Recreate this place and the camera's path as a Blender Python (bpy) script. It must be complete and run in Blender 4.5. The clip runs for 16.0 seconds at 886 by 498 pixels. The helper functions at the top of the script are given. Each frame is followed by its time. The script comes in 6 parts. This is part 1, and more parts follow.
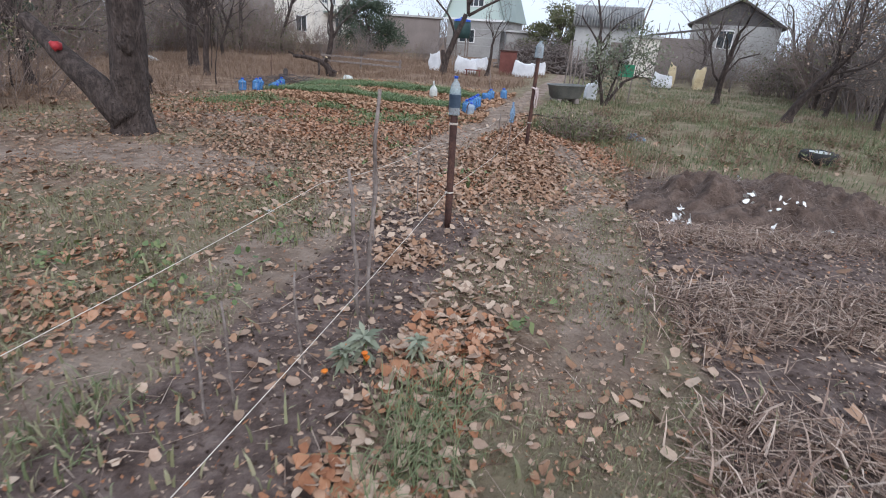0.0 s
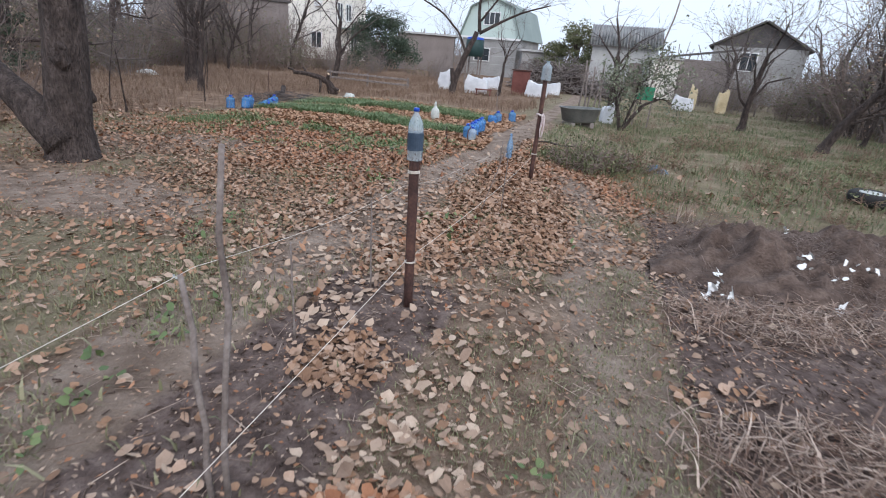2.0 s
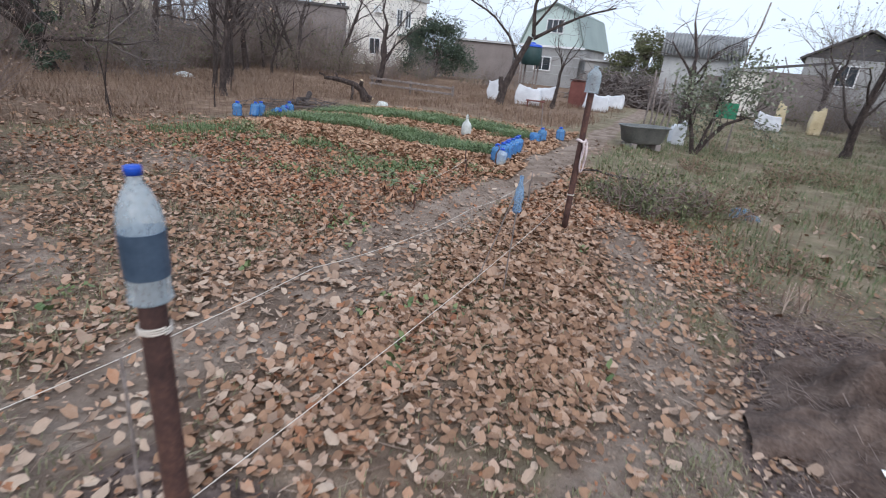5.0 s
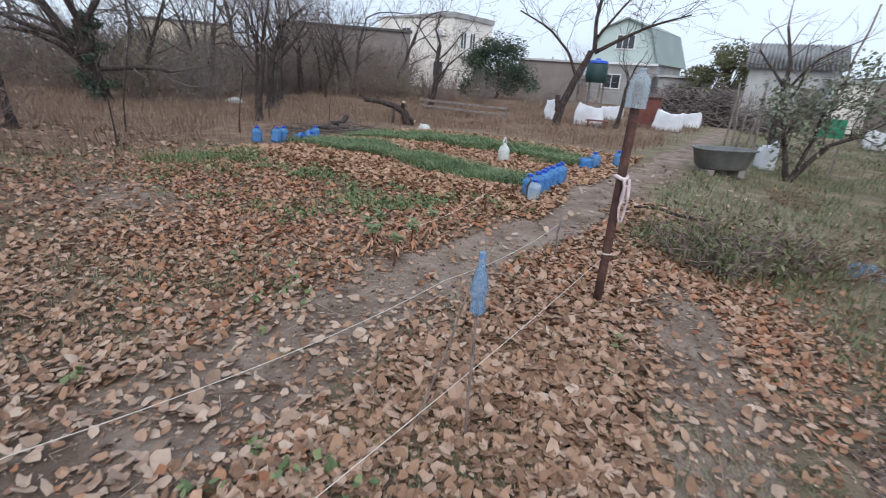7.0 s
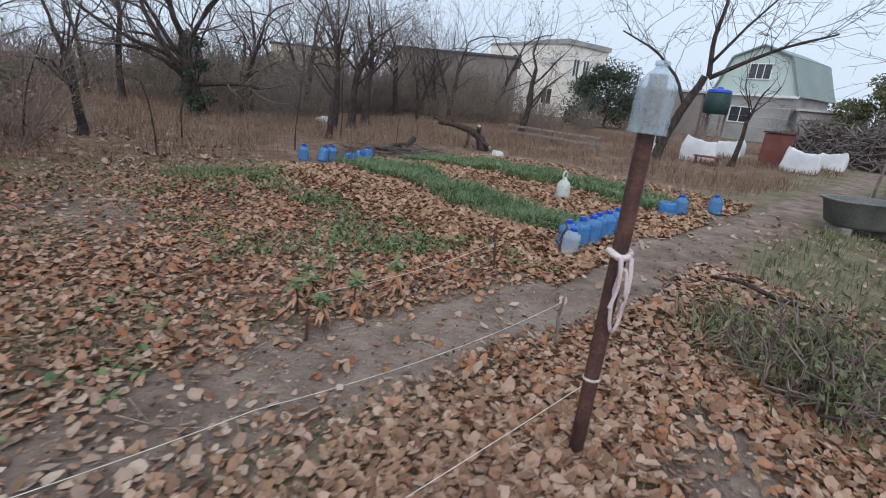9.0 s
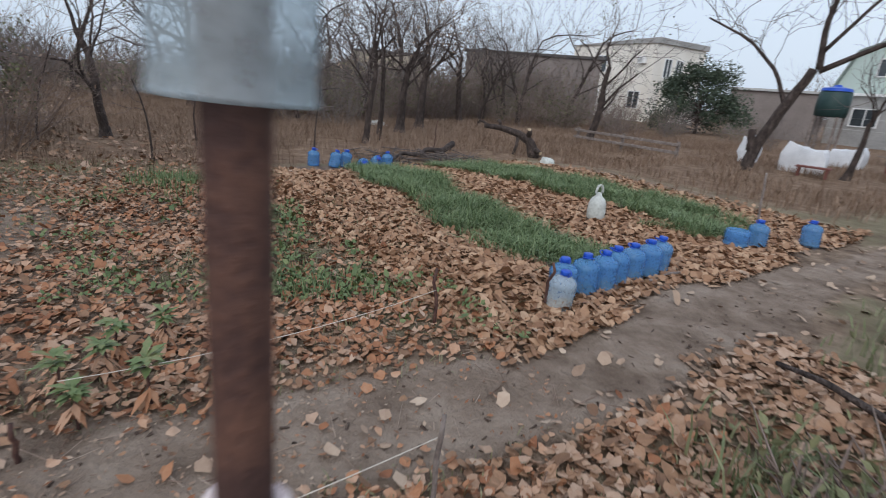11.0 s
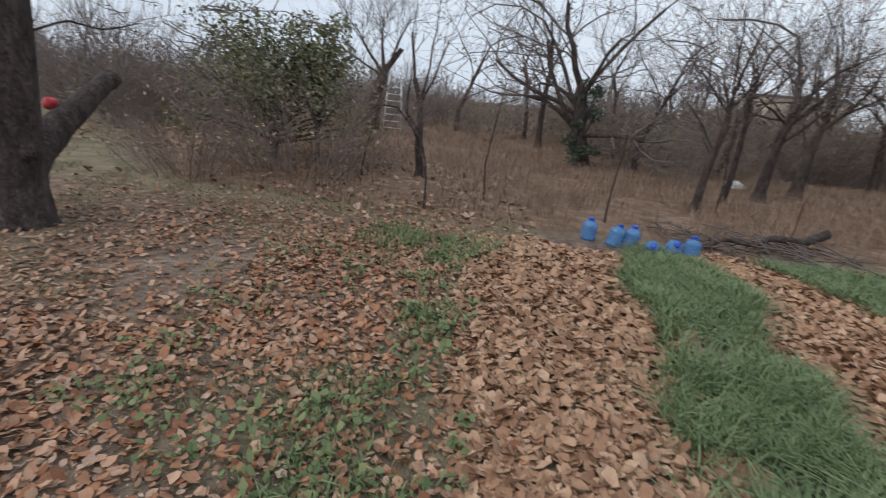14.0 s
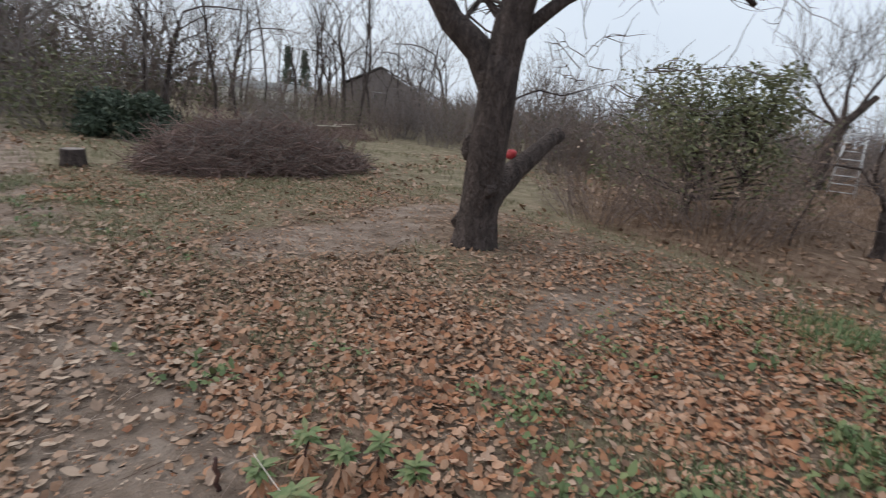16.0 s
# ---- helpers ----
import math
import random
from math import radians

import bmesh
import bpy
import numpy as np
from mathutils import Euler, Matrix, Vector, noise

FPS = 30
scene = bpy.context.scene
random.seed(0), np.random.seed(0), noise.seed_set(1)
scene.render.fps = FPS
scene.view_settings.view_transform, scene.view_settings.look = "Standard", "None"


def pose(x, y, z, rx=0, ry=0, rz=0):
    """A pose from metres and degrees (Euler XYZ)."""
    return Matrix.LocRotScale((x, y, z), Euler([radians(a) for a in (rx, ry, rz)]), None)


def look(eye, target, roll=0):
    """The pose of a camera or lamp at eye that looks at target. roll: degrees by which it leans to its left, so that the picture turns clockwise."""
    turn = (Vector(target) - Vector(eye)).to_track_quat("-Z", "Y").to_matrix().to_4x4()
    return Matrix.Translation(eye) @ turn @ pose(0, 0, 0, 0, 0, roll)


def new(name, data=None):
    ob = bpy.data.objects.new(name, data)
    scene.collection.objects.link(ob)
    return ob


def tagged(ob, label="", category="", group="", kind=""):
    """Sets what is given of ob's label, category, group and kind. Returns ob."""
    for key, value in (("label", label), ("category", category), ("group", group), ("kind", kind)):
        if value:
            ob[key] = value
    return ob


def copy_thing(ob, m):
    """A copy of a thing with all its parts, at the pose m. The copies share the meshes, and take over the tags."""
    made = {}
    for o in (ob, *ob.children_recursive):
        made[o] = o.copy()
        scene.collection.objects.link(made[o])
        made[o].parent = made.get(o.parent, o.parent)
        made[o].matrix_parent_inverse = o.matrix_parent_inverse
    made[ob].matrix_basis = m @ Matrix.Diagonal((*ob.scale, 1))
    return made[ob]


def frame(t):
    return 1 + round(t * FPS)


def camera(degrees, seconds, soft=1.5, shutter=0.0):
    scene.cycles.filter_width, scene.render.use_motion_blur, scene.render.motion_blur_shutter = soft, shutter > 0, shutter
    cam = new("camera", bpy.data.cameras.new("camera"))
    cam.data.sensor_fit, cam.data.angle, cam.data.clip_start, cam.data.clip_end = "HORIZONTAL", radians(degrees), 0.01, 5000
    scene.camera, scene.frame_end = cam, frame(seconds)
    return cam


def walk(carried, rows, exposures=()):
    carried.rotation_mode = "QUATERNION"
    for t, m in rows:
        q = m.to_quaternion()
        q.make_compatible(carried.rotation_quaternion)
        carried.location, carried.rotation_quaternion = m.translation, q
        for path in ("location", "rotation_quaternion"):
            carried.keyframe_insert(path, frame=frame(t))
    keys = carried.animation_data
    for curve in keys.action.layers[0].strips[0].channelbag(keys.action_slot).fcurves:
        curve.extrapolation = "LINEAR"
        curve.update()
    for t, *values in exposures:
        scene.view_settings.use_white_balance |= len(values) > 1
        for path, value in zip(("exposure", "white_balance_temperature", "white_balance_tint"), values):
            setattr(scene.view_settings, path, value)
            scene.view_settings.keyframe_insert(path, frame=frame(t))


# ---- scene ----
cam = camera(83.3, 16.0, soft=1.0, shutter=0.45)
METRES, EYE, TILT, LEAN, TURN = 11.0, 1.5, 0.0, 0.0, 12.9
ROWS = [
    (0.0, 0.0, 0.0, 0.0, 1.59, -23.11, -3.73),
    (0.5, 0.0085, 0.0218, 0.0007, 2.34, -22.94, -4.05),
    (1.0, 0.01, 0.0528, 0.0018, 3.14, -23.15, -4.31),
    (1.5, 0.0152, 0.0809, 0.0007, 2.11, -22.71, -4.5),
    (2.0, 0.0286, 0.1101, 0.0021, 3.56, -21.48, -4.5),
    (2.5, 0.0342, 0.1358, -0.0011, 5.09, -21.97, -4.08),
    (3.0, 0.0355, 0.1689, -0.0008, 4.72, -21.29, -4.58),
    (5.5, 0.0794, 0.3308, -0.0023, 14.02, -20.99, -5.4),
    (6.0, 0.0875, 0.3684, -0.006, 16.82, -20.54, -5.47),
    (6.5, 0.0909, 0.4053, -0.0035, 16.05, -19.62, -6.18),
    (7.0, 0.1027, 0.4383, -0.0073, 18.16, -19.44, -3.74),
    (7.5, 0.1145, 0.471, -0.0104, 25.29, -18.03, -2.78),
    (8.0, 0.1226, 0.5099, -0.0044, 29.54, -18.19, -4.42),
    (8.5, 0.136, 0.5479, -0.0087, 30.5, -17.79, -5.02),
    (11.0, 0.155, 0.7412, -0.0172, 40.61, -17.79, -4.59),
    (11.5, 0.1512, 0.7839, -0.0212, 48.78, -18.0, -4.12),
    (12.0, 0.1425, 0.8217, -0.0199, 62.72, -17.98, -5.62),
    (12.5, 0.1177, 0.8612, -0.0159, 70.09, -18.66, -6.31),
    (13.0, 0.0924, 0.8939, -0.0134, 72.13, -18.81, -4.91),
    (13.5, 0.0715, 0.9171, -0.0014, 77.67, -17.43, -5.4),
    (14.0, 0.0579, 0.9235, 0.0028, 81.19, -17.02, -5.81),
    (14.5, 0.0543, 0.9212, 0.0046, 93.95, -16.27, -4.87),
    (15.0, 0.0559, 0.918, 0.0049, 109.5, -16.13, -5.3),
    (15.5, 0.0561, 0.9157, 0.0053, 117.99, -16.0, -5.3),
    (16.0, 0.0562, 0.9112, 0.0048, 125.33, -15.84, -5.33),
]
walk(cam, [(t, pose(0, 0, EYE, TILT, LEAN, TURN) @ pose(METRES * x, METRES * y, METRES * z, 90 + pitch, roll, yaw)) for t, x, y, z, yaw, pitch, roll in ROWS],
     exposures=[(0.0, 0.17, 6250, 12), (6.5, 0.11, 6200, 11), (8.5, -0.12, 6200, 10), (11.0, -0.22, 6400, 10), (13.0, -0.2, 6600, 11), (16.0, -0.12, 6800, 11)])

# ---- world and light ----
SUN_EL, SUN_ROT = radians(38), radians(150)
world = bpy.data.worlds.new("world")
scene.world = world
world.use_nodes = True
wn, wl = world.node_tree.nodes, world.node_tree.links
wn.clear()
w_out = wn.new("ShaderNodeOutputWorld")
w_sky = wn.new("ShaderNodeTexSky")
w_sky.sky_type, w_sky.sun_disc = "NISHITA", False
w_sky.sun_elevation, w_sky.sun_rotation, w_sky.dust_density, w_sky.air_density = SUN_EL, SUN_ROT, 4.0, 1.2
w_map = wn.new("ShaderNodeTexCoord")
w_noise = wn.new("ShaderNodeTexNoise")
w_noise.inputs["Scale"].default_value, w_noise.inputs["Detail"].default_value = 1.6, 5.0
w_ramp = wn.new("ShaderNodeValToRGB")
w_ramp.color_ramp.elements[0].position, w_ramp.color_ramp.elements[0].color = 0.3, (8.4, 9.8, 11.7, 1)
w_ramp.color_ramp.elements[1].position, w_ramp.color_ramp.elements[1].color = 0.7, (10.2, 11.4, 12.9, 1)
w_mix = wn.new("ShaderNodeMix")
w_mix.data_type = "RGBA"
w_mix.inputs["Factor"].default_value = 0.85
w_bg = wn.new("ShaderNodeBackground")
wl.new(w_map.outputs["Generated"], w_noise.inputs["Vector"])
wl.new(w_noise.outputs["Fac"], w_ramp.inputs["Fac"])
wl.new(w_sky.outputs["Color"], w_mix.inputs["A"])
wl.new(w_ramp.outputs["Color"], w_mix.inputs["B"])
wl.new(w_mix.outputs["Result"], w_bg.inputs["Color"])
# an overcast sky is brighter overhead than at the horizon
w_sep, w_grad = wn.new("ShaderNodeSeparateXYZ"), wn.new("ShaderNodeMapRange")
w_grad.inputs["To Min"].default_value, w_grad.inputs["To Max"].default_value = 0.094, 0.125
wl.new(w_map.outputs["Generated"], w_sep.inputs["Vector"])
wl.new(w_sep.outputs["Z"], w_grad.inputs["Value"])
wl.new(w_grad.outputs["Result"], w_bg.inputs["Strength"])
wl.new(w_bg.outputs["Background"], w_out.inputs["Surface"])

sun = new("sun", bpy.data.lights.new("sun", "SUN"))
sun.data.energy, sun.data.angle, sun.data.color = 1.5, radians(60), (1.0, 0.95, 0.9)
sun.matrix_world = look((0, 0, 0), (-math.sin(SUN_ROT) * math.cos(SUN_EL), -math.cos(SUN_ROT) * math.cos(SUN_EL), -math.sin(SUN_EL)))


# ---- materials ----
def surf(name, cols, scale=6.0, rough=0.85, bump=0.3, fine=60.0, metal=0.0, vary="", spread=0.35, bump_dist=0.01, spec=0.3, transmit=0.0, stretch=1.0):
    """A procedural surface: colours over two scales of noise; vary 'island' or 'object' shifts the colour piece by piece."""
    m = bpy.data.materials.new(name)
    m.use_nodes = True
    n, l = m.node_tree.nodes, m.node_tree.links
    b = n["Principled BSDF"]
    b.inputs["Roughness"].default_value, b.inputs["Metallic"].default_value = rough, metal
    b.inputs["Specular IOR Level"].default_value = spec
    tc = n.new("ShaderNodeTexCoord")
    mp = n.new("ShaderNodeMapping")
    mp.inputs["Scale"].default_value = (1, 1, stretch)
    l.new(tc.outputs["Object"], mp.inputs["Vector"])
    big, small = n.new("ShaderNodeTexNoise"), n.new("ShaderNodeTexNoise")
    big.inputs["Scale"].default_value, big.inputs["Detail"].default_value = scale, 4.0
    small.inputs["Scale"].default_value, small.inputs["Detail"].default_value = fine, 3.0
    for t in (big, small):
        l.new(mp.outputs["Vector"], t.inputs["Vector"])
    add = n.new("ShaderNodeMix")
    add.inputs["Factor"].default_value = 0.35
    l.new(big.outputs["Fac"], add.inputs["A"])
    l.new(small.outputs["Fac"], add.inputs["B"])
    fac = add.outputs["Result"]
    if vary:
        src = n.new("ShaderNodeNewGeometry").outputs["Random Per Island"] if vary == "island" else n.new("ShaderNodeObjectInfo").outputs["Random"]
        mx = n.new("ShaderNodeMix")
        mx.inputs["Factor"].default_value = 1 - spread
        l.new(fac, mx.inputs["A"])
        l.new(src, mx.inputs["B"])
        fac = mx.outputs["Result"]
    ramp = n.new("ShaderNodeValToRGB")
    lo, hi = (0.05, 0.95) if vary else (0.33, 0.67)
    els = ramp.color_ramp.elements
    while len(els) < len(cols):
        els.new(0.5)
    for i, c in enumerate(cols):
        els[i].position, els[i].color = lo + (hi - lo) * i / (len(cols) - 1), (*c, 1)
    l.new(fac, ramp.inputs["Fac"])
    l.new(ramp.outputs["Color"], b.inputs["Base Color"])
    if bump:
        bp = n.new("ShaderNodeBump")
        bp.inputs["Strength"].default_value, bp.inputs["Distance"].default_value = bump, bump_dist
        l.new(small.outputs["Fac"], bp.inputs["Height"])
        l.new(bp.outputs["Normal"], b.inputs["Normal"])
    if transmit:
        b.inputs["Transmission Weight"].default_value = transmit
    return m


def plastic(name, col, rough=0.2, clear=0.7):
    """Thin tinted clear plastic: see-through mixed with a glossy coloured skin."""
    m = bpy.data.materials.new(name)
    m.use_nodes = True
    n, l = m.node_tree.nodes, m.node_tree.links
    b, out = n["Principled BSDF"], n["Material Output"]
    b.inputs["Base Color"].default_value, b.inputs["Roughness"].default_value = (*col, 1), rough
    tr, mx, nz = n.new("ShaderNodeBsdfTransparent"), n.new("ShaderNodeMixShader"), n.new("ShaderNodeTexNoise")
    tr.inputs["Color"].default_value = (*[0.4 + 0.6 * c for c in col], 1)
    nz.inputs["Scale"].default_value = 14.0
    mr = n.new("ShaderNodeMapRange")
    mr.inputs["To Min"].default_value, mr.inputs["To Max"].default_value = 1 - clear - 0.12, 1 - clear + 0.12
    l.new(nz.outputs["Fac"], mr.inputs["Value"])
    l.new(mr.outputs["Result"], mx.inputs["Fac"])
    l.new(tr.outputs["BSDF"], mx.inputs[1])
    l.new(b.outputs["BSDF"], mx.inputs[2])
    l.new(mx.outputs["Shader"], out.inputs["Surface"])
    return m


def ground_material():
    """Packed dirt, tilled soil and thin turf, laid by the ground's zone attribute."""
    m = bpy.data.materials.new("ground_earth")
    m.use_nodes = True
    n, l = m.node_tree.nodes, m.node_tree.links
    b = n["Principled BSDF"]
    b.inputs["Roughness"].default_value, b.inputs["Specular IOR Level"].default_value = 0.95, 0.15
    tc, at = n.new("ShaderNodeTexCoord"), n.new("ShaderNodeAttribute")
    at.attribute_name = "zone"
    sep = n.new("ShaderNodeSeparateColor")
    l.new(at.outputs["Color"], sep.inputs["Color"])

    def noisy(scale, detail, cols, lo=0.35, hi=0.65):
        t, r = n.new("ShaderNodeTexNoise"), n.new("ShaderNodeValToRGB")
        t.inputs["Scale"].default_value, t.inputs["Detail"].default_value, t.inputs["Roughness"].default_value = scale, detail, 0.65
        l.new(tc.outputs["Object"], t.inputs["Vector"])
        els = r.color_ramp.elements
        while len(els) < len(cols):
            els.new(0.5)
        for i, c in enumerate(cols):
            els[i].position, els[i].color = lo + (hi - lo) * i / (len(cols) - 1), (*c, 1)
        l.new(t.outputs["Fac"], r.inputs["Fac"])
        return r.outputs["Color"], t.outputs["Fac"]

    path, _ = noisy(3.0, 8, [(0.155, 0.112, 0.086), (0.247, 0.187, 0.148), (0.33, 0.262, 0.213)])
    soil, _ = noisy(9.0, 8, [(0.074, 0.052, 0.045), (0.142, 0.103, 0.09), (0.212, 0.161, 0.142)])
    fallow, _ = noisy(3.2, 8, [(0.13, 0.082, 0.055), (0.19, 0.125, 0.086), (0.27, 0.19, 0.135)])
    turf, _ = noisy(2.2, 8, [(0.15, 0.115, 0.08), (0.20, 0.17, 0.11), (0.29, 0.23, 0.165)])
    base, _ = noisy(5.0, 8, [(0.12, 0.082, 0.06), (0.21, 0.15, 0.11), (0.31, 0.23, 0.17)])
    edge, efac = noisy(7.0, 6, [(0, 0, 0), (1, 1, 1)])
    col = base
    for src, layer in ((sep.outputs["Blue"], turf), (at.outputs["Alpha"], fallow), (sep.outputs["Red"], path), (sep.outputs["Green"], soil)):
        ad, mr, mx = n.new("ShaderNodeMath"), n.new("ShaderNodeMapRange"), n.new("ShaderNodeMix")
        ad.operation = "ADD"
        l.new(src, ad.inputs[0])
        l.new(efac, ad.inputs[1])
        mr.inputs["From Min"].default_value, mr.inputs["From Max"].default_value = 0.8, 1.2
        l.new(ad.outputs[0], mr.inputs["Value"])
        mx.data_type = "RGBA"
        l.new(mr.outputs["Result"], mx.inputs["Factor"])
        l.new(col, mx.inputs["A"])
        l.new(layer, mx.inputs["B"])
        col = mx.outputs["Result"]
    l.new(col, b.inputs["Base Color"])
    _, f1 = noisy(28.0, 9, [(0, 0, 0), (1, 1, 1)])
    bp = n.new("ShaderNodeBump")
    bp.inputs["Strength"].default_value, bp.inputs["Distance"].default_value = 1.0, 0.045
    l.new(f1, bp.inputs["Height"])
    l.new(bp.outputs["Normal"], b.inputs["Normal"])
    return m


M_GROUND = ground_material()
M_LEAF_TAN = surf("leaf_tan", [(0.075, 0.044, 0.03), (0.17, 0.096, 0.06), (0.285, 0.165, 0.10), (0.37, 0.25, 0.18), (0.53, 0.40, 0.315)], 25, 0.75, 0.25, 110, vary="island", spread=0.45)
M_LEAF_PALE = surf("leaf_pale", [(0.12, 0.062, 0.038), (0.25, 0.137, 0.08), (0.37, 0.228, 0.142), (0.52, 0.375, 0.265)], 25, 0.75, 0.25, 110, vary="island", spread=0.45)
M_LEAF_GREY = surf("leaf_greyed", [(0.13, 0.083, 0.06), (0.265, 0.18, 0.13), (0.395, 0.29, 0.217), (0.53, 0.425, 0.335)], 25, 0.8, 0.25, 110, vary="island", spread=0.45)
M_LEAF_RUST = surf("leaf_rust", [(0.085, 0.037, 0.023), (0.215, 0.088, 0.045), (0.33, 0.157, 0.083), (0.40, 0.243, 0.16), (0.52, 0.365, 0.275)], 25, 0.75, 0.25, 110, vary="island", spread=0.45)
M_GRASS = surf("grass_green", [(0.056, 0.10, 0.04), (0.118, 0.17, 0.074), (0.225, 0.272, 0.14)], 5, 0.6, 0, 40, vary="island")
M_GRASS_DULL = surf("grass_dull", [(0.11, 0.115, 0.06), (0.195, 0.19, 0.105), (0.31, 0.275, 0.18)], 5, 0.7, 0, 40, vary="island")
M_DRY = surf("grass_dry", [(0.12, 0.076, 0.053), (0.21, 0.141, 0.10), (0.31, 0.226, 0.168)], 5, 0.8, 0, 40, vary="island")
M_STRAW = surf("straw", [(0.085, 0.05, 0.04), (0.205, 0.135, 0.105), (0.37, 0.275, 0.22), (0.57, 0.47, 0.395)], 8, 0.7, 0.2, 80, vary="island")
M_WEED = surf("weed_green", [(0.06, 0.095, 0.038), (0.11, 0.15, 0.06), (0.20, 0.215, 0.095)], 6, 0.6, 0, 40, vary="island")
M_MEADOW = surf("meadow_blade", [(0.075, 0.10, 0.046), (0.14, 0.162, 0.08), (0.245, 0.24, 0.14)], 5, 0.7, 0, 40, vary="island")
M_APPLE_LEAF = surf("grey_green_leaf", [(0.085, 0.10, 0.065), (0.16, 0.178, 0.122), (0.27, 0.28, 0.205)], 5, 0.6, 0, 40, vary="island")
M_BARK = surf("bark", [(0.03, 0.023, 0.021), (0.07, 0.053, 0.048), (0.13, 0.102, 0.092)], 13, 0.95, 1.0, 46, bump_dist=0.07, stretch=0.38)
# twig, twig_dark and twig_reddish are paled and greyed to carry distance haze
M_TWIG = surf("twig", [(0.12, 0.10, 0.093), (0.19, 0.162, 0.152), (0.27, 0.235, 0.22)], 3, 0.9, 0, 30, vary="island")
M_TWIG_DARK = surf("twig_dark", [(0.08, 0.065, 0.06), (0.124, 0.102, 0.095), (0.18, 0.152, 0.142)], 3, 0.9, 0, 30, vary="island")
M_BRUSH = surf("cut_brush", [(0.10, 0.061, 0.053), (0.195, 0.127, 0.11), (0.335, 0.24, 0.207)], 3, 0.9, 0, 30, vary="island")
M_TWIG_RED = surf("twig_reddish", [(0.13, 0.095, 0.082), (0.21, 0.16, 0.14), (0.30, 0.24, 0.212)], 3, 0.9, 0, 30, vary="island")
M_CUT = surf("cut_wood", [(0.33, 0.24, 0.15), (0.5, 0.4, 0.28)], 20, 0.8, 0.3, 90)
M_FOLIAGE = surf("foliage_dark", [(0.03, 0.046, 0.031), (0.05, 0.071, 0.047), (0.09, 0.112, 0.073)], 4, 0.6, 0, 30, vary="island")
M_FOLIAGE_OL = surf("foliage_olive", [(0.06, 0.07, 0.036), (0.13, 0.138, 0.07), (0.23, 0.222, 0.115)], 4, 0.65, 0, 30, vary="island")
M_RUST = surf("rusty_steel", [(0.045, 0.027, 0.025), (0.085, 0.046, 0.04), (0.16, 0.082, 0.06)], 8, 0.75, 0.4, 70, metal=0.25)
M_STAKE = surf("weathered_stake", [(0.12, 0.095, 0.085), (0.2, 0.165, 0.15), (0.3, 0.26, 0.24)], 12, 0.85, 0.5, 70)
M_TWINE = surf("twine", [(0.5, 0.44, 0.38), (0.68, 0.62, 0.56)], 30, 0.9, 0.4, 200)
M_RAG = surf("rag_cloth", [(0.42, 0.30, 0.32), (0.6, 0.5, 0.5), (0.72, 0.66, 0.65)], 10, 0.95, 0.4, 150)
M_WHITE = surf("white_fabric", [(0.5, 0.51, 0.54), (0.63, 0.64, 0.67), (0.72, 0.72, 0.745)], 2.5, 0.8, 0.3, 60)
M_CREAM = surf("cream_fabric", [(0.42, 0.33, 0.2), (0.56, 0.46, 0.29), (0.66, 0.58, 0.42)], 3, 0.85, 0.3, 60)
M_BLUE = plastic("blue_bottle_plastic", (0.16, 0.40, 0.74), 0.18, 0.62)
M_BLUE_PALE = plastic("pale_blue_plastic", (0.38, 0.58, 0.8), 0.22, 0.72)
M_BLUE_CAP = surf("blue_cap", [(0.01, 0.05, 0.36), (0.02, 0.09, 0.5)], 20, 0.35, 0, 60)
M_CLEAR = plastic("clear_bottle_plastic", (0.66, 0.76, 0.82), 0.15, 0.68)
M_DARK_INSIDE = surf("bottle_inside_dark", [(0.03, 0.05, 0.08), (0.07, 0.10, 0.145)], 10, 0.5, 0.1, 60)
M_MILKY = surf("milky_plastic", [(0.34, 0.35, 0.33), (0.48, 0.5, 0.48), (0.6, 0.62, 0.6)], 9, 0.4, 0.1, 40)
M_RED = surf("red_paint", [(0.26, 0.02, 0.025), (0.5, 0.05, 0.06)], 22, 0.5, 0.1, 60)
M_TUB = surf("tub_metal", [(0.10, 0.105, 0.105), (0.17, 0.175, 0.17), (0.24, 0.24, 0.23)], 3, 0.6, 0.3, 40, metal=0.3)
M_SOIL = surf("heap_soil", [(0.05, 0.033, 0.027), (0.10, 0.069, 0.056), (0.165, 0.12, 0.098)], 7, 0.95, 0.9, 45, bump_dist=0.03)
M_PETAL = surf("white_petal", [(0.7, 0.7, 0.68), (0.85, 0.85, 0.84)], 20, 0.7, 0, 60)
M_ALU = surf("ladder_metal", [(0.45, 0.46, 0.47), (0.6, 0.61, 0.62)], 8, 0.45, 0.1, 60, metal=0.4)
M_MINT = surf("mint_siding", [(0.47, 0.57, 0.535), (0.53, 0.62, 0.59)], 0.6, 0.6, 0.1, 12)
M_MINT_ROOF = surf("green_roof_sheet", [(0.17, 0.215, 0.2), (0.23, 0.275, 0.255)], 0.6, 0.5, 0.1, 12)
M_WHITEWALL = surf("white_render", [(0.66, 0.62, 0.56), (0.75, 0.71, 0.65), (0.8, 0.77, 0.72)], 0.5, 0.9, 0.2, 10)
M_GREYWALL = surf("grey_render", [(0.24, 0.235, 0.23), (0.33, 0.325, 0.32), (0.41, 0.40, 0.39)], 0.7, 0.9, 0.3, 9)
M_BEIGE = surf("beige_render", [(0.42, 0.37, 0.29), (0.52, 0.46, 0.37)], 0.5, 0.9, 0.2, 9)
M_YELLOW = surf("yellow_render", [(0.55, 0.47, 0.27), (0.65, 0.57, 0.36)], 0.5, 0.9, 0.2, 9)
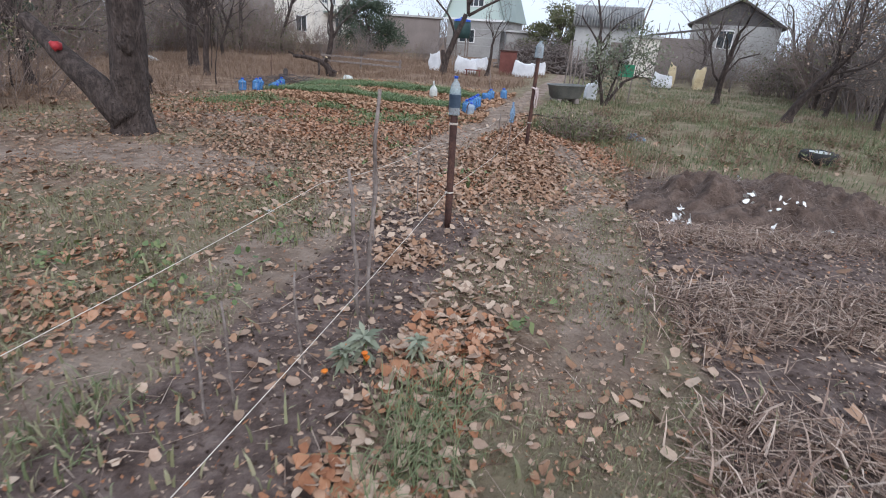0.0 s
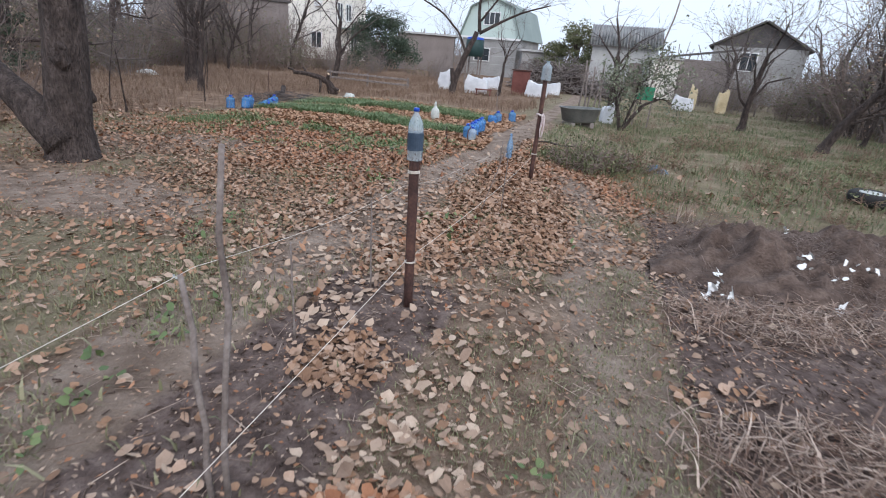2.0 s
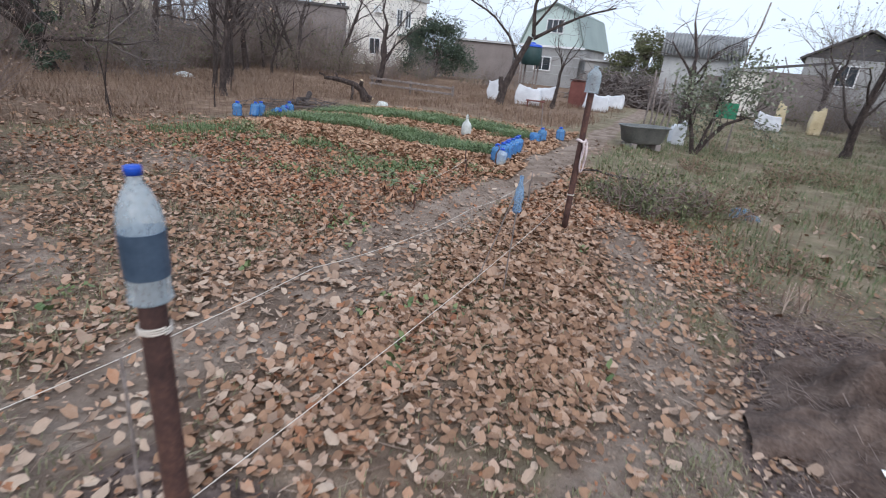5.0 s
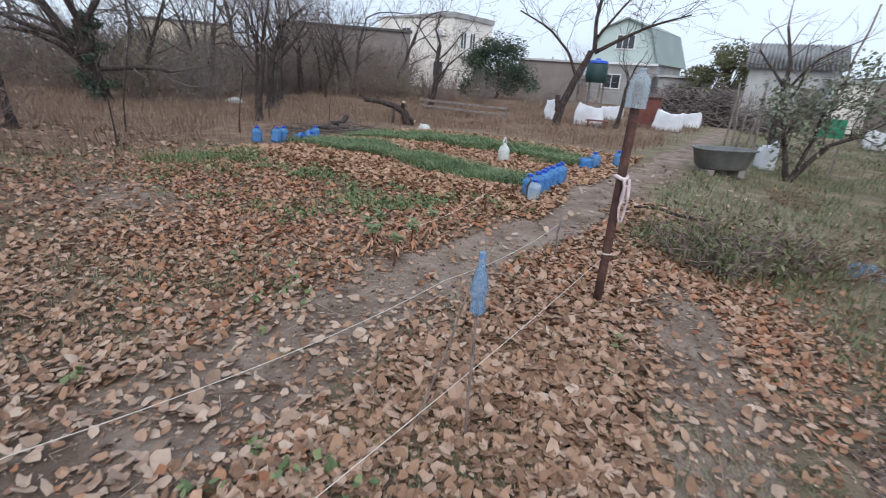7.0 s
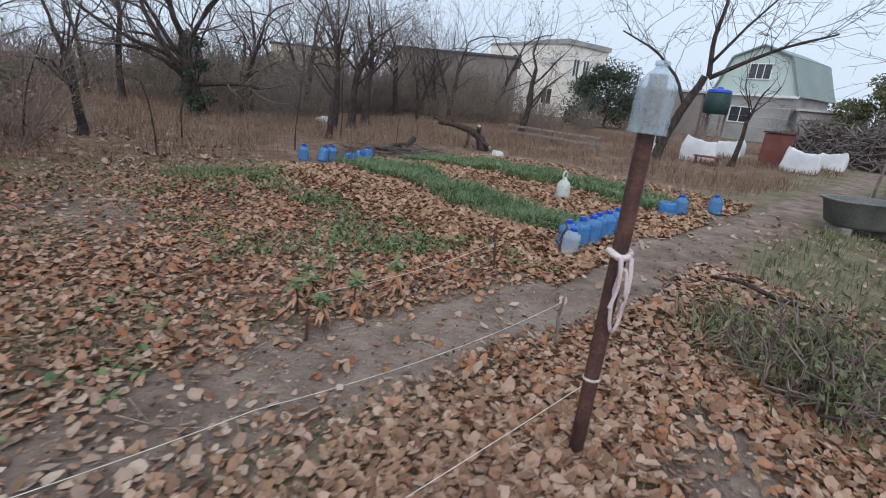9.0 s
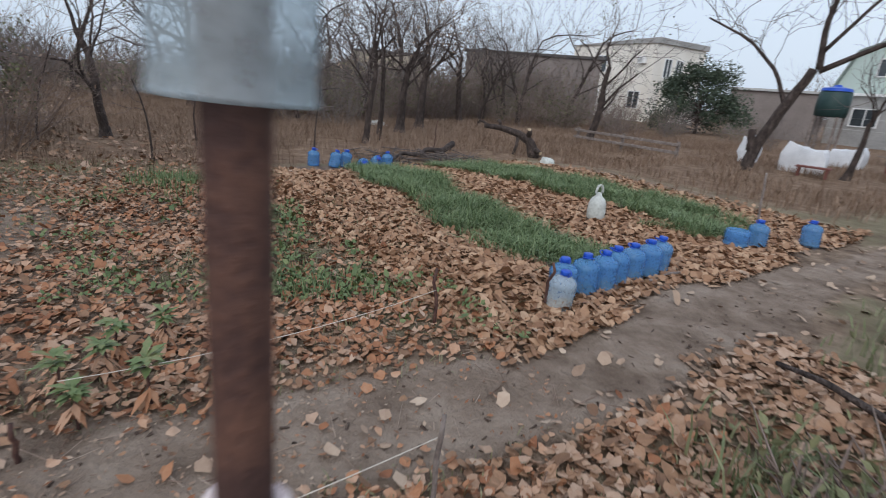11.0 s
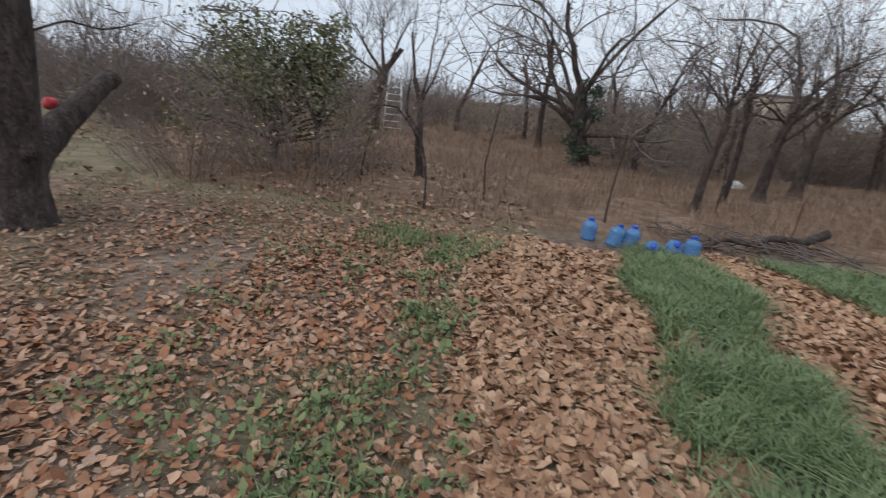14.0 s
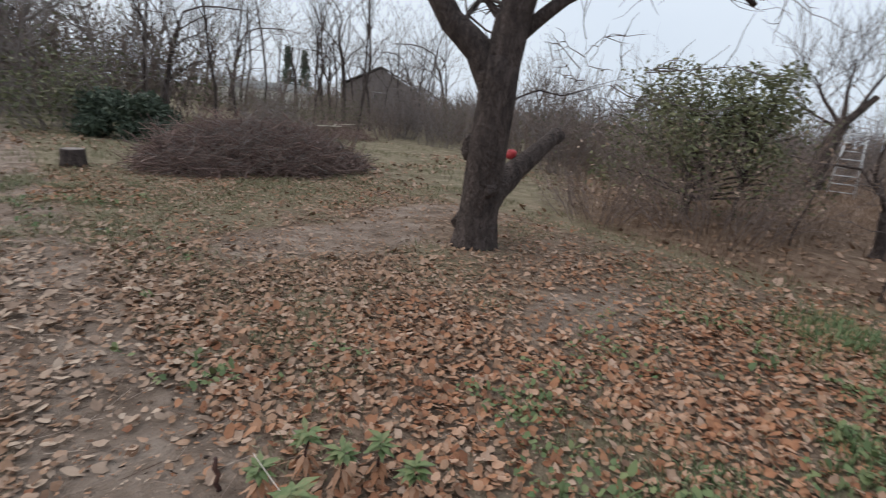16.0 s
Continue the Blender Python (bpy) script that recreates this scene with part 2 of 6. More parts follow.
# brick tone lightened and greyed, with the far buildings' haze in the colour
M_DKBRICK = surf("dark_brick", [(0.185, 0.157, 0.148), (0.265, 0.232, 0.22)], 0.8, 0.9, 0.3, 9)
M_SLATE = surf("slate_sheet", [(0.3, 0.3, 0.3), (0.42, 0.42, 0.42), (0.5, 0.5, 0.49)], 1.2, 0.9, 0.3, 12)
M_DKROOF = surf("dark_roof", [(0.07, 0.065, 0.065), (0.12, 0.11, 0.11)], 1.0, 0.9, 0.3, 12)
M_TRIM = surf("white_trim", [(0.7, 0.7, 0.7), (0.8, 0.8, 0.8)], 3, 0.5, 0.05, 30)
M_GLASS = surf("dark_window_glass", [(0.03, 0.035, 0.04), (0.06, 0.07, 0.08)], 1.0, 0.08, 0, 10, spec=0.6)
M_TANK = surf("green_tank_paint", [(0.015, 0.04, 0.04), (0.03, 0.06, 0.058)], 5, 0.5, 0.1, 40)
M_MAROON = surf("maroon_sheet", [(0.12, 0.04, 0.035), (0.2, 0.08, 0.065)], 3, 0.7, 0.2, 30)
M_BOARD = surf("pale_board", [(0.4, 0.35, 0.27), (0.55, 0.5, 0.42)], 6, 0.85, 0.3, 60)
M_RUBBER = surf("tyre_rubber", [(0.018, 0.018, 0.019), (0.045, 0.043, 0.042)], 10, 0.85, 0.4, 60)
M_GREENNET = surf("green_net", [(0.03, 0.2, 0.11), (0.06, 0.28, 0.16)], 8, 0.7, 0.1, 60)
M_PLANTGREEN = surf("fleshy_leaf", [(0.075, 0.115, 0.04), (0.13, 0.17, 0.07), (0.23, 0.18, 0.09)], 9, 0.5, 0.1, 50)
M_FLOWER = surf("orange_flower", [(0.5, 0.1, 0.01), (0.65, 0.2, 0.02)], 9, 0.6, 0, 50)


# ---- builders ----
def ss(v, a, b):
    u = np.clip((np.asarray(v, float) - a) / (b - a), 0, 1)
    return u * u * (3 - 2 * u)


def hash_grid(i, j, seed):
    h = (i.astype(np.int64) * 374761393 + j.astype(np.int64) * 668265263 + seed * 1442695041) & 0x7FFFFFFF
    h = ((h ^ (h >> 13)) * 1274126177) & 0x7FFFFFFF
    return ((h ^ (h >> 16)) & 0xFFFF) / 65535.0


def vnoise(x, y, s, seed=0):
    """Smooth value noise in 0..1 with cells s metres wide."""
    x, y = np.asarray(x, float) / s, np.asarray(y, float) / s
    i, j = np.floor(x), np.floor(y)
    u, v = x - i, y - j
    u, v = u * u * (3 - 2 * u), v * v * (3 - 2 * v)
    a, b, c, d = (hash_grid(i + p, j + q, seed) for p, q in ((0, 0), (1, 0), (0, 1), (1, 1)))
    return (a * (1 - u) + b * u) * (1 - v) + (c * (1 - u) + d * u) * v


def ground_z(x, y):
    """Height of the ground: nearly level, a little lower on the meadow side."""
    x, y = np.asarray(x, float), np.asarray(y, float)
    z = -0.02 - 0.07 * ss(y, 3.5, 7.5) * ss(x, -6.5, -3) + 0.06 * ss(y, 9.6, 11.2) * ss(x, -7.0, -4.5) - 0.09 * ss(-x, 6.4, 8.0) * ss(y, 7, 10)
    z = z - 0.17 * ss(x, -0.7, 0.8) * ss(y, 3.8, 7.0)
    z = z + 0.05 * (vnoise(x, y, 1.7, 3) - 0.5) + 0.03 * (vnoise(x, y, 0.45, 4) - 0.5)
    z = z + 0.06 * np.exp(-((y - 10.75) / 0.5) ** 2) * ss(-x, 2.2, 2.6) * ss(x, -8.2, -7.4)
    bed = ss(x, -2.1, -1.7) * ss(-x, 0.45, 0.6) * ss(-y, -4.4, -4.0)
    z = z + bed * (0.05 * vnoise(x, y, 0.16, 8) - 0.03)
    return z


def gz(x, y):
    return float(ground_z(x, y))


def mesh_np(name, verts, faces, smooth=True):
    """A mesh from arrays: faces is a list of index arrays, each with one number of corners."""
    me = bpy.data.meshes.new(name)
    verts = np.asarray(verts, np.float32)
    faces = [np.asarray(f, np.int32) for f in faces if len(f)]
    me.vertices.add(len(verts))
    me.vertices.foreach_set("co", verts.ravel())
    loops = np.concatenate([f.ravel() for f in faces])
    sizes = np.concatenate([np.full(len(f), f.shape[1], np.int32) for f in faces])
    me.loops.add(len(loops))
    me.loops.foreach_set("vertex_index", loops)
    me.polygons.add(len(sizes))
    me.polygons.foreach_set("loop_start", np.concatenate([[0], np.cumsum(sizes)[:-1]]).astype(np.int32))
    me.polygons.foreach_set("use_smooth", np.full(len(sizes), smooth))
    me.update(calc_edges=True)
    me.validate()
    return me


class Geo:
    """Gathers tubes and sheets into one mesh."""

    def __init__(self):
        self.v, self.q, self.t, self.n = [], [], [], 0

    def add(self, verts, quads=(), tris=()):
        self.v.append(np.asarray(verts, np.float32))
        if len(quads):
            self.q.append(np.asarray(quads) + self.n)
        if len(tris):
            self.t.append(np.asarray(tris) + self.n)
        self.n += len(verts)

    def tube(self, pts, radii, sides=5, cap=False):
        pts, radii = np.asarray(pts, float), np.asarray(radii, float)
        k = len(pts)
        d = np.gradient(pts, axis=0)
        d /= np.linalg.norm(d, axis=1, keepdims=True) + 1e-9
        ref = np.array([0.0, 0, 1]) if abs(d[0, 2]) < 0.8 else np.array([1.0, 0, 0])
        a = np.cross(d, ref)
        a /= np.linalg.norm(a, axis=1, keepdims=True) + 1e-9
        b = np.cross(d, a)
        w = np.arange(sides) * 2 * np.pi / sides
        ring = pts[:, None] + radii[:, None, None] * (np.cos(w)[None, :, None] * a[:, None] + np.sin(w)[None, :, None] * b[:, None])
        i, j = np.meshgrid(np.arange(k - 1), np.arange(sides), indexing="ij")
        j2 = (j + 1) % sides
        quads = np.stack([i * sides + j, i * sides + j2, (i + 1) * sides + j2, (i + 1) * sides + j], -1).reshape(-1, 4)
        verts = ring.reshape(-1, 3)
        tris = []
        if cap:
            verts = np.vstack([verts, pts[-1:], pts[:1]])
            e, o = (k - 1) * sides, k * sides
            tris = [(e + s, e + (s + 1) % sides, o) for s in range(sides)] + [((s + 1) % sides, s, o + 1) for s in range(sides)]
        self.add(verts, quads, tris)

    def mesh(self, name, smooth=True):
        f = ([np.vstack(self.q)] if self.q else []) + ([np.vstack(self.t)] if self.t else [])
        return mesh_np(name, np.vstack(self.v), f, smooth)


def thing(name, x, y, z, label, category, group="", rz=0.0):
    ob = new(name)
    ob.empty_display_size = 0.1
    ob.matrix_basis = pose(x, y, z, 0, 0, rz)
    return tagged(ob, label, category, group)


def put(name, me, material, parent=None, label=""):
    """Links a ready mesh as one object."""
    if not me.materials:
        me.materials.append(material)
    ob = new(name, me)
    ob.parent = parent
    return tagged(ob, label)


def part(name, bm, material, parent=None, label="", smooth=False):
    """Links a bmesh as ONE mesh object under a thing or under a part."""
    me = bpy.data.meshes.new(name)
    if smooth:
        for f in bm.faces:
            f.smooth = True
    bm.to_mesh(me)
    bm.free()
    return put(name, me, material, parent, label)


def box(sx, sy, sz, x=0, y=0, z=0, bevel=0.0, m=None):
    """A box with its base centre at (x, y, z)."""
    bm = bmesh.new()
    bmesh.ops.create_cube(bm, size=1)
    bmesh.ops.scale(bm, vec=(sx, sy, sz), verts=bm.verts)
    if bevel:
        bmesh.ops.bevel(bm, geom=bm.edges[:], offset=bevel, segments=2, affect="EDGES", profile=0.6)
    bmesh.ops.translate(bm, vec=(x, y, z + sz / 2), verts=bm.verts)
    if m is not None:
        bmesh.ops.transform(bm, matrix=m, verts=bm.verts)
    return bm


def lathe(profile, sides=20, m=None):
    """A turned solid from (radius, height) pairs."""
    bm = bmesh.new()
    rings = [[bm.verts.new((r * math.cos(2 * math.pi * s / sides), r * math.sin(2 * math.pi * s / sides), h)) for s in range(sides)] for r, h in profile]
    for a, b in zip(rings, rings[1:]):
        for s in range(sides):
            bm.faces.new((a[s], a[(s + 1) % sides], b[(s + 1) % sides], b[s]))
    bm.faces.new(rings[0][::-1])
    bm.faces.new(rings[-1])
    if m is not None:
        bmesh.ops.transform(bm, matrix=m, verts=bm.verts)
    return bm


def prism(outline, depth, m=None):
    """A flat outline of (x, z) pairs given a thickness along y."""
    bm = bmesh.new()
    a = [bm.verts.new((x, 0, z)) for x, z in outline]
    b = [bm.verts.new((x, depth, z)) for x, z in outline]
    bm.faces.new(a)
    bm.faces.new(b[::-1])
    for i in range(len(a)):
        j = (i + 1) % len(a)
        bm.faces.new((a[j], a[i], b[i], b[j]))
    bmesh.ops.recalc_face_normals(bm, faces=bm.faces)
    if m is not None:
        bmesh.ops.transform(bm, matrix=m, verts=bm.verts)
    return bm


def turn_to(v):
    return Vector(v).to_track_quat("Z", "Y").to_matrix().to_4x4()


# ---- scattered growth ----
LEAF_SHAPE = np.array([(0, -0.42, 0), (0.34, -0.40, 1), (0.52, -0.02, 1), (0.33, 0.33, 0.6), (0, 0.6, 0.3), (-0.34, 0.34, 0.6), (-0.51, 0.0, 1), (-0.33, -0.41, 1)])


def leaf_sheet(x, y, z, size, rng, tilt=0.34, curl=0.42):
    """Fallen leaves, each a curled blade of its own."""
    k = len(x)
    a, s = rng.uniform(0, 2 * np.pi, k), size * rng.uniform(0.5, 1.35, k)
    wid = rng.uniform(0.65, 1.05, k)
    sh = LEAF_SHAPE
    jit = rng.normal(0, 0.085, (k, 8, 2))
    px, py = (sh[None, :, 0] + jit[..., 0]) * wid[:, None], sh[None, :, 1] + jit[..., 1]
    cu = rng.uniform(-curl, curl * 1.6, k)[:, None]
    pz = cu * (np.abs(px) * 1.3 + 1.1 * (py - 0.05) ** 2)
    px, py, pz = px * s[:, None], py * s[:, None], pz * s[:, None]
    tx, ty = rng.normal(0, tilt, k)[:, None], rng.normal(0, tilt, k)[:, None]
    pz = pz + px * tx + py * ty
    c, d = np.cos(a)[:, None], np.sin(a)[:, None]
    low = pz.min(1)
    v = np.stack([x[:, None] + px * c - py * d, y[:, None] + px * d + py * c, (z - 0.5 * low)[:, None] + pz + 0.006], -1)
    base = (np.arange(k) * 8)[:, None, None]
    q = np.array([(0, 1, 2, 3), (0, 3, 4, 5), (0, 5, 6, 7)])[None] + base
    return v.reshape(-1, 3), q.reshape(-1, 4)


def blades(x, y, z, height, width, rng, lean=0.35, droop=0.5):
    """Grass blades of two joints."""
    k = len(x)
    a, h = rng.uniform(0, 2 * np.pi, k), height * rng.uniform(0.55, 1.25, k)
    w = width * rng.uniform(0.7, 1.3, k)
    ln = np.abs(rng.normal(0, lean, k))
    ca, sa = np.cos(a), np.sin(a)
    v = np.empty((k, 5, 3))
    nx, ny = -sa * w / 2, ca * w / 2
    o1, o2 = ln * h * 0.45, ln * h * 1.0 + droop * h * 0.3 * rng.uniform(0, 1, k)
    z1, z2 = z + h * 0.55, z + h * (1 - 0.25 * np.clip(ln, 0, 1.5))
    v[:, 0] = np.stack([x + nx, y + ny, z - 0.01 + 0 * x], -1)
    v[:, 1] = np.stack([x - nx, y - ny, z - 0.01 + 0 * x], -1)
    v[:, 2] = np.stack([x + ca * o1 - nx * 0.8, y + sa * o1 - ny * 0.8, z1], -1)
    v[:, 3] = np.stack([x + ca * o1 + nx * 0.8, y + sa * o1 + ny * 0.8, z1], -1)
    v[:, 4] = np.stack([x + ca * o2, y + sa * o2, z2], -1)
    b = (np.arange(k) * 5)[:, None]
    return v.reshape(-1, 3), np.array([(0, 1, 2, 3)]) + b, np.array([(3, 2, 4)]) + b


def rods(p, q, r):
    """Straight three-sided rods from p to q, all at once."""
    d = q - p
    d /= np.linalg.norm(d, axis=1, keepdims=True) + 1e-9
    ref = np.where(np.abs(d[:, 2:3]) < 0.8, [[0.0, 0, 1]], [[1.0, 0, 0]])
    a = np.cross(d, ref)
    a /= np.linalg.norm(a, axis=1, keepdims=True) + 1e-9
    b = np.cross(d, a)
    k, r = len(p), np.broadcast_to(r, (len(p),))[:, None]
    w = [0, 2 * np.pi / 3, 4 * np.pi / 3]
    off = [r * (math.cos(t) * a + math.sin(t) * b) for t in w]
    v = np.stack([p + o for o in off] + [q + 0.6 * o for o in off], 1).reshape(-1, 3)
    f = np.array([(0, 1, 4, 3), (1, 2, 5, 4), (2, 0, 3, 5)])[None] + (np.arange(k) * 6)[:, None, None]
    return v, f.reshape(-1, 4)


def sticks(x, y, z, length, radius, rng, rise=0.2):
    """Loose stalks lying about."""
    k = len(x)
    a, ln = rng.uniform(0, 2 * np.pi, k), length * rng.uniform(0.3, 1.4, k)
    d = np.stack([np.cos(a), np.sin(a), rng.normal(0, rise, k)], -1) * ln[:, None]
    p = np.stack([x, y, z], -1)
    g = Geo()
    v, f = rods(p - d / 2, p + d / 2, radius * rng.uniform(0.5, 1.4, k))
    g.add(v, f)
    return g


def scatter(rng, count, x0, x1, y0, y1, density=None):
    x, y = rng.uniform(x0, x1, count), rng.uniform(y0, y1, count)
    if density is not None:
        keep = rng.uniform(0, 1, count) < density(x, y)
        x, y = x[keep], y[keep]
    return x, y


def stuff(name, me, material, label, category):
    return tagged(put(name, me, material), label, category, kind="stuff")


# ---- trees ----
def grow(geos, rng, p, d, length, radius, depth, spec, tips):
    """One limb with its side limbs; geos[0] takes the trunk and thick limbs, geos[1] the twigs."""
    segs = 4 if depth < 2 else 3
    pts, cur, dirn = [np.array(p, float)], np.array(p, float), np.array(d, float)
    for s in range(segs):
        dirn = dirn + rng.normal(0, spec["wander"] * (1 if depth else 0.5), 3) + np.array([0, 0, spec["up"] if depth else 0])
        dirn /= np.linalg.norm(dirn)
        cur = cur + dirn * length / segs
        pts.append(cur.copy())
    taper = np.linspace(1, 0.55 if depth < spec["depth"] else 0.3, segs + 1)
    geos[0 if depth < spec["thick"] else 1].tube(pts, radius * taper, (9 if radius > 0.12 else 6) if depth < 2 else 3 if depth > 2 else 4)
    if depth >= spec["depth"]:
        tips.append((cur, dirn))
        return
    kids = spec["kids"][min(depth, len(spec["kids"]) - 1)]
    for c in range(kids):
        u = rng.uniform(spec["start"] if depth == 0 else 0.25, 1.0) if c else 1.0
        f = u * segs
        i = min(int(f), segs - 1)
        q = pts[i] + (pts[i + 1] - pts[i]) * (f - i)
        out = rng.normal(0, 1, 3)
        out -= out.dot(dirn) * dirn
        out /= np.linalg.norm(out) + 1e-9
        sp = spec["spread"] * rng.uniform(0.6, 1.3) * (0.5 if c == 0 else 1.0)
        nd = dirn * math.cos(sp) + out * math.sin(sp)
        nd /= np.linalg.norm(nd)
        r = radius * (1 - 0.45 * u) * (0.66 if c == 0 else 0.4)
        grow(geos, rng, q, nd, (length if depth else length * 0.42 / spec["bole"]) * spec["ratio"] * rng.uniform(0.6, 1.25), max(r, spec["twig"]), depth + 1, spec, tips)


def leaf_cluster(tips, rng, per, size, spread):
    c = np.array([t[0] for t in tips])
    k = len(c) * per
    p = np.repeat(c, per, 0) + rng.normal(0, spread, (k, 3))
    n, u = rng.normal(0, 1, (k, 3)), rng.normal(0, 1, (k, 3))
    n /= np.linalg.norm(n, axis=1, keepdims=True)
    u = np.cross(n, u)
    u /= np.linalg.norm(u, axis=1, keepdims=True)
    w = np.cross(n, u)
    s = size * rng.uniform(0.6, 1.3, k)[:, None]
    v = np.stack([p - u * s, p + w * s * 0.5 + n * s * 0.12, p + u * s, p - w * s * 0.5 + n * s * 0.12], 1).reshape(-1, 3)
    return v, (np.array([(0, 1, 2, 3)]) + (np.arange(k) * 4)[:, None])


TREE = dict(bole=0.42, wander=0.23, up=0.03, kids=(5, 4, 4, 3), start=0.45, spread=0.75, ratio=0.68, depth=4, twig=0.006, thick=2)


def tree(name, x, y, height, radius, seed, label, limbs=None, leafy=0, leaf_mat=None, leaf_size=0.05, lean=(0, 0), bark=None, category="tree", group="", **over):
    """A bare tree: trunk with thick limbs, and a crown of finer branches; leafy adds leaves at the twigs."""
    rng = np.random.default_rng(seed)
    spec = dict(TREE, **over)
    root = thing(name, x, y, gz(x, y) - 0.03, label, category, group)
    geos, tips = (Geo(), Geo()), []
    if limbs is None:
        d = np.array([lean[0], lean[1], 1.0])
        d /= np.linalg.norm(d)
        flare = [(0, 0, 0), tuple(d * 0.25)]
        geos[0].tube(flare, [radius * 1.5, radius * 1.02], 10)
        grow(geos, rng, d * 0.2, d, height * spec["bole"], radius, 0, spec, tips)
    else:
        for pts, r0, r1, sprout in limbs:
            pts = np.array(pts, float)
            f = np.linspace(0, len(pts) - 1, len(pts) * 3)
            fine = np.stack([np.interp(f, np.arange(len(pts)), pts[:, i]) for i in range(3)], -1)
            step = np.linalg.norm(np.diff(fine, axis=0), axis=1).min()
            fine[1:-1] += rng.normal(0, min(r1 * 0.12, step * 0.06), fine[1:-1].shape)
            geos[0].tube(fine, np.interp(f, np.arange(len(pts)), np.atleast_1d(r0) if np.ndim(r0) else np.linspace(r0, r1, len(pts))), 12, cap=True)
            for s in range(sprout):
                u = rng.uniform(0.35, 1.0) if s else 1.0
                i = min(int(u * (len(fine) - 1)), len(fine) - 2)
                d = fine[i + 1] - fine[i]
                d /= np.linalg.norm(d)
                o = rng.normal(0, 1, 3)
                o[2] = abs(o[2]) * 0.7
                d = d * 0.8 + 0.75 * o / np.linalg.norm(o)
                d /= np.linalg.norm(d)
                grow(geos, rng, fine[i], d, height * 0.22 * rng.uniform(0.7, 1.2), r1 * 0.5, 1, spec, tips)
    put("trunk", geos[0].mesh("trunk"), bark or M_BARK, root)
    if geos[1].n:
        put("crown", geos[1].mesh("crown"), M_TWIG_DARK, root)
    if leafy and tips:
        pick = [t for t in tips if rng.uniform() < min(1, leafy)]
        if pick:
            v, q = leaf_cluster(pick, rng, max(1, round(leafy)), leaf_size, leaf_size * 2.2)
            put("foliage", mesh_np("foliage", v, [q], False), leaf_mat or M_FOLIAGE_OL, root)
    return root


def shrub(name, x, y, height, width, seed, label, stems=22, leafy=0.0, leaf_mat=None, twig_mat=None, leaf_size=0.04, category="shrub", group="", fine=3, thick=0.007, foot=0.014):
    """A twiggy bush: many stems from one foot that fork twice."""
    rng = np.random.default_rng(seed)
    root = thing(name, x, y, gz(x, y) - 0.03, label, category, group)
    g, tips = Geo(), []
    for s in range(stems):
        a, o = rng.uniform(0, 2 * np.pi), width * 0.3 * math.sqrt(rng.uniform(0, 1))
        p = np.array([o * math.cos(a), o * math.sin(a), 0])
        tilt = rng.uniform(0.05, 0.8) * width / height
        d = np.array([math.cos(a) * tilt, math.sin(a) * tilt, 1.0]) + rng.normal(0, 0.15, 3)
        d /= np.linalg.norm(d)
        h = height * rng.uniform(0.55, 1.0)
        pts = [p + d * h * u + rng.normal(0, 0.05 * h, 3) * u for u in (0, 0.33, 0.66, 1.0)]
        g.tube(pts, np.array([1.0, 0.8, 0.5, 0.22]) * foot, 3)
        for b in range(fine * 3):
            u = rng.uniform(0.2, 0.95)
            i = min(int(u * 3), 2)
            q = pts[i] + (pts[i + 1] - pts[i]) * (u * 3 - i)
            e = d * 0.8 + rng.normal(0, 0.55, 3)
            e /= np.linalg.norm(e)
            ln = h * rng.uniform(0.15, 0.4)
            tip = q + e * ln + rng.normal(0, 0.05, 3)
            g.tube([q, tip], [thick, thick * 0.35], 3)
            tips.append((tip, e))
            tips.append((q + e * ln * 0.5, e))
    put("stem_crown", g.mesh("stem_crown"), twig_mat or M_TWIG_RED, root)
    if leafy:
        pick = [t for t in tips if rng.uniform() < min(1.0, leafy)]
        v, q = leaf_cluster(pick, rng, max(1, round(leafy)), leaf_size, leaf_size * 2.5)
        put("foliage", mesh_np("foliage", v, [q], False), leaf_mat or M_FOLIAGE_OL, root)
    return root


def leafy_mass(name, x, y, h, w, seed, label, blobs=22, per=260, size=0.11, material=None, category="tree", foot=0.12):
    """A dense leafy crown: overlapping uneven clumps of leaves on a forked trunk."""
    rng = np.random.default_rng(seed)
    root = thing(name, x, y, gz(x, y) - 0.03, label, category)
    g, pts = Geo(), []
    g.tube([(0, 0, 0), (0.05, 0, h * 0.3), (0, 0.05, h * 0.6)], [w * 0.02, w * 0.015, w * 0.009], 7)
    for _ in range(blobs):
        u = rng.uniform(foot + 0.06, 0.9)
        a, rr = rng.uniform(0, 6.283), w * 0.42 * math.sqrt(max(0.04, 1 - ((u - 0.25) / 0.72) ** 2)) * math.sqrt(rng.uniform(0.1, 1))
        c = np.array([rr * math.cos(a), rr * math.sin(a), h * u])
        g.tube([(0, 0, h * u * 0.5), c * [0.6, 0.6, 0.85], c], [0.03, 0.02, 0.01], 3)
        d = rng.normal(0, 1, (per, 3))
        d /= np.linalg.norm(d, axis=1, keepdims=True)
        pts.append(c + d * (rng.uniform(0.2, 1, per) ** 0.5 * w * rng.uniform(0.08, 0.2))[:, None] * [1, 1, 0.75])
    put("trunk", g.mesh("trunk"), M_BARK, root)
    pts = np.vstack(pts)
    pts[:, 2] = np.maximum(pts[:, 2], h * foot)
    v, q = leaf_cluster([(p, None) for p in pts], rng, 1, size, size * 0.5)
    put("foliage", mesh_np("foliage", v, [q], False), material or M_FOLIAGE, root)
    return root


# ---- ground ----
def axis(lo, hi, step, far):
    mid = np.arange(lo, hi + 1e-6, step)
    out, s, a, b = [], step, lo, hi
    left, right = [], []
    while b < far:
        s *= 1.22
        a, b = a - s, b + s
        left.append(a)
        right.append(b)
    return np.concatenate([left[::-1], mid, right])


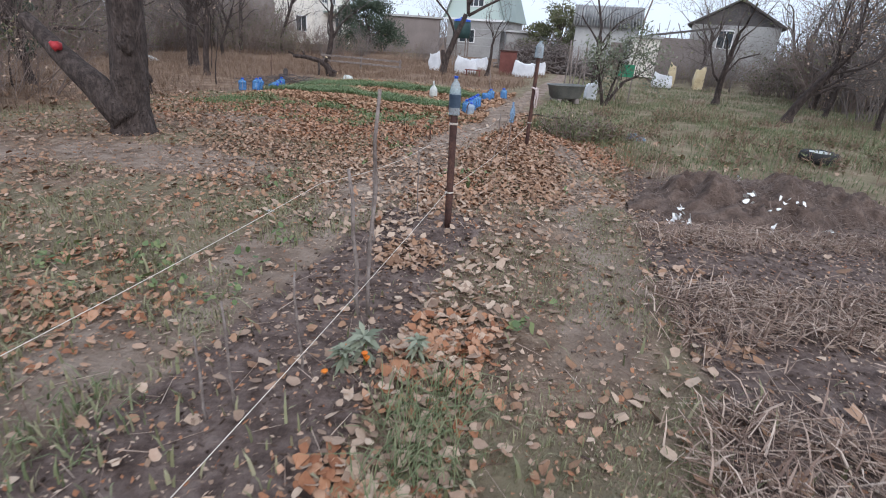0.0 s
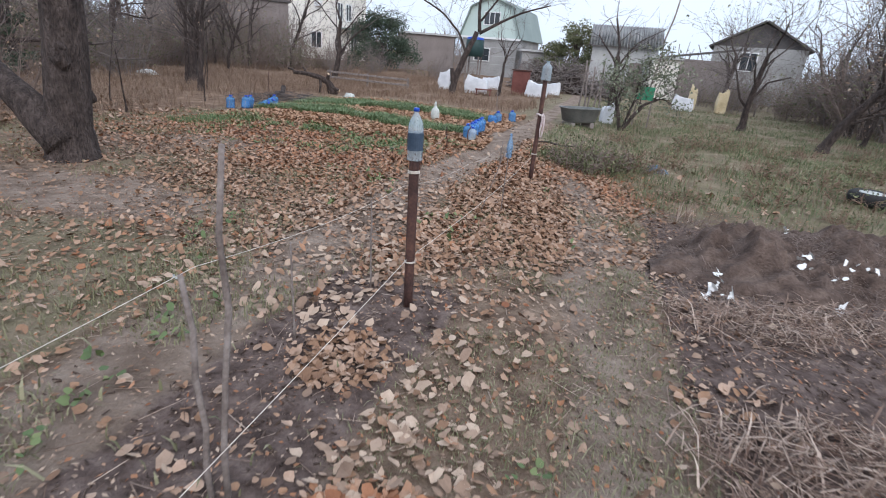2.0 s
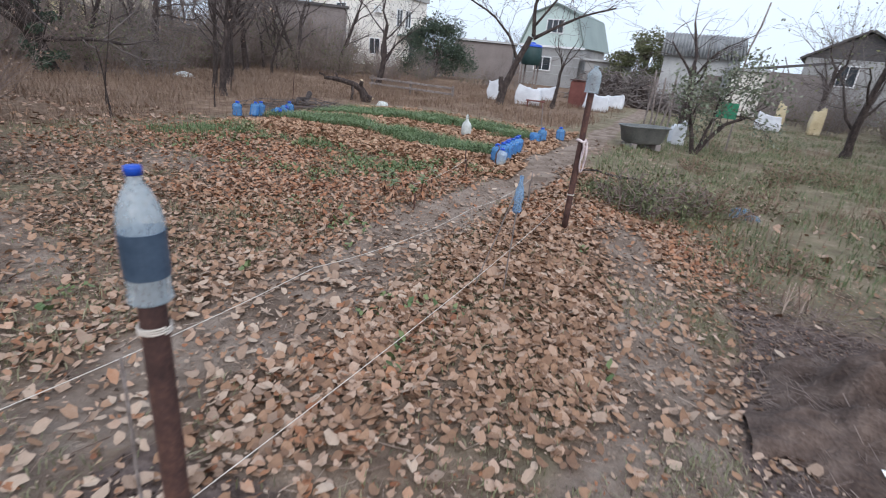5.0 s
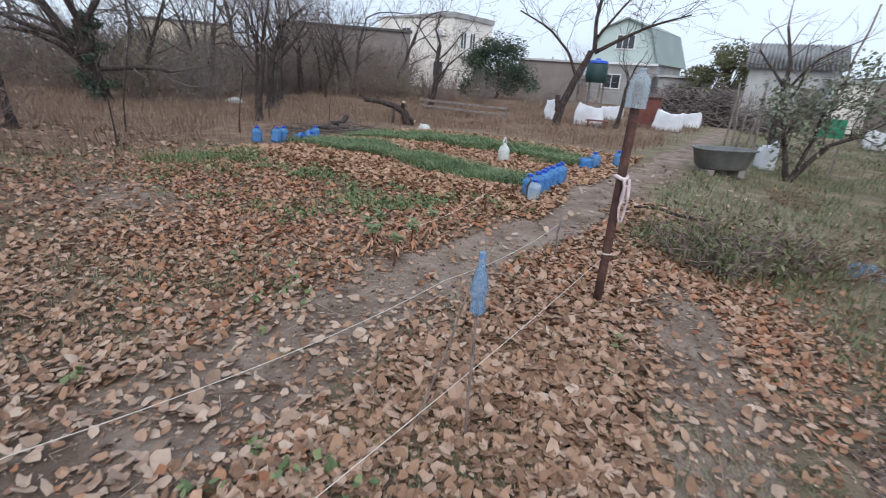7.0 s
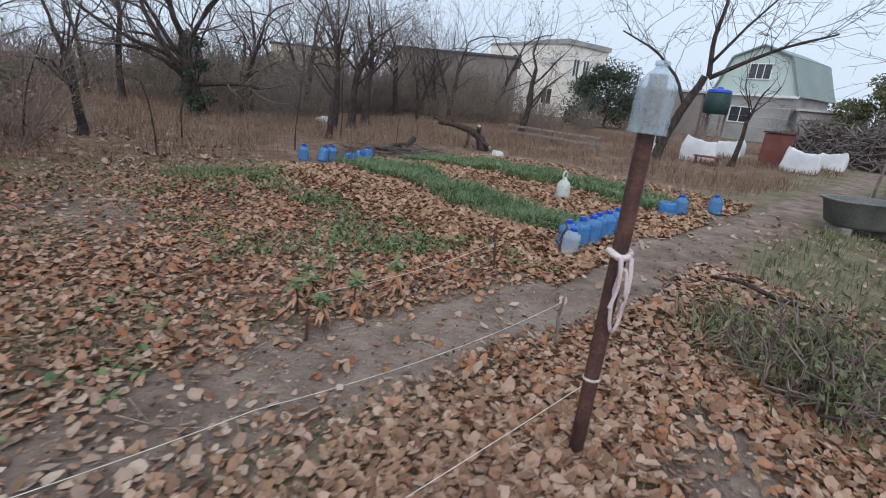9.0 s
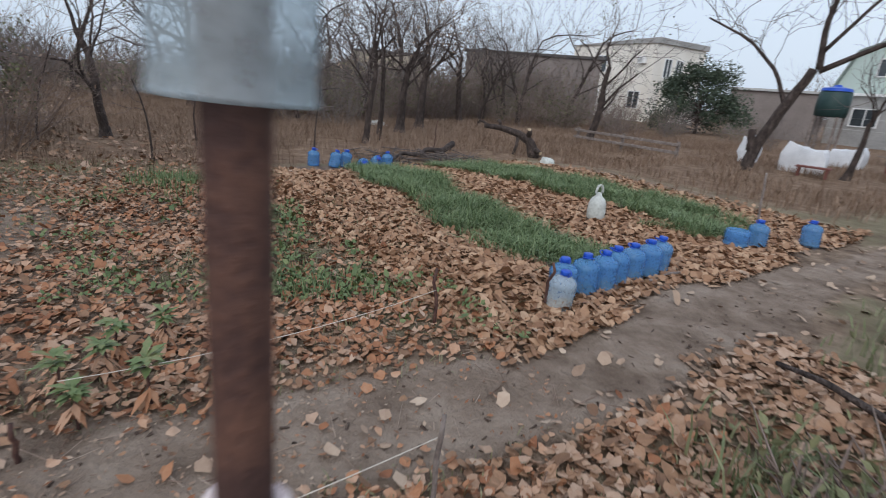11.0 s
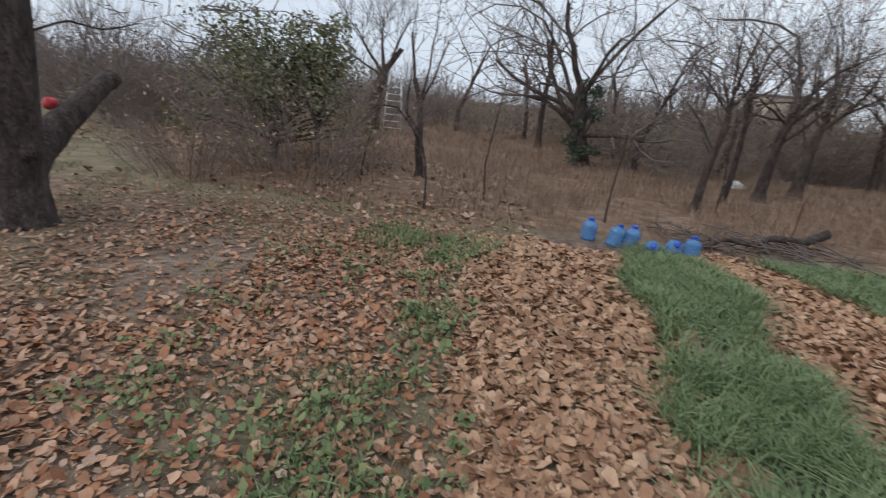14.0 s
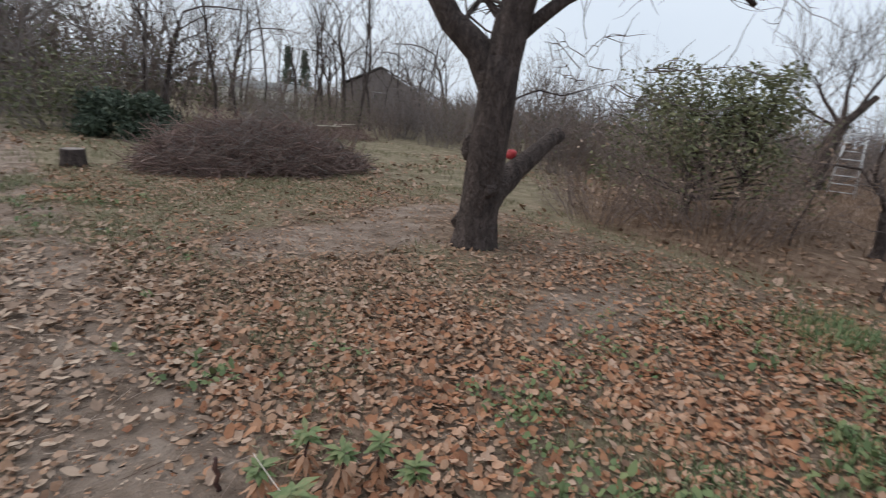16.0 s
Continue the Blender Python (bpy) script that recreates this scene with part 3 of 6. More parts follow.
def path_x(y):
    return -1.88 + 0.06 * ss(y, 4, 8) + 0.34 * ss(y, 8.8, 10.8) + 0.28 * ss(y, 12.5, 17) + 0.35 * ss(y, 17, 26)


def zones(x, y):
    """How much packed path, tilled soil and turf lies at a place."""
    wob = 0.25 * (vnoise(x, y, 0.8, 11) - 0.5)
    path = 1 - ss(np.abs(x - path_x(y) + wob + 0.18 * np.exp(-((y - 7.4) / 0.9) ** 2)), 0.22 - 0.1 * ss(y, 12, 15), 0.52 + 0.2 * np.exp(-((y - 7.4) / 0.9) ** 2) - 0.12 * ss(y, 12, 15))
    path = np.maximum(path, 0.85 * (1 - ss(np.hypot((x + 4.6) / 1.9, (y - 4.9) / 0.75) + wob, 0.6, 1.1)))
    path = np.maximum(path, 0.7 * (1 - ss(np.hypot((x + 5.5) / 1.3, (y - 7.8) / 0.55) + wob, 0.5, 1.1)))
    path = np.maximum(path, 0.95 * (1 - ss(np.abs(x - 0.38 + 0.55 * ss(y, 7, 9.2) + wob), 0.14, 0.46)) * ss(-y, -9.9, -8.8) * ss(y, 1, 3.4))
    path = np.maximum(path, 0.75 * (1 - ss(np.hypot((x + 6.6) / 1.2, (y - 4.1) / 0.5) + wob, 0.6, 1.1)))
    soil = ss(x, -1.75 + wob, -1.55 + wob) * ss(-x, 0.5 + wob, 0.75 + wob) * ss(-y, -4.6, -4.2)
    beds = ss(x, 0.7 + wob, 1.0 + wob) * ss(-x, -9, -7) * ss(-y, -8.3, -7.4)
    rows = ss(-x, 2.0, 2.3) * ss(x, -8.4, -8.0) * ss(y, 10.9, 11.2) * ss(-y, -15.3, -15.0)
    soil = np.maximum(np.maximum(soil, beds), 0.6 * rows)
    turf = np.maximum(np.maximum(ss(x, 0.4, 1.4) * ss(y, 7.8, 9), ss(x - path_x(y), 0.4, 0.8) * ss(y, 9.0, 10.0)), np.maximum(ss(y, 16, 18), ss(-y, 0.5, 2.0) * ss(-x, 1.6, 2.2)))
    turf = np.maximum(turf, ss(-x, 7.2, 8.5) * 0.9)
    turf = np.maximum(turf, 0.75 * ss(vnoise(x, y, 1.3, 15), 0.45, 0.7))
    turf = np.maximum(turf, 0.9 * ss(-x, 2.0, 2.6) * ss(-y, -4.2, -3.0) * ss(vnoise(x, y, 0.9, 16), 0.2, 0.5))
    return path, soil, turf * (1 - path) * (1 - soil)


gx, gy = axis(-9.0, 4.5, 0.1, 700), axis(-1.0, 16.0, 0.1, 700)
GX, GY = np.meshgrid(gx, gy)
near = ss(-np.hypot(GX + 3, GY - 7), -60, -25)
GZ = ground_z(GX, GY) * near - 0.05 * (1 - near)
ii, jj = np.meshgrid(np.arange(len(gy) - 1), np.arange(len(gx) - 1), indexing="ij")
k0 = ii * len(gx) + jj
ground_me = mesh_np("ground", np.stack([GX, GY, GZ], -1).reshape(-1, 3), [np.stack([k0, k0 + 1, k0 + len(gx) + 1, k0 + len(gx)], -1).reshape(-1, 4)])
zone = ground_me.color_attributes.new("zone", "FLOAT_COLOR", "POINT")
zp, zs, zt = zones(GX, GY)
zf = np.maximum(ss(-GX, 7.6, 9.2) * ss(GY + 0.7 * (-GX - 9), 3.5, 7), ss(GY, 16.4, 18) * ss(-GX, 1.5, 3)) * (1 - zp)
zone.data.foreach_set("color", np.stack([zp, zs, zt, zf], -1).astype(np.float32).ravel())
ground = tagged(put("ground", ground_me, M_GROUND), "bare trodden earth and thin turf of a garden plot", "ground", kind="structure")


# ---- fallen leaves ----
def litter(name, seed, count, x0, x1, y0, y1, density, size, material, label):
    rng = np.random.default_rng(seed)
    x, y = scatter(rng, count, x0, x1, y0, y1, density)
    v, q = leaf_sheet(x, y, ground_z(x, y) + rng.uniform(0, 0.02, len(x)), size, rng)
    return stuff(name, mesh_np(name, v, [q], False), material, label, "fallen leaves")


def plot_density(x, y):
    p, s, t = zones(x, y)
    d = (0.27 + 0.43 * ss(y + 0.25 * x, 3.2, 5.2)) * (0.35 + 1.3 * vnoise(x, y, 0.9, 21))
    d = d + 0.3 * ss(-x, -0.3, 0.2) * ss(x, -1.6, -1.2) * ss(y, 4.4, 5.5) * ss(-y, -10, -8)
    d = d * (1 - (0.82 + 0.15 * ss(y, 7.6, 8.4)) * p) * (1 - 0.8 * s * ss(-y, -4.7, -4.3)) * (1 - 0.25 * t)
    d = d * ss(-x, -1.6, -0.2) * ss(-y, -10.6, -10.2) * ss(x, -9.5, -6.5)
    d = d * (1 - 0.4 * ss(-x, 4.0, 5.5) * ss(y, 5.0, 6.0) * ss(-y, -9.2, -8.0)) * (1 - 0.4 * ss(-x, 6.0, 7.5))
    d = d * (1 - 0.7 * ss(x, -0.9, -0.5) * ss(-y, -6.0, -4.4))
    return np.clip(d, 0.0, 1)


def strip_density(x, y):
    a = ss(y, 10.0, 10.25) * ss(-y - 0.14 * (x + 3.5), -11.7, -11.3) * ss(x, -7.8, -7.1)
    b = ss(y, 12.15, 12.55) * ss(-y, -14.2, -13.8)
    c = 0.5 * ss(y, 14.9, 15.1) * ss(-y, -16.8, -16.0)
    e = 0.8 * ss(x, -2.4, -2.2) * ss(-x, 1.85, 2.0) * ss(-y, -16.5, -15.5) * ss(y, 10, 10.3)
    return np.maximum(np.maximum(a, b), np.maximum(c, e)) * (0.75 + 0.25 * vnoise(x, y, 0.6, 22))


litter("leaf_litter", 31, 128000, -9.5, 1.4, -1.0, 10.7, lambda x, y: plot_density(x, y) * (1 - 0.55 * ss(y - 0.3 * x, 8.0, 9.5)), 0.042, M_LEAF_TAN, "brown and tan fallen leaves over trodden earth")
litter("leaf_litter_rust", 32, 92000, -9.0, 1.2, -1.0, 10.7, lambda x, y: plot_density(x, y) * (0.35 + 0.65 * ss(y, 6.2, 9.0)) * (1 - 0.6 * ss(x, -2.2, -1.6) * ss(-y, -5.5, -4.5)) * np.clip(ss(vnoise(x, y, 1.4, 25), 0.45, 0.65) + 0.7 * ss(y - 0.3 * x, 7.5, 9.5), 0, 1), 0.045, M_LEAF_RUST, "rust coloured fallen leaves lying in drifts")
litter("leaf_mulch", 33, 84000, -8.2, -1.75, 10.0, 16.8, strip_density, 0.059, M_LEAF_PALE, "thick strips of pale dry leaves between grass rows")
litter("leaf_scatter", 34, 12000, -1.9, 6.5, -1.0, 16.0, lambda x, y: 0.35 * (0.3 + vnoise(x, y, 0.8, 27)) * (1 - 0.75 * ss(x, 1.5, 3)), 0.056, M_LEAF_GREY, "scattered pale leaves on soil and straw")
litter("leaf_far", 35, 16000, -14, 3, -8, 11, lambda x, y: 0.6 * ss(np.hypot(x + 3, y - 6), 5, 7) * ss(vnoise(x, y, 2.5, 28), 0.3, 0.6), 0.085, M_LEAF_TAN, "thin spread of brown leaves in rough grass")

litter("path_leaf", 93, 2200, -2.7, -1.1, 3.5, 8.2, lambda x, y: 0.75 * vnoise(x, y, 0.5, 94) * ss(-y, -8.0, -6.8), 0.055, M_LEAF_GREY, "pale leaves trodden into the path")
litter("bed_leaf", 95, 1500, 0.6, 1.6, 0.8, 3.9, lambda x, y: 0.4 * ss(vnoise(x, y, 0.4, 96), 0.2, 0.6) * ss(-np.abs(x - 1.0), -0.4, -0.1), 0.05, M_LEAF_TAN, "brown leaves caught at the ends of the straw beds")
litter("leaf_bank", 39, 32000, -1.5, 0.9, 4.4, 11.8, lambda x, y: 0.75 * ss(x, -1.45, -1.1) * ss(-x, -0.7, -0.1) * ss(y, 4.8, 6.0) * (0.3 + 0.9 * vnoise(x, y, 0.7, 29)) * (1 - 0.97 * zones(x, y)[0]), 0.053, M_LEAF_TAN, "bank of brown leaves round the leaning post")
litter("leaf_drift", 36, 800, -1.35, -0.65, 2.95, 3.65, lambda x, y: 1 - ss(np.hypot(x + 1.0, y - 3.3), 0.15, 0.36), 0.042, M_LEAF_TAN, "tan drift of leaves on tilled soil")
litter("leaf_drift_rust", 71, 2800, -1.0, 0.1, 0.3, 2.6, lambda x, y: 0.9 * ss(vnoise(x, y, 0.35, 72), 0.3, 0.6) * (1 - ss(np.abs(x + 0.5 - 0.08 * (y - 1.5)), 0.15, 0.34)), 0.046, M_LEAF_RUST, "orange-brown drift of leaves along the bed edge")
litter("leaf_drift_rust", 73, 1300, -3.2, -1.9, 0.4, 3.6, lambda x, y: 0.9 * ss(vnoise(x, y, 0.5, 74), 0.4, 0.65) * ss(-x + 0.25 * y, 2.25, 2.6), 0.042, M_LEAF_RUST, "rusty leaves caught in olive grass")
litter("leaf_drift_pale", 37, 5000, -0.8, 0.1, -0.5, 4.5, lambda x, y: 0.4 * vnoise(x, y, 0.5, 26) * (1 - ss(np.abs(x + 0.42), 0.15, 0.42)), 0.05, M_LEAF_GREY, "drift of pale pinkish leaves along the bed edge")
rng = np.random.default_rng(38)
x, y = scatter(rng, 16000, -2.4, 4.0, -1, 13, lambda x, y: np.maximum(0.25 * zones(x, y)[0], zones(x, y)[1]))
stuff("soil_crumb", sticks(x, y, ground_z(x, y) + 0.004, 0.03, 0.007, rng, 0.4).mesh("soil_crumb"), M_SOIL, "loose clods and crumbs of dark soil", "soil")
x, y = scatter(rng, 9000, -8, 4.5, -1, 10.5, lambda x, y: np.maximum(0.55 * (x < 2.0), ss(-np.hypot((x - 2.9) / 1.8, (y - 6.6) / 0.9), -1.1, -0.8)))
stuff("dry_stem", sticks(x, y, ground_z(x, y) + 0.01, 0.16, 0.0022, rng, 0.15).mesh("dry_stem"), M_STRAW, "dry stems and bits of straw lying about", "straw")


def crumbs(name, seed, count, x0, x1, y0, y1, density, size, material, label):
    """Torn bits of leaf, one small tilted flake each."""
    rng = np.random.default_rng(seed)
    x, y = scatter(rng, count, x0, x1, y0, y1, density)
    c = np.stack([x, y, ground_z(x, y) + rng.uniform(0.002, 0.016, len(x))], -1)
    k = len(x)
    a, s = rng.uniform(0, 6.283, k), size * rng.uniform(0.4, 1.5, k)
    u = np.stack([np.cos(a), np.sin(a), rng.normal(0, 0.3, k)], -1) * s[:, None]
    w = np.stack([-np.sin(a), np.cos(a), rng.normal(0, 0.3, k)], -1) * (s * rng.uniform(0.2, 0.7, k))[:, None]
    v = np.stack([c - u, c + w, c + u * rng.uniform(0.4, 1, k)[:, None], c - w * rng.uniform(0.3, 1, k)[:, None]], 1).reshape(-1, 3)
    return stuff(name, mesh_np(name, v, [np.array([(0, 1, 2, 3)]) + (np.arange(k) * 4)[:, None]], False), material, label, "leaf litter")


crumbs("leaf_crumb", 64, 52000, -4.5, 3.2, -0.8, 9.5, lambda x, y: 0.25 + 0.75 * vnoise(x, y, 0.5, 65), 0.012, M_LEAF_GREY, "crumbled bits of dry leaf on soil")
crumbs("leaf_crumb_dark", 66, 40000, -8.0, 3.2, -0.8, 10.2, lambda x, y: 0.25 + 0.75 * vnoise(x, y, 0.5, 67), 0.014, M_LEAF_RUST, "crumbled brown bits of leaf on earth")


# ---- grass ----
def turf(name, seed, count, x0, x1, y0, y1, density, height, width, material, label, lean=0.35, droop=0.5):
    rng = np.random.default_rng(seed)
    x, y = scatter(rng, count, x0, x1, y0, y1, density)
    v, q, t = blades(x, y, ground_z(x, y), height * (0.7 + 0.6 * vnoise(x, y, 0.5, seed)), width, rng, lean, droop)
    return stuff(name, mesh_np(name, v, [q, t], False), material, label, "grass")


def row_edge(x, y, y0, y1):
    w = 0.5 * (vnoise(x, y, 0.45, 40) - 0.5)
    w = w * 1.2 - 0.02
    return (0.15 + 0.85 * ss(vnoise(x, y, 0.28, 46), 0.25, 0.55)) * ss(y + w, y0 - 0.08, y0 + 0.1) * ss(-y + w, -y1 - 0.08, -y1 + 0.1) * ss(-x, 2.35, 2.6) * ss(x, -8.0, -7.6)


turf("green_row", 41, 60000, -8.0, -2.3, 11.0, 13.3, lambda x, y: row_edge(x, y, 11.3 + 0.14 * (-x - 3.5), 12.28 + 0.22 * np.clip(-x - 4.8, 0, 3)), 0.16, 0.009, M_GRASS, "lush green grass row sown beside leaf mulch", 0.95, 1.2)
turf("green_row_back", 42, 46000, -8.4, -2.2, 13.5, 15.8, lambda x, y: row_edge(x, y, 13.75, 15.4), 0.165, 0.009, M_GRASS, "second lush green grass row behind the first", 0.95, 1.2)
turf("green_tuft", 43, 4200, -8.2, -5.6, 8.6, 10.1, lambda x, y: 0.8 * (1 - ss(np.hypot((x + 6.9) / 0.85, (y - 9.45) / 0.5) + 0.8 * (vnoise(x, y, 0.4, 44) - 0.5), 0.4, 1.1)), 0.13, 0.009, M_GRASS, "bright green tuft of grass among leaves")
turf("thin_grass", 81, 36000, -1.0, 1.1, -0.5, 7.5, lambda x, y: (1 - 0.95 * zones(x, y)[1]) * ss(vnoise(x, y, 0.6, 82), 0.3, 0.65), 0.035, 0.005, M_GRASS_DULL, "thin short grass on the trodden way", 1.0, 0.9)
turf("thin_grass_wide", 83, 60000, -7.5, -1.2, 0.5, 10.2, lambda x, y: 0.9 * ss(vnoise(x, y, 0.8, 84), 0.4, 0.7) * (1 - zones(x, y)[0]) * (1 - zones(x, y)[1]), 0.045, 0.006, M_GRASS_DULL, "thin short grass between fallen leaves", 1.0, 0.9)
turf("plot_grass", 44, 70000, -9, 1.2, -1, 11, lambda x, y: zones(x, y)[2] * 0.9 * ss(vnoise(x, y, 0.5, 45), 0.3, 0.7) * (1 - zones(x, y)[0]), 0.055, 0.008, M_GRASS_DULL, "short dull grass growing through the leaves")
turf("grass_tuft", 75, 2200, -0.75, 0.05, 0.9, 2.1, lambda x, y: (1 - ss(np.hypot((x + 0.36) / 0.24, (y - 1.5) / 0.42) + 0.7 * (vnoise(x, y, 0.2, 76) - 0.5), 0.5, 1.0)), 0.12, 0.006, M_MEADOW, "olive grass tuft between leaves at the bed edge", 0.9, 1.0)
turf("grass_verge", 77, 9000, -2.7, -1.35, 0.2, 4.2, lambda x, y: ss(vnoise(x, y, 0.4, 78), 0.3, 0.6) * (1 - zones(x, y)[1]), 0.06, 0.006, M_GRASS_DULL, "thin olive grass beside the tilled bed", 0.9, 1.0)
turf("grass_patch", 79, 5200, -8.0, -5.6, 9.4, 10.9, lambda x, y: (1 - ss(np.hypot((x + 6.75) / 0.75, (y - 10.15) / 0.42) + 0.7 * (vnoise(x, y, 0.3, 80) - 0.5), 0.5, 1.0)), 0.1, 0.008, M_GRASS, "green grass patch among fallen leaves", 0.9, 0.9)
turf("meadow_grass", 46, 98000, -1.4, 14, 7.2, 30, lambda x, y: ss(y + 1.6 * (vnoise(x, y, 0.8, 97) - 0.5), 7.4, 9.6) * ss(vnoise(x, y, 0.7, 47), 0.15, 0.6) * np.maximum(ss(x, 0.3, 1.2), 0.8 * ss(x - path_x(y), 0.45, 0.9) * ss(y, 9.2, 10.2)) * (1 - 0.6 * ss(y, 14, 28)), 0.12, 0.011, M_MEADOW, "rough olive meadow grass", 0.6, 0.6)
turf("meadow_straw", 48, 30000, 0.3, 16, 7.0, 30, lambda x, y: ss(y + 1.6 * (vnoise(x, y, 0.8, 98) - 0.5), 7.0, 9.0) * ss(vnoise(x, y, 0.9, 49), 0.35, 0.7) * (1 - 0.6 * ss(y, 14, 28)) * ss(x, 0.3, 1.2), 0.2, 0.009, M_DRY, "dry brown grass stems in the meadow", 0.5, 0.6)
turf("dry_grass", 50, 150000, -32, -7.6, 2, 34, lambda x, y: ss(-x, 7.4, 10.5) * ss(vnoise(x, y, 1.5, 51), 0.1, 0.5) * (1 - 0.7 * ss(-x, 16, 30)) * ss(y + 0.7 * (-x - 9), 3.5, 8), 0.25, 0.009, M_DRY, "rusty dry grass over a fallow field", 0.75, 0.9)
turf("dry_grass_back", 52, 30000, -12, -0.5, 15.6, 34, lambda x, y: ss(y, 16.0, 19) * ss(vnoise(x, y, 1.2, 53), 0.2, 0.6) * ss(np.abs(x - path_x(y)), 0.4, 1.0) * (1 - 0.5 * ss(y, 22, 30)), 0.2, 0.016, M_DRY, "short dry grass beyond the rows", 0.4, 0.5)
turf("lawn_far", 54, 34000, -14, 4, -16, 3.5, lambda x, y: ss(vnoise(x, y, 0.9, 55), 0.2, 0.6) * ss(-y - 0.1 * x, -3.2, -0.5), 0.09, 0.014, M_GRASS_DULL, "short olive grass near the brush pile", 0.6, 0.5)


turf("path_side_clump", 87, 2600, -1.1, 1.0, 9.5, 11.2, lambda x, y: (1 - ss(np.hypot((x + 0.1) / 0.75, (y - 10.3) / 0.45) + 0.8 * (vnoise(x, y, 0.3, 88) - 0.5), 0.4, 1.0)) * ss(vnoise(x, y, 0.22, 92), 0.25, 0.6), 0.3, 0.012, M_MEADOW, "grey-green clump of long weeds beside the leaning post", 0.6, 0.9)
turf("verge_tuft", 89, 700, -2.3, -1.2, 0.7, 1.7, lambda x, y: 1 - ss(np.hypot((x + 1.75) / 0.4, (y - 1.15) / 0.32) + 0.8 * (vnoise(x, y, 0.2, 90) - 0.5), 0.4, 1.0), 0.09, 0.008, M_MEADOW, "green grass tuft at the edge of the tilled bed", 0.8, 0.9)


def weed_patch(name, seed, count, x0, x1, y0, y1, density, label, size=0.034):
    rng = np.random.default_rng(seed)
    x, y = scatter(rng, count, x0, x1, y0, y1, density)
    k = 7
    xx, yy = np.repeat(x, k) + rng.normal(0, 0.035, len(x) * k), np.repeat(y, k) + rng.normal(0, 0.035, len(x) * k)
    v, q = leaf_sheet(xx, yy, ground_z(xx, yy) + rng.uniform(0.01, 0.06, len(xx)), size, rng, 0.6, 0.2)
    return stuff(name, mesh_np(name, v, [q], False), M_WEED, label, "weeds")


turf("weed_band", 61, 9000, -7.2, -2.4, 8.8, 10.3, lambda x, y: ss(vnoise(x, y, 0.45, 62), 0.4, 0.7) * ss(-np.abs(y - 9.65 - 0.12 * np.sin(x * 2)), -0.5, -0.2), 0.085, 0.011, M_GRASS, "band of green grass beside the leaf mulch", 0.7, 0.6)
weed_patch("weed_band_leaf", 63, 420, -7.2, -2.4, 9.0, 10.2, lambda x, y: ss(vnoise(x, y, 0.45, 62), 0.35, 0.65), "broad green weeds beside the leaf mulch", 0.036)
weed_patch("weed_cover", 57, 1500, -7, -1.9, 6.2, 10.4, lambda x, y: ss(vnoise(x, y, 0.7, 58), 0.5, 0.75) * ss(y + 0.25 * (x + 5), 7.4, 9), "low green weeds growing between fallen leaves", 0.026)
weed_patch("weed_cover_near", 59, 420, -3.4, 0.2, -0.5, 8, lambda x, y: 0.8 * ss(vnoise(x, y, 0.6, 60), 0.55, 0.8) * (1 - zones(x, y)[1]), "low green weeds beside the tilled bed")


# ---- posts, stakes, twine ----
def twine(name, pts, r, label):
    pts = np.array(pts, float)
    fine, f = [], np.linspace(0, len(pts) - 1, 12 * (len(pts) - 1) + 1)
    for i in range(3):
        fine.append(np.interp(f, np.arange(len(pts)), pts[:, i]))
    fine = np.stack(fine, -1)
    u = f - np.floor(f)
    fine[:, 2] -= 0.05 * u * (1 - u) * 4
    g = Geo()
    g.tube(fine, np.full(len(fine), r), 5)
    return tagged(put(name, g.mesh(name), M_TWINE), label, "twine")


def wooden_stake(base, top, r, label, name="wooden_stake"):
    g = Geo()
    a, b = np.array(base, float), np.array(top, float)
    rng = np.random.default_rng(int(abs(a[0] * 1000)))
    pts = [a + (b - a) * u + (rng.normal(0, r * 0.7, 3) if 0 < u < 1 else 0) for u in np.linspace(0, 1, 6)]
    g.tube(pts, [r * 1.1, r, r * 0.95, r, r * 0.9, r * 0.8], 7, cap=True)
    return tagged(put(name, g.mesh(name), M_STAKE), label, "stake")


def pipe_post(x, y, lean, height, r, label):
    post = thing("fence_post", x, y, gz(x, y) - 0.02, label, "post")
    g = Geo()
    d = np.array([lean[0], lean[1], 1.0])
    pts = [d * height * u for u in np.linspace(0, 1, 8)]
    g.tube(pts, np.full(8, r), 16, cap=True)
    put("pole", g.mesh("pole"), M_RUST, post)
    return post, d


def wrap(parent, d, z, r, turns, label):
    g = Geo()
    a = np.linspace(0, 2 * np.pi * turns, 14 * turns)
    g.tube(np.stack([d[0] * z + r * np.cos(a), d[1] * z + r * np.sin(a), z + 0.006 * a / 6.28], -1), np.full(len(a), 0.003), 4)
    put("twine_wrap", g.mesh("twine_wrap"), M_TWINE, parent, label)


POST1, POST2 = (-0.89, 4.0), (-0.635, 8.424)
post_a, da = pipe_post(*POST1, (-0.015, 0.01), 1.1, 0.03, "slim rusty steel pipe post in tilled soil")
wrap(post_a, da, 0.33, 0.034, 2, "pale twine turns")
wrap(post_a, da, 0.9, 0.034, 3, "dark wire turns")
post_b, db = pipe_post(*POST2, (0.008, 0.02), 1.6, 0.031, "leaning rusty steel pipe post in leaves")
wrap(post_b, db, 0.40, 0.035, 2, "pale twine turns")


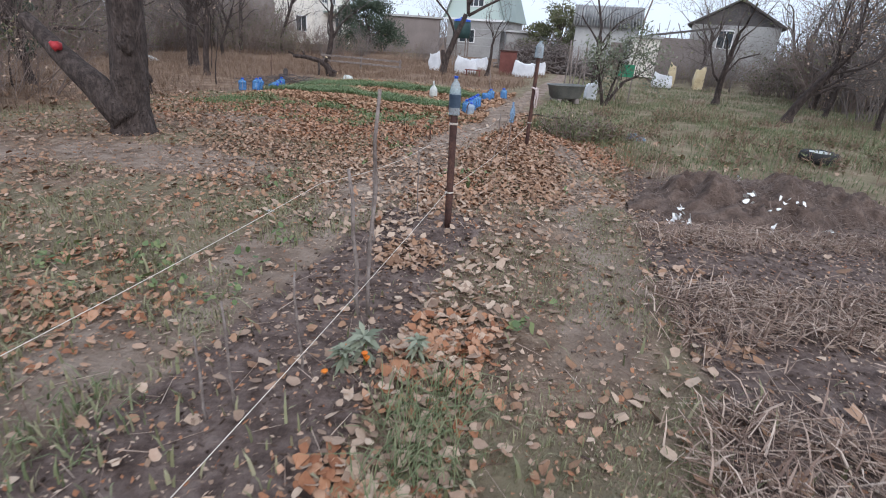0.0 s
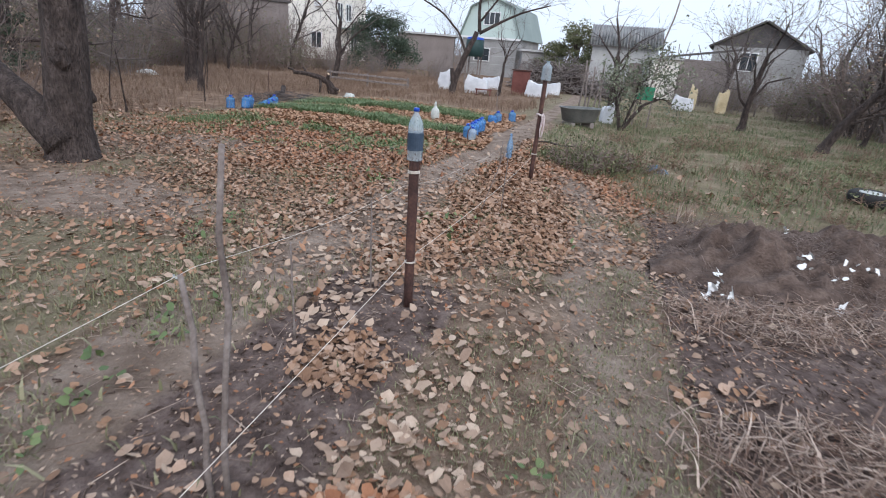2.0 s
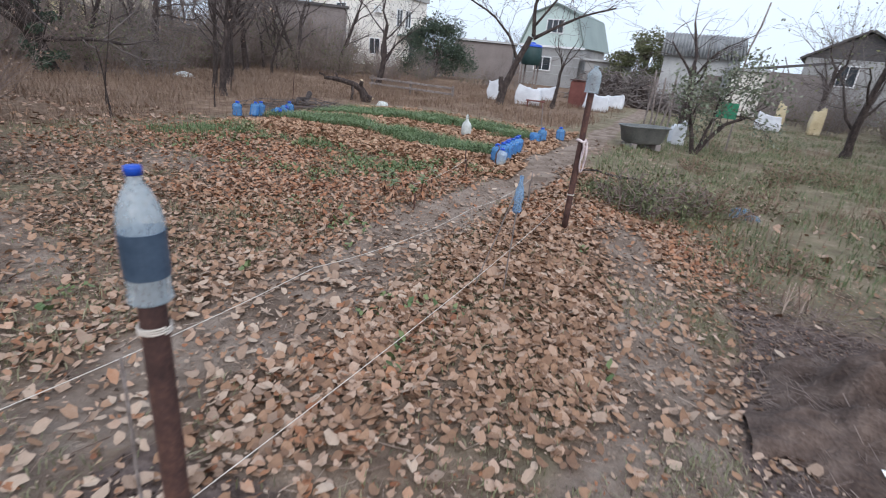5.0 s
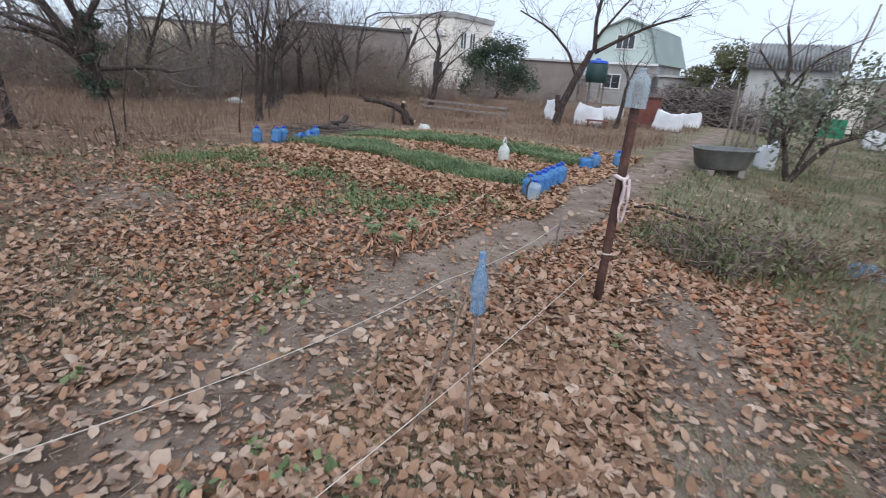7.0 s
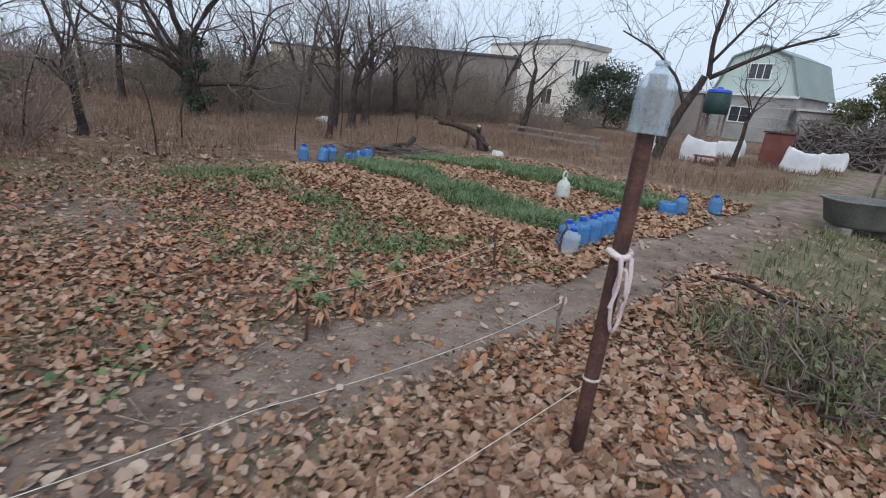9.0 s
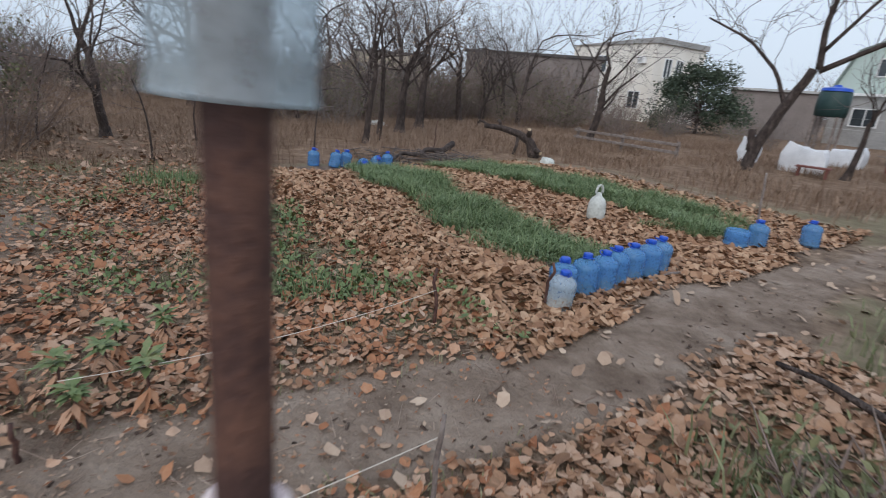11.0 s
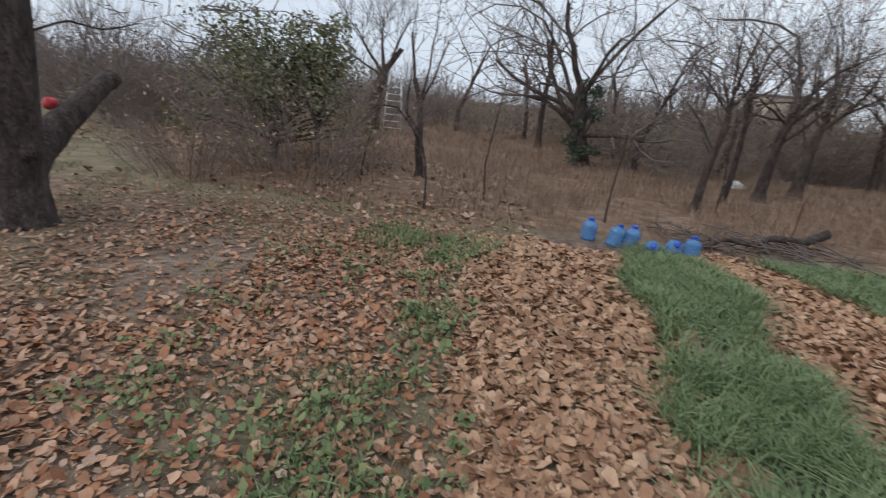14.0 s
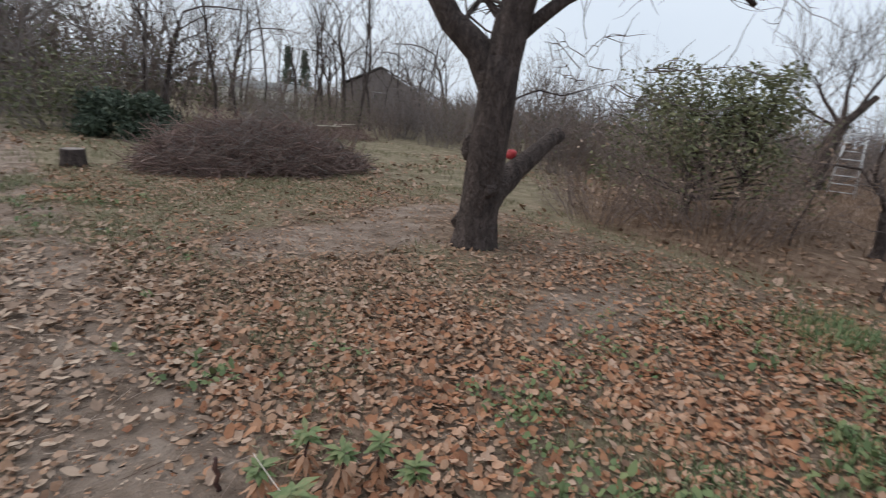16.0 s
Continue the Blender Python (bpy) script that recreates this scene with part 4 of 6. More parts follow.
def cut_bottle(name, m, r, h, cap, label, inner_dark=False):
    """A plastic bottle stood upside over a post: shoulder and neck up."""
    b = thing(name, 0, 0, 0, label, "bottle")
    b.matrix_basis = m
    prof = [(r * 1.02, 0), (r, 0.02 * h), (r * 0.96, 0.12 * h), (r, 0.2 * h), (r * 0.97, 0.34 * h), (r, 0.42 * h), (r * 0.97, 0.55 * h), (r, 0.62 * h), (r * 0.9, 0.72 * h), (r * 0.6, 0.84 * h), (r * 0.33, 0.91 * h), (r * 0.3, 0.97 * h)]
    ob = part("body", lathe(prof, 22), M_CLEAR, b, smooth=True)
    part("cap", lathe([(r * 0.36, 0.955 * h), (r * 0.37, h), (r * 0.34, 1.02 * h)], 16), cap, b, smooth=True)
    if inner_dark:
        # opaque dark band stands in for the dark interior seen through the plastic
        part("inside_dark_band", lathe([(r * 1.015, 0.2 * h), (r * 1.015, 0.55 * h)], 22), M_DARK_INSIDE, b, "dark band standing for the bottle's dark inside")
    return b


cut_bottle("plastic_bottle", pose(POST1[0] + da[0] * 0.95, POST1[1] + 0.01, gz(*POST1) + 0.96, 0, -1, 0), 0.046, 0.29, M_BLUE_CAP, "clear bottle with a blue cap upturned on a post", True)
top2 = db * 1.4
cut_bottle("plastic_bottle", pose(POST2[0] + top2[0], POST2[1] + top2[1], gz(*POST2) + 1.38, -2, 1, 0), 0.07, 0.24, M_CLEAR, "clear cut plastic bottle over the post top")

rag = thing("rag", POST2[0] + db[0] * 0.93, POST2[1] + db[1] * 0.93, gz(*POST2) + 0.93, "pale pink rag knotted round a rusty post", "rag")
g = Geo()
a = np.linspace(0, 2 * np.pi, 16)
g.tube(np.stack([0.04 * np.cos(a), 0.04 * np.sin(a), 0.008 * np.sin(2 * a)], -1), np.full(16, 0.014), 6)
put("knot_band", g.mesh("knot_band"), M_RAG, rag)
for side, ln in ((0.012, 0.24), (-0.016, 0.2)):
    g = Geo()
    u = np.linspace(0, 1, 12)
    g.tube(np.stack([0.045 + side + 0.015 * np.sin(3 * u), -0.03 - 0.02 * u + side, -ln * u], -1), 0.011 * (1 - 0.3 * u), 5)
    put("tail", g.mesh("tail"), M_RAG, rag)
g = Geo()
u = np.linspace(0, 2 * np.pi, 20)
g.tube(np.stack([0.05 + 0.02 * np.sin(u), -0.045 + 0.005 * np.sin(u), -0.17 + 0.13 * np.cos(u)], -1), np.full(20, 0.008), 5)
put("loop", g.mesh("loop"), M_RAG, rag)

twine("twine_line", [(-1.55, -1.6, 0.62), (-1.52, 2.9, 0.56), (-1.44, 5.3, 0.4), (-1.29, 7.3, 0.28), (-1.22, 9.2, 0.22)], 0.0019, "pale twine stretched along the path on stakes")
twine("twine_line", [(-0.92, -1.6, 0.32), (POST1[0] - 0.02, POST1[1], 0.3), (POST2[0] - 0.02, POST2[1] - 0.02, 0.25)], 0.0019, "pale twine strung between rusty posts over the bed")
wooden_stake((-0.95, 2.33, -0.05), (-0.93, 2.42, 1.24), 0.011, "thin grey wooden stake with a white knot")
wooden_stake((-1.0, 2.31, -0.05), (-1.08, 2.37, 0.83), 0.011, "crooked grey wooden stake in tilled soil")
for sx, sy, sh in ((-1.05, 1.75, 0.5), (-1.2, 1.45, 0.48), (-1.27, 1.36, 0.36), (-1.32, 3.35, 0.55), (-1.2, 4.1, 0.6)):
    wooden_stake((sx, sy, -0.05), (sx - 0.02, sy + 0.02, sh), 0.006, "thin pale stick standing in the bed", "thin_stick")
twine("twine_line", [(-2.36, 10.02, 0.16), (-2.3, 8.2, 0.14)], 0.0019, "pale twine low over the leaves")
wooden_stake((-1.22, 9.2, -0.15), (-1.22, 9.22, 0.3), 0.01, "short wooden stake holding twine")


# ---- bottles ----
def water_bottle(m, label, group, scale=1.0, fill=M_BLUE, handle=True):
    """A five litre bottle: ribbed body, shoulder, neck, cap and carrying handle."""
    b = thing("water_bottle", 0, 0, 0, label, "bottle", group)
    b.matrix_basis = m
    s = scale
    prof = [(0.062, 0), (0.078, 0.008), (0.082, 0.03)] + [(0.083 - 0.005 * (i % 2), 0.045 + 0.02 * i) for i in range(9)] + [(0.082, 0.23), (0.07, 0.262), (0.045, 0.288), (0.026, 0.297), (0.024, 0.315)]
    prof = [(r * (1.22 if h < 0.27 else 1.0), h * 0.9) for r, h in prof]
    body = part("body", lathe([(r * s, h * s) for r, h in prof], 22), fill, b, smooth=True)
    part("cap", lathe([(r * 1.1 * s, (h - 0.031) * s) for r, h in ((0.029, 0.303), (0.031, 0.306), (0.031, 0.33), (0.028, 0.334))], 16), M_BLUE_CAP, b, smooth=True)
    if handle:
        g = Geo()
        a = np.linspace(0, 2 * np.pi, 18)
        g.tube(np.stack([0.036 * np.cos(a) * s, 0.045 * np.sin(a) * s + 0.02 * s, (0.271 + 0.012 * np.sin(a)) * s], -1), np.full(18, 0.006 * s), 5)
        put("handle", g.mesh("handle"), M_BLUE_CAP, b)
    return b


rng = np.random.default_rng(71)
bottle = water_bottle(pose(-2.22, 11.03, gz(-2.22, 11.03), 3, -2, 40), "pale blue five litre water bottle beside a grass row", "bottles at the near row end")
for i, y in enumerate((11.235, 11.435, 11.635, 11.835, 12.035, 12.235)):
    x = -2.2 + rng.normal(0, 0.025)
    copy_thing(bottle, pose(x, y, gz(x, y), rng.normal(0, 2), rng.normal(0, 2), rng.uniform(0, 360)))
tagged(water_bottle(pose(-2.12, 10.88, gz(-2.12, 10.88), 4, 5, 20), "smaller cloudy bottle leaning at the row end", "bottles at the near row end", 0.92, M_CLEAR))
far_b = copy_thing(bottle, pose(-8.25, 11.7, gz(-8.25, 11.7), 0, 3, 10))
for o, m in (((-8.05, 11.98), (-12, 6, 30)), ((-8.1, 12.2), (10, 4, 120)), ((-7.9, 12.42), (70, 0, 75)), ((-7.95, 12.68), (55, 8, 80)), ((-7.85, 12.9), (5, 0, 200))):
    f = copy_thing(bottle, pose(*o, gz(*o) + (0.05 if abs(m[0]) > 40 else 0.0), *m))
    tagged(f, "pale blue water bottle tipped over at the far row end" if abs(m[0]) > 40 else "pale blue water bottle at the far row end", "bottle", "bottles at the far row end")
tagged(far_b, "pale blue water bottle at the far row end", "bottle", "bottles at the far row end")
tagged(copy_thing(bottle, pose(-2.2, 14.15, gz(-2.2, 14.15), 0, 0, 50)), "blue water bottle beside the second row", "bottle", "bottles at the second row")
tagged(copy_thing(bottle, pose(-1.95, 14.95, gz(-1.95, 14.95), 0, 3, 150)), "blue water bottle beside the second row", "bottle", "bottles at the second row")
half = thing("cut_jug", -2.27, 13.82, gz(-2.27, 13.82), "cut down blue plastic jug beside a row", "jug", "bottles at the second row")
part("body", lathe([(0.1, 0), (0.12, 0.01), (0.12, 0.07), (0.114, 0.08), (0.12, 0.09), (0.12, 0.18), (0.11, 0.2), (0.095, 0.2), (0.095, 0.02)], 22), M_BLUE, half, smooth=True)
wooden_stake((-2.2, 14.12, -0.05), (-2.3, 14.2, 0.75), 0.012, "pale bamboo cane beside blue bottles", "bamboo_cane")
jug = thing("milky_jug", -3.58, 13.2, gz(-3.58, 13.2), "white milky plastic jug between grass rows", "jug")
part("body", lathe([(0.08, 0), (0.1, 0.01), (0.105, 0.1), (0.1, 0.2), (0.075, 0.26), (0.035, 0.3), (0.03, 0.33)], 20), M_MILKY, jug, smooth=True)
g = Geo()
a = np.linspace(0, np.pi, 12)
g.tube(np.stack([0 * a, 0.06 * np.cos(a), 0.33 + 0.09 * np.sin(a)], -1), np.full(12, 0.013), 6)
put("handle", g.mesh("handle"), M_MILKY, jug)
for bx, by, tx, ty, h in ((-2.35, 10.02, -2.38, 10.03, 0.36), (-2.15, 10.78, -2.15, 10.8, 0.33), (-9.6, 15.15, -9.55, 15.2, 0.75), (-2.2, 8.05, -2.2, 8.06, 0.17)):
    rod = wooden_stake((bx, by, gz(bx, by) - 0.03), (tx, ty, gz(bx, by) + h), 0.011, "short rusty rod stuck in the leaves", "metal_rod")
    rod.data.materials[0] = M_RUST
cane = wooden_stake((-2.12, 11.45, 0.0), (-2.02, 12.3, 0.03), 0.014, "pale peeled stick lying by the bottles", "loose_stick")

# thin stakes with a crushed blue bottle
wooden_stake((-0.74, 6.6, -0.12), (-0.72, 6.56, 0.62), 0.006, "thin pale stick under a blue bottle", "prop_stick")
wooden_stake((-0.95, 6.5, -0.12), (-0.73, 6.55, 0.72), 0.005, "thin pale stick propped on another", "prop_stick")
drip = thing("drip_bottle", -0.72, 6.56, 0.44, "thin crushed pale blue bottle on a stick", "bottle")
part("body", lathe([(0.02, 0.1), (0.034, 0.115), (0.026, 0.16), (0.036, 0.2), (0.03, 0.25), (0.014, 0.31), (0.012, 0.34)], 14), M_BLUE_PALE, drip, smooth=True)
part("cap", lathe([(0.014, 0.335), (0.014, 0.355)], 12), M_BLUE_PALE, drip)


# ---- heap and straw beds ----
def heap(name, x, y, sx, sy, h, seed, material, label, category, skew=0.0):
    k = 110
    u = np.linspace(-1, 1, k)
    U, V = np.meshgrid(u, u)
    r = np.hypot(U, V) + 0.25 * (vnoise(U * 3, V * 3, 0.6, seed) - 0.5)
    X, Y = x + U * sx, y + V * sy + skew * U * sx
    Z = ground_z(X, Y) - 0.03 + h * np.clip(1 - r ** 2, 0, 1) ** 0.7 * (0.7 + 0.6 * vnoise(X, Y, 0.3, seed + 1)) + (0.2 * (vnoise(X, Y, 0.17, seed + 2) - 0.5) + 0.1 * (vnoise(X, Y, 0.06, seed + 3) - 0.5)) * min(1.0, h / 0.3) * np.clip((1 - r) / 0.3, 0, 1)
    Z = np.where(r < 1, Z, ground_z(X, Y) - 0.05)
    i, j = np.meshgrid(np.arange(k - 1), np.arange(k - 1), indexing="ij")
    b = i * k + j
    return tagged(put(name, mesh_np(name, np.stack([X, Y, Z], -1).reshape(-1, 3), [np.stack([b, b + 1, b + k + 1, b + k], -1).reshape(-1, 4)]), material), label, category)


def mound_z(x, y):
    return 0.3 * np.clip(1 - ((x - 2.45) / 1.6) ** 2 - ((y - 6.75 - 0.35 * (x - 2.45)) / 0.95) ** 2, 0, 1)


heap("soil_mound", 2.45, 6.75, 1.65, 1.0, 0.36, 81, M_SOIL, "low heap of dark crumbly soil beside straw beds", "soil heap", 0.35)
rng = np.random.default_rng(83)
x, y = scatter(rng, 5200, 0.9, 4.1, 5.2, 8.3)
stuff("heap_stalks", sticks(x, y, ground_z(x, y) + mound_z(x, y) + 0.02, 0.13, 0.0028, rng, 0.5).mesh("heap_stalks"), M_TWIG_RED, "reddish dead stalks on the soil heap", "stalks")
petals = [(1.22, 5.46), (1.31, 5.61), (1.15, 5.17), (1.39, 5.77), (1.34, 5.31), (2.12, 6.18), (2.05, 6.05), (2.36, 7.56), (2.3, 7.25), (2.58, 6.68), (2.32, 6.0), (2.5, 6.21), (2.65, 6.21), (2.13, 5.49), (2.79, 5.69)]
for px, py in petals:
    hz = gz(px, py) + float(mound_z(px, py))
    w = thing("white_scrap", px, py, hz + 0.02, "crumpled white petals lying on dark soil", "petals", "white scraps on the heap", rng.uniform(0, 360))
    for _ in range(4):
        v, q = leaf_sheet(rng.normal(0, 0.03, 1), rng.normal(0, 0.03, 1), rng.uniform(0, 0.05, 1), 0.05, rng, 0.7, 0.5)
        put("petal", mesh_np("petal", v, [q], False), M_PETAL, w)


def straw_bed(name, seed, count, density, label):
    rng = np.random.default_rng(seed)
    x, y = scatter(rng, count, 0.5, 6.0, 0.3, 5.9, density)
    g = sticks(x, y, ground_z(x, y) + rng.uniform(0.0, 0.1, len(x)), 0.15, 0.003, rng, 0.25)
    k = len(x) // 3
    sx, sy = x[:k] + rng.normal(0, 0.05, k), y[:k] + rng.normal(0, 0.05, k)
    v, q, t = blades(sx, sy, ground_z(sx, sy) + rng.uniform(0, 0.05, k), 0.11, 0.009, rng, 1.3, 0.4)
    g.add(v, q, t)
    return stuff(name, g.mesh(name), M_STRAW, label, "straw")


def bed_band(x, y, c, w):
    off = np.abs(y - c - 0.33 * (x - 0.9) + 0.3 * (vnoise(x, y, 0.5, 10) - 0.5))
    return (0.05 + 0.95 * ss(-off, -w, -w * 0.7)) * ss(-off, -w * 1.6, -w * 1.2) * ss(x + 0.3 * vnoise(x, y, 0.4, 9), 0.75, 1.1) * (1 - 0.7 * ss(x, 3.2, 5.5))


straw_bed("straw_mulch", 85, 22000, lambda x, y: bed_band(x, y, 4.7, 0.42), "bed of broken dry straw stalks on soil")
straw_bed("straw_mulch_near", 86, 36000, lambda x, y: np.maximum(bed_band(x, y, 3.1, 0.5), bed_band(x, y, 1.75, 0.42)), "bed of trampled straw and stalks nearest the path")

# ---- large forked tree by the clearing ----
OAK = (-5.95, 5.86)
oak = tree("forked_tree", *OAK, 3.8, 0.26, 91, "large dark-barked tree with a sawn low limb", limbs=[
    ([(0, 0, -0.08), (0, 0.01, 0.12), (0.0, 0.02, 0.4), (0.05, 0.1, 1.2), (0.07, 0.18, 2.2)], (0.345, 0.282, 0.243, 0.228, 0.205), 0.2, 0),
    ([(0.05, -0.1, 0.2), (-0.3, -0.14, 0.58), (-0.75, -0.12, 0.92), (-1.25, -0.06, 1.28), (-1.46, -0.04, 1.42)], (0.23, 0.19, 0.145, 0.1, 0.105), 0.1, 0),
    ([(0.06, 0.16, 1.8), (0.2, 0.0, 2.2), (0.45, -0.25, 2.5), (0.8, -0.6, 3.2), (1.2, -0.8, 4.3)], 0.19, 0.08, 5),
    ([(0.06, 0.13, 1.6), (0.07, 0.18, 2.2), (0.02, 0.26, 2.7), (-0.1, 0.38, 3.4), (-0.15, 0.5, 4.2)], (0.19, 0.203, 0.185, 0.15, 0.12), 0.12, 7),
    ([(0.0, 0.2, 2.35), (-0.3, 0.5, 2.75), (-0.9, 0.95, 3.25), (-1.7, 1.5, 3.3), (-2.1, 1.8, 3.0)], 0.085, 0.03, 8),
    ([(-0.05, 0.25, 1.75), (-0.3, 0.42, 1.9), (-0.5, 0.62, 1.86), (-0.75, 0.8, 1.97)], 0.012, 0.005, 5),
], kids=(4, 4, 3, 3), depth=3, up=-0.02, spread=0.9)
for kx, ky, kz, kr in ((0.16, -0.04, 1.2, 0.115), (0.2, -0.06, 1.3, 0.06), (0.1, 0.25, 0.76, 0.075)):
    bm = bmesh.new()
    bmesh.ops.create_icosphere(bm, subdivisions=3, radius=kr)
    for v in bm.verts:
        v.co *= 1 + 0.55 * noise.noise(v.co * 14 + Vector((kx * 50, ky, kz))) + 0.2 * noise.noise(v.co * 40)
        v.co += Vector((kx, ky, kz))
    part("burl", bm, M_BARK, oak, "knobbly burl", smooth=True)
ball = thing("red_ball", -6.73, 5.62, 1.06, "faded red ball caught on the sawn limb", "ball")
bm = lathe([(0.02, -0.066), (0.05, -0.05), (0.062, -0.02), (0.064, 0.0), (0.06, 0.028), (0.044, 0.05), (0.012, 0.03)], 24)
for v in bm.verts:
    v.co *= 1 + 0.35 * noise.noise(v.co * 22)
part("shell", bm, M_RED, ball, smooth=True)

# ---- trees of the fallow side ----
tree("spreading_tree", -17.2, 13.3, 8.5, 0.27, 101, "broad bare tree with low spreading limbs", leafy=0.5, leaf_mat=M_FOLIAGE_OL, leaf_size=0.06, kids=(9, 5, 4, 3), start=0.3, spread=0.95, ratio=0.75, bole=0.26)
leafy_mass("ivy_growth", -17.15, 13.2, 2.9, 1.5, 156, "dark ivy growing round the foot of a bare tree", 16, 110, 0.055, M_FOLIAGE, "ivy", 0.02)
tree("ladder_tree", -21.7, 5.85, 6.2, 0.3, 102, "bare thick-trunked tree with a ladder beside it", limbs=[
    ([(0, 0, -0.05), (-0.05, 0.1, 1.2), (-0.1, 0.4, 2.4)], 0.33, 0.19, 0),
    ([(-0.1, 0.36, 2.2), (-0.2, 0.75, 2.8), (-0.25, 1.0, 3.15)], 0.13, 0.09, 0),
    ([(-0.1, 0.38, 2.3), (0.1, 0.3, 3.2), (0.0, 0.25, 4.2)], 0.08, 0.022, 12),
    ([(-0.1, 0.35, 2.2), (-0.1, -0.3, 3.0), (0.0, -0.7, 3.7)], 0.07, 0.022, 12),
    ([(-0.15, 0.6, 2.6), (-0.2, 0.9, 3.5), (0.0, 1.3, 4.2)], 0.06, 0.02, 12),
    ([(-0.1, 0.35, 2.1), (0.1, -0.4, 2.5), (0.2, -1.1, 2.9)], 0.05, 0.02, 9),
], kids=(4, 4, 4, 3), depth=3, up=0.12, spread=0.6)
tree("young_tree", -11.7, 9.0, 4.2, 0.085, 103, "young bare tree with upright branches", kids=(6, 4, 3), depth=3, start=0.15, spread=0.55)
tree("fruit_tree", -13.8, 16.85, 6.2, 0.14, 104, "bare fruit tree in dry grass", leafy=0.3, leaf_mat=M_LEAF_GREY, leaf_size=0.045, kids=(8, 5, 4, 3), start=0.45, wander=0.14, spread=0.62, bole=0.3, twig=0.004)
tree("fruit_tree", -15.4, 18.65, 6.6, 0.16, 105, "bare fruit tree in dry grass", leafy=0.3, leaf_mat=M_LEAF_GREY, leaf_size=0.045, kids=(8, 5, 4, 3), start=0.45, wander=0.14, spread=0.62, bole=0.3, twig=0.004)
tree("fruit_tree", -11.4, 14.4, 4.6, 0.09, 106, "thin bare fruit tree in dry grass", leafy=0.4, leaf_mat=M_LEAF_GREY, leaf_size=0.04, kids=(7, 5, 4, 2), start=0.35, wander=0.16)
tree("fruit_tree", -19.0, 23.3, 6.5, 0.15, 107, "bare fruit tree in dry grass", leafy=0.5, leaf_mat=M_LEAF_GREY, leaf_size=0.05, kids=(7, 5, 4, 3), start=0.3, wander=0.14)
tree("fruit_tree", -12.0, 24.0, 6.0, 0.14, 108, "bare fruit tree near the far houses", leafy=0.4, kids=(6, 4, 4, 3), start=0.25)
tree("fruit_tree", -18.8, 18.1, 6.4, 0.16, 109, "bare fruit tree in dry grass", kids=(6, 4, 4, 3), start=0.3)

for sx, sy, sh, sd in ((-10.3, 10.3, 1.9, 201), (-11.6, 14.9, 2.2, 202), (-8.9, 9.4, 1.1, 203), (-9.4, 12.2, 1.3, 204), (-10.9, 8.0, 1.6, 205)):
    tree("sapling", sx, sy, sh * 1.6, 0.016, sd, "thin leafless sapling in dry grass", kids=(6, 3), depth=2, bole=0.6, twig=0.003, thick=1, group="saplings of the fallow field")

# ---- plum and meadow trees ----
tree("plum_tree", -5.5, 21.6, 6.0, 0.16, 111, "leaning bare plum tree behind the green rows", limbs=[
    ([(0, 0, -0.05), (0.08, 0.05, 0.6), (0.4, 0.2, 1.5), (0.75, 0.3, 2.4)], 0.15, 0.095, 0),
    ([(0.0, 0, 0.5), (-0.05, 0, 1.0)], 0.09, 0.08, 0),
    ([(0.45, 0.2, 1.5), (0.1, 0.1, 2.3), (-0.6, 0.0, 3.0), (-1.6, -0.2, 3.5)], 0.055, 0.02, 9),
    ([(0.85, 0.3, 2.4), (0.75, 0.3, 3.3), (0.9, 0.3, 4.3), (0.6, 0.2, 5.2)], 0.075, 0.025, 10),
    ([(0.85, 0.3, 2.35), (1.6, 0.5, 2.8), (2.4, 0.6, 3.2), (3.4, 0.7, 3.5)], 0.065, 0.02, 11),
    ([(0.8, 0.3, 2.7), (1.5, 0.2, 3.6), (2.2, 0.2, 4.4)], 0.045, 0.018, 8),
], kids=(4, 4, 3, 2), depth=3, up=0.02)
tree("small_plum", -3.9, 23.2, 3.6, 0.08, 112, "small bare tree behind white sacks", lean=(0.25, 0), kids=(5, 4, 3), depth=3)
tree("apple_bush", 0.95, 17.2, 2.9, 0.06, 113, "small forked apple tree with pale remaining leaves", limbs=[
    ([(0, 0, -0.05), (-0.15, 0, 0.5), (-0.3, 0, 1.0)], 0.06, 0.04, 5),
    ([(0, 0, -0.05), (0.2, 0, 0.35), (0.5, 0.1, 0.8), (0.9, 0.1, 1.0)], 0.06, 0.03, 6),
    ([(0.05, 0, 0.1), (0.25, 0.2, 0.9), (0.3, 0.3, 1.5)], 0.04, 0.025, 5),
], leafy=11.0, leaf_mat=M_APPLE_LEAF, leaf_size=0.05, kids=(5, 4, 3), depth=3)
tree("pollard_tree", 0.75, 21.2, 4.6, 0.17, 114, "dark pollarded tree with a few whippy shoots", kids=(4, 4, 3, 2), start=0.7, spread=0.6)
tree("orchard_tree", 6.2, 17.2, 5.2, 0.13, 115, "leaning orchard tree with brown leaves", lean=(0.2, 0.1), leafy=2.0, leaf_mat=M_LEAF_GREY, leaf_size=0.04, kids=(8, 6, 5, 2), start=0.3, twig=0.007)
tree("orchard_tree", 8.2, 19.8, 5.2, 0.07, 116, "thin leaning orchard tree", lean=(0.25, 0), leafy=2.0, kids=(7, 5, 4), depth=3, start=0.3)
tree("orchard_tree", 9.6, 17.6, 6.2, 0.13, 125, "orchard tree with a dense crown of twigs", lean=(0.15, 0), leafy=0.8, leaf_mat=M_LEAF_GREY, leaf_size=0.045, kids=(8, 6, 4, 3), start=0.3, twig=0.006)
tree("orchard_tree", 12.0, 25.0, 6.0, 0.16, 117, "bare orchard tree before the thicket", lean=(0.3, 0), leafy=0.4, kids=(6, 4, 4, 2), start=0.3)
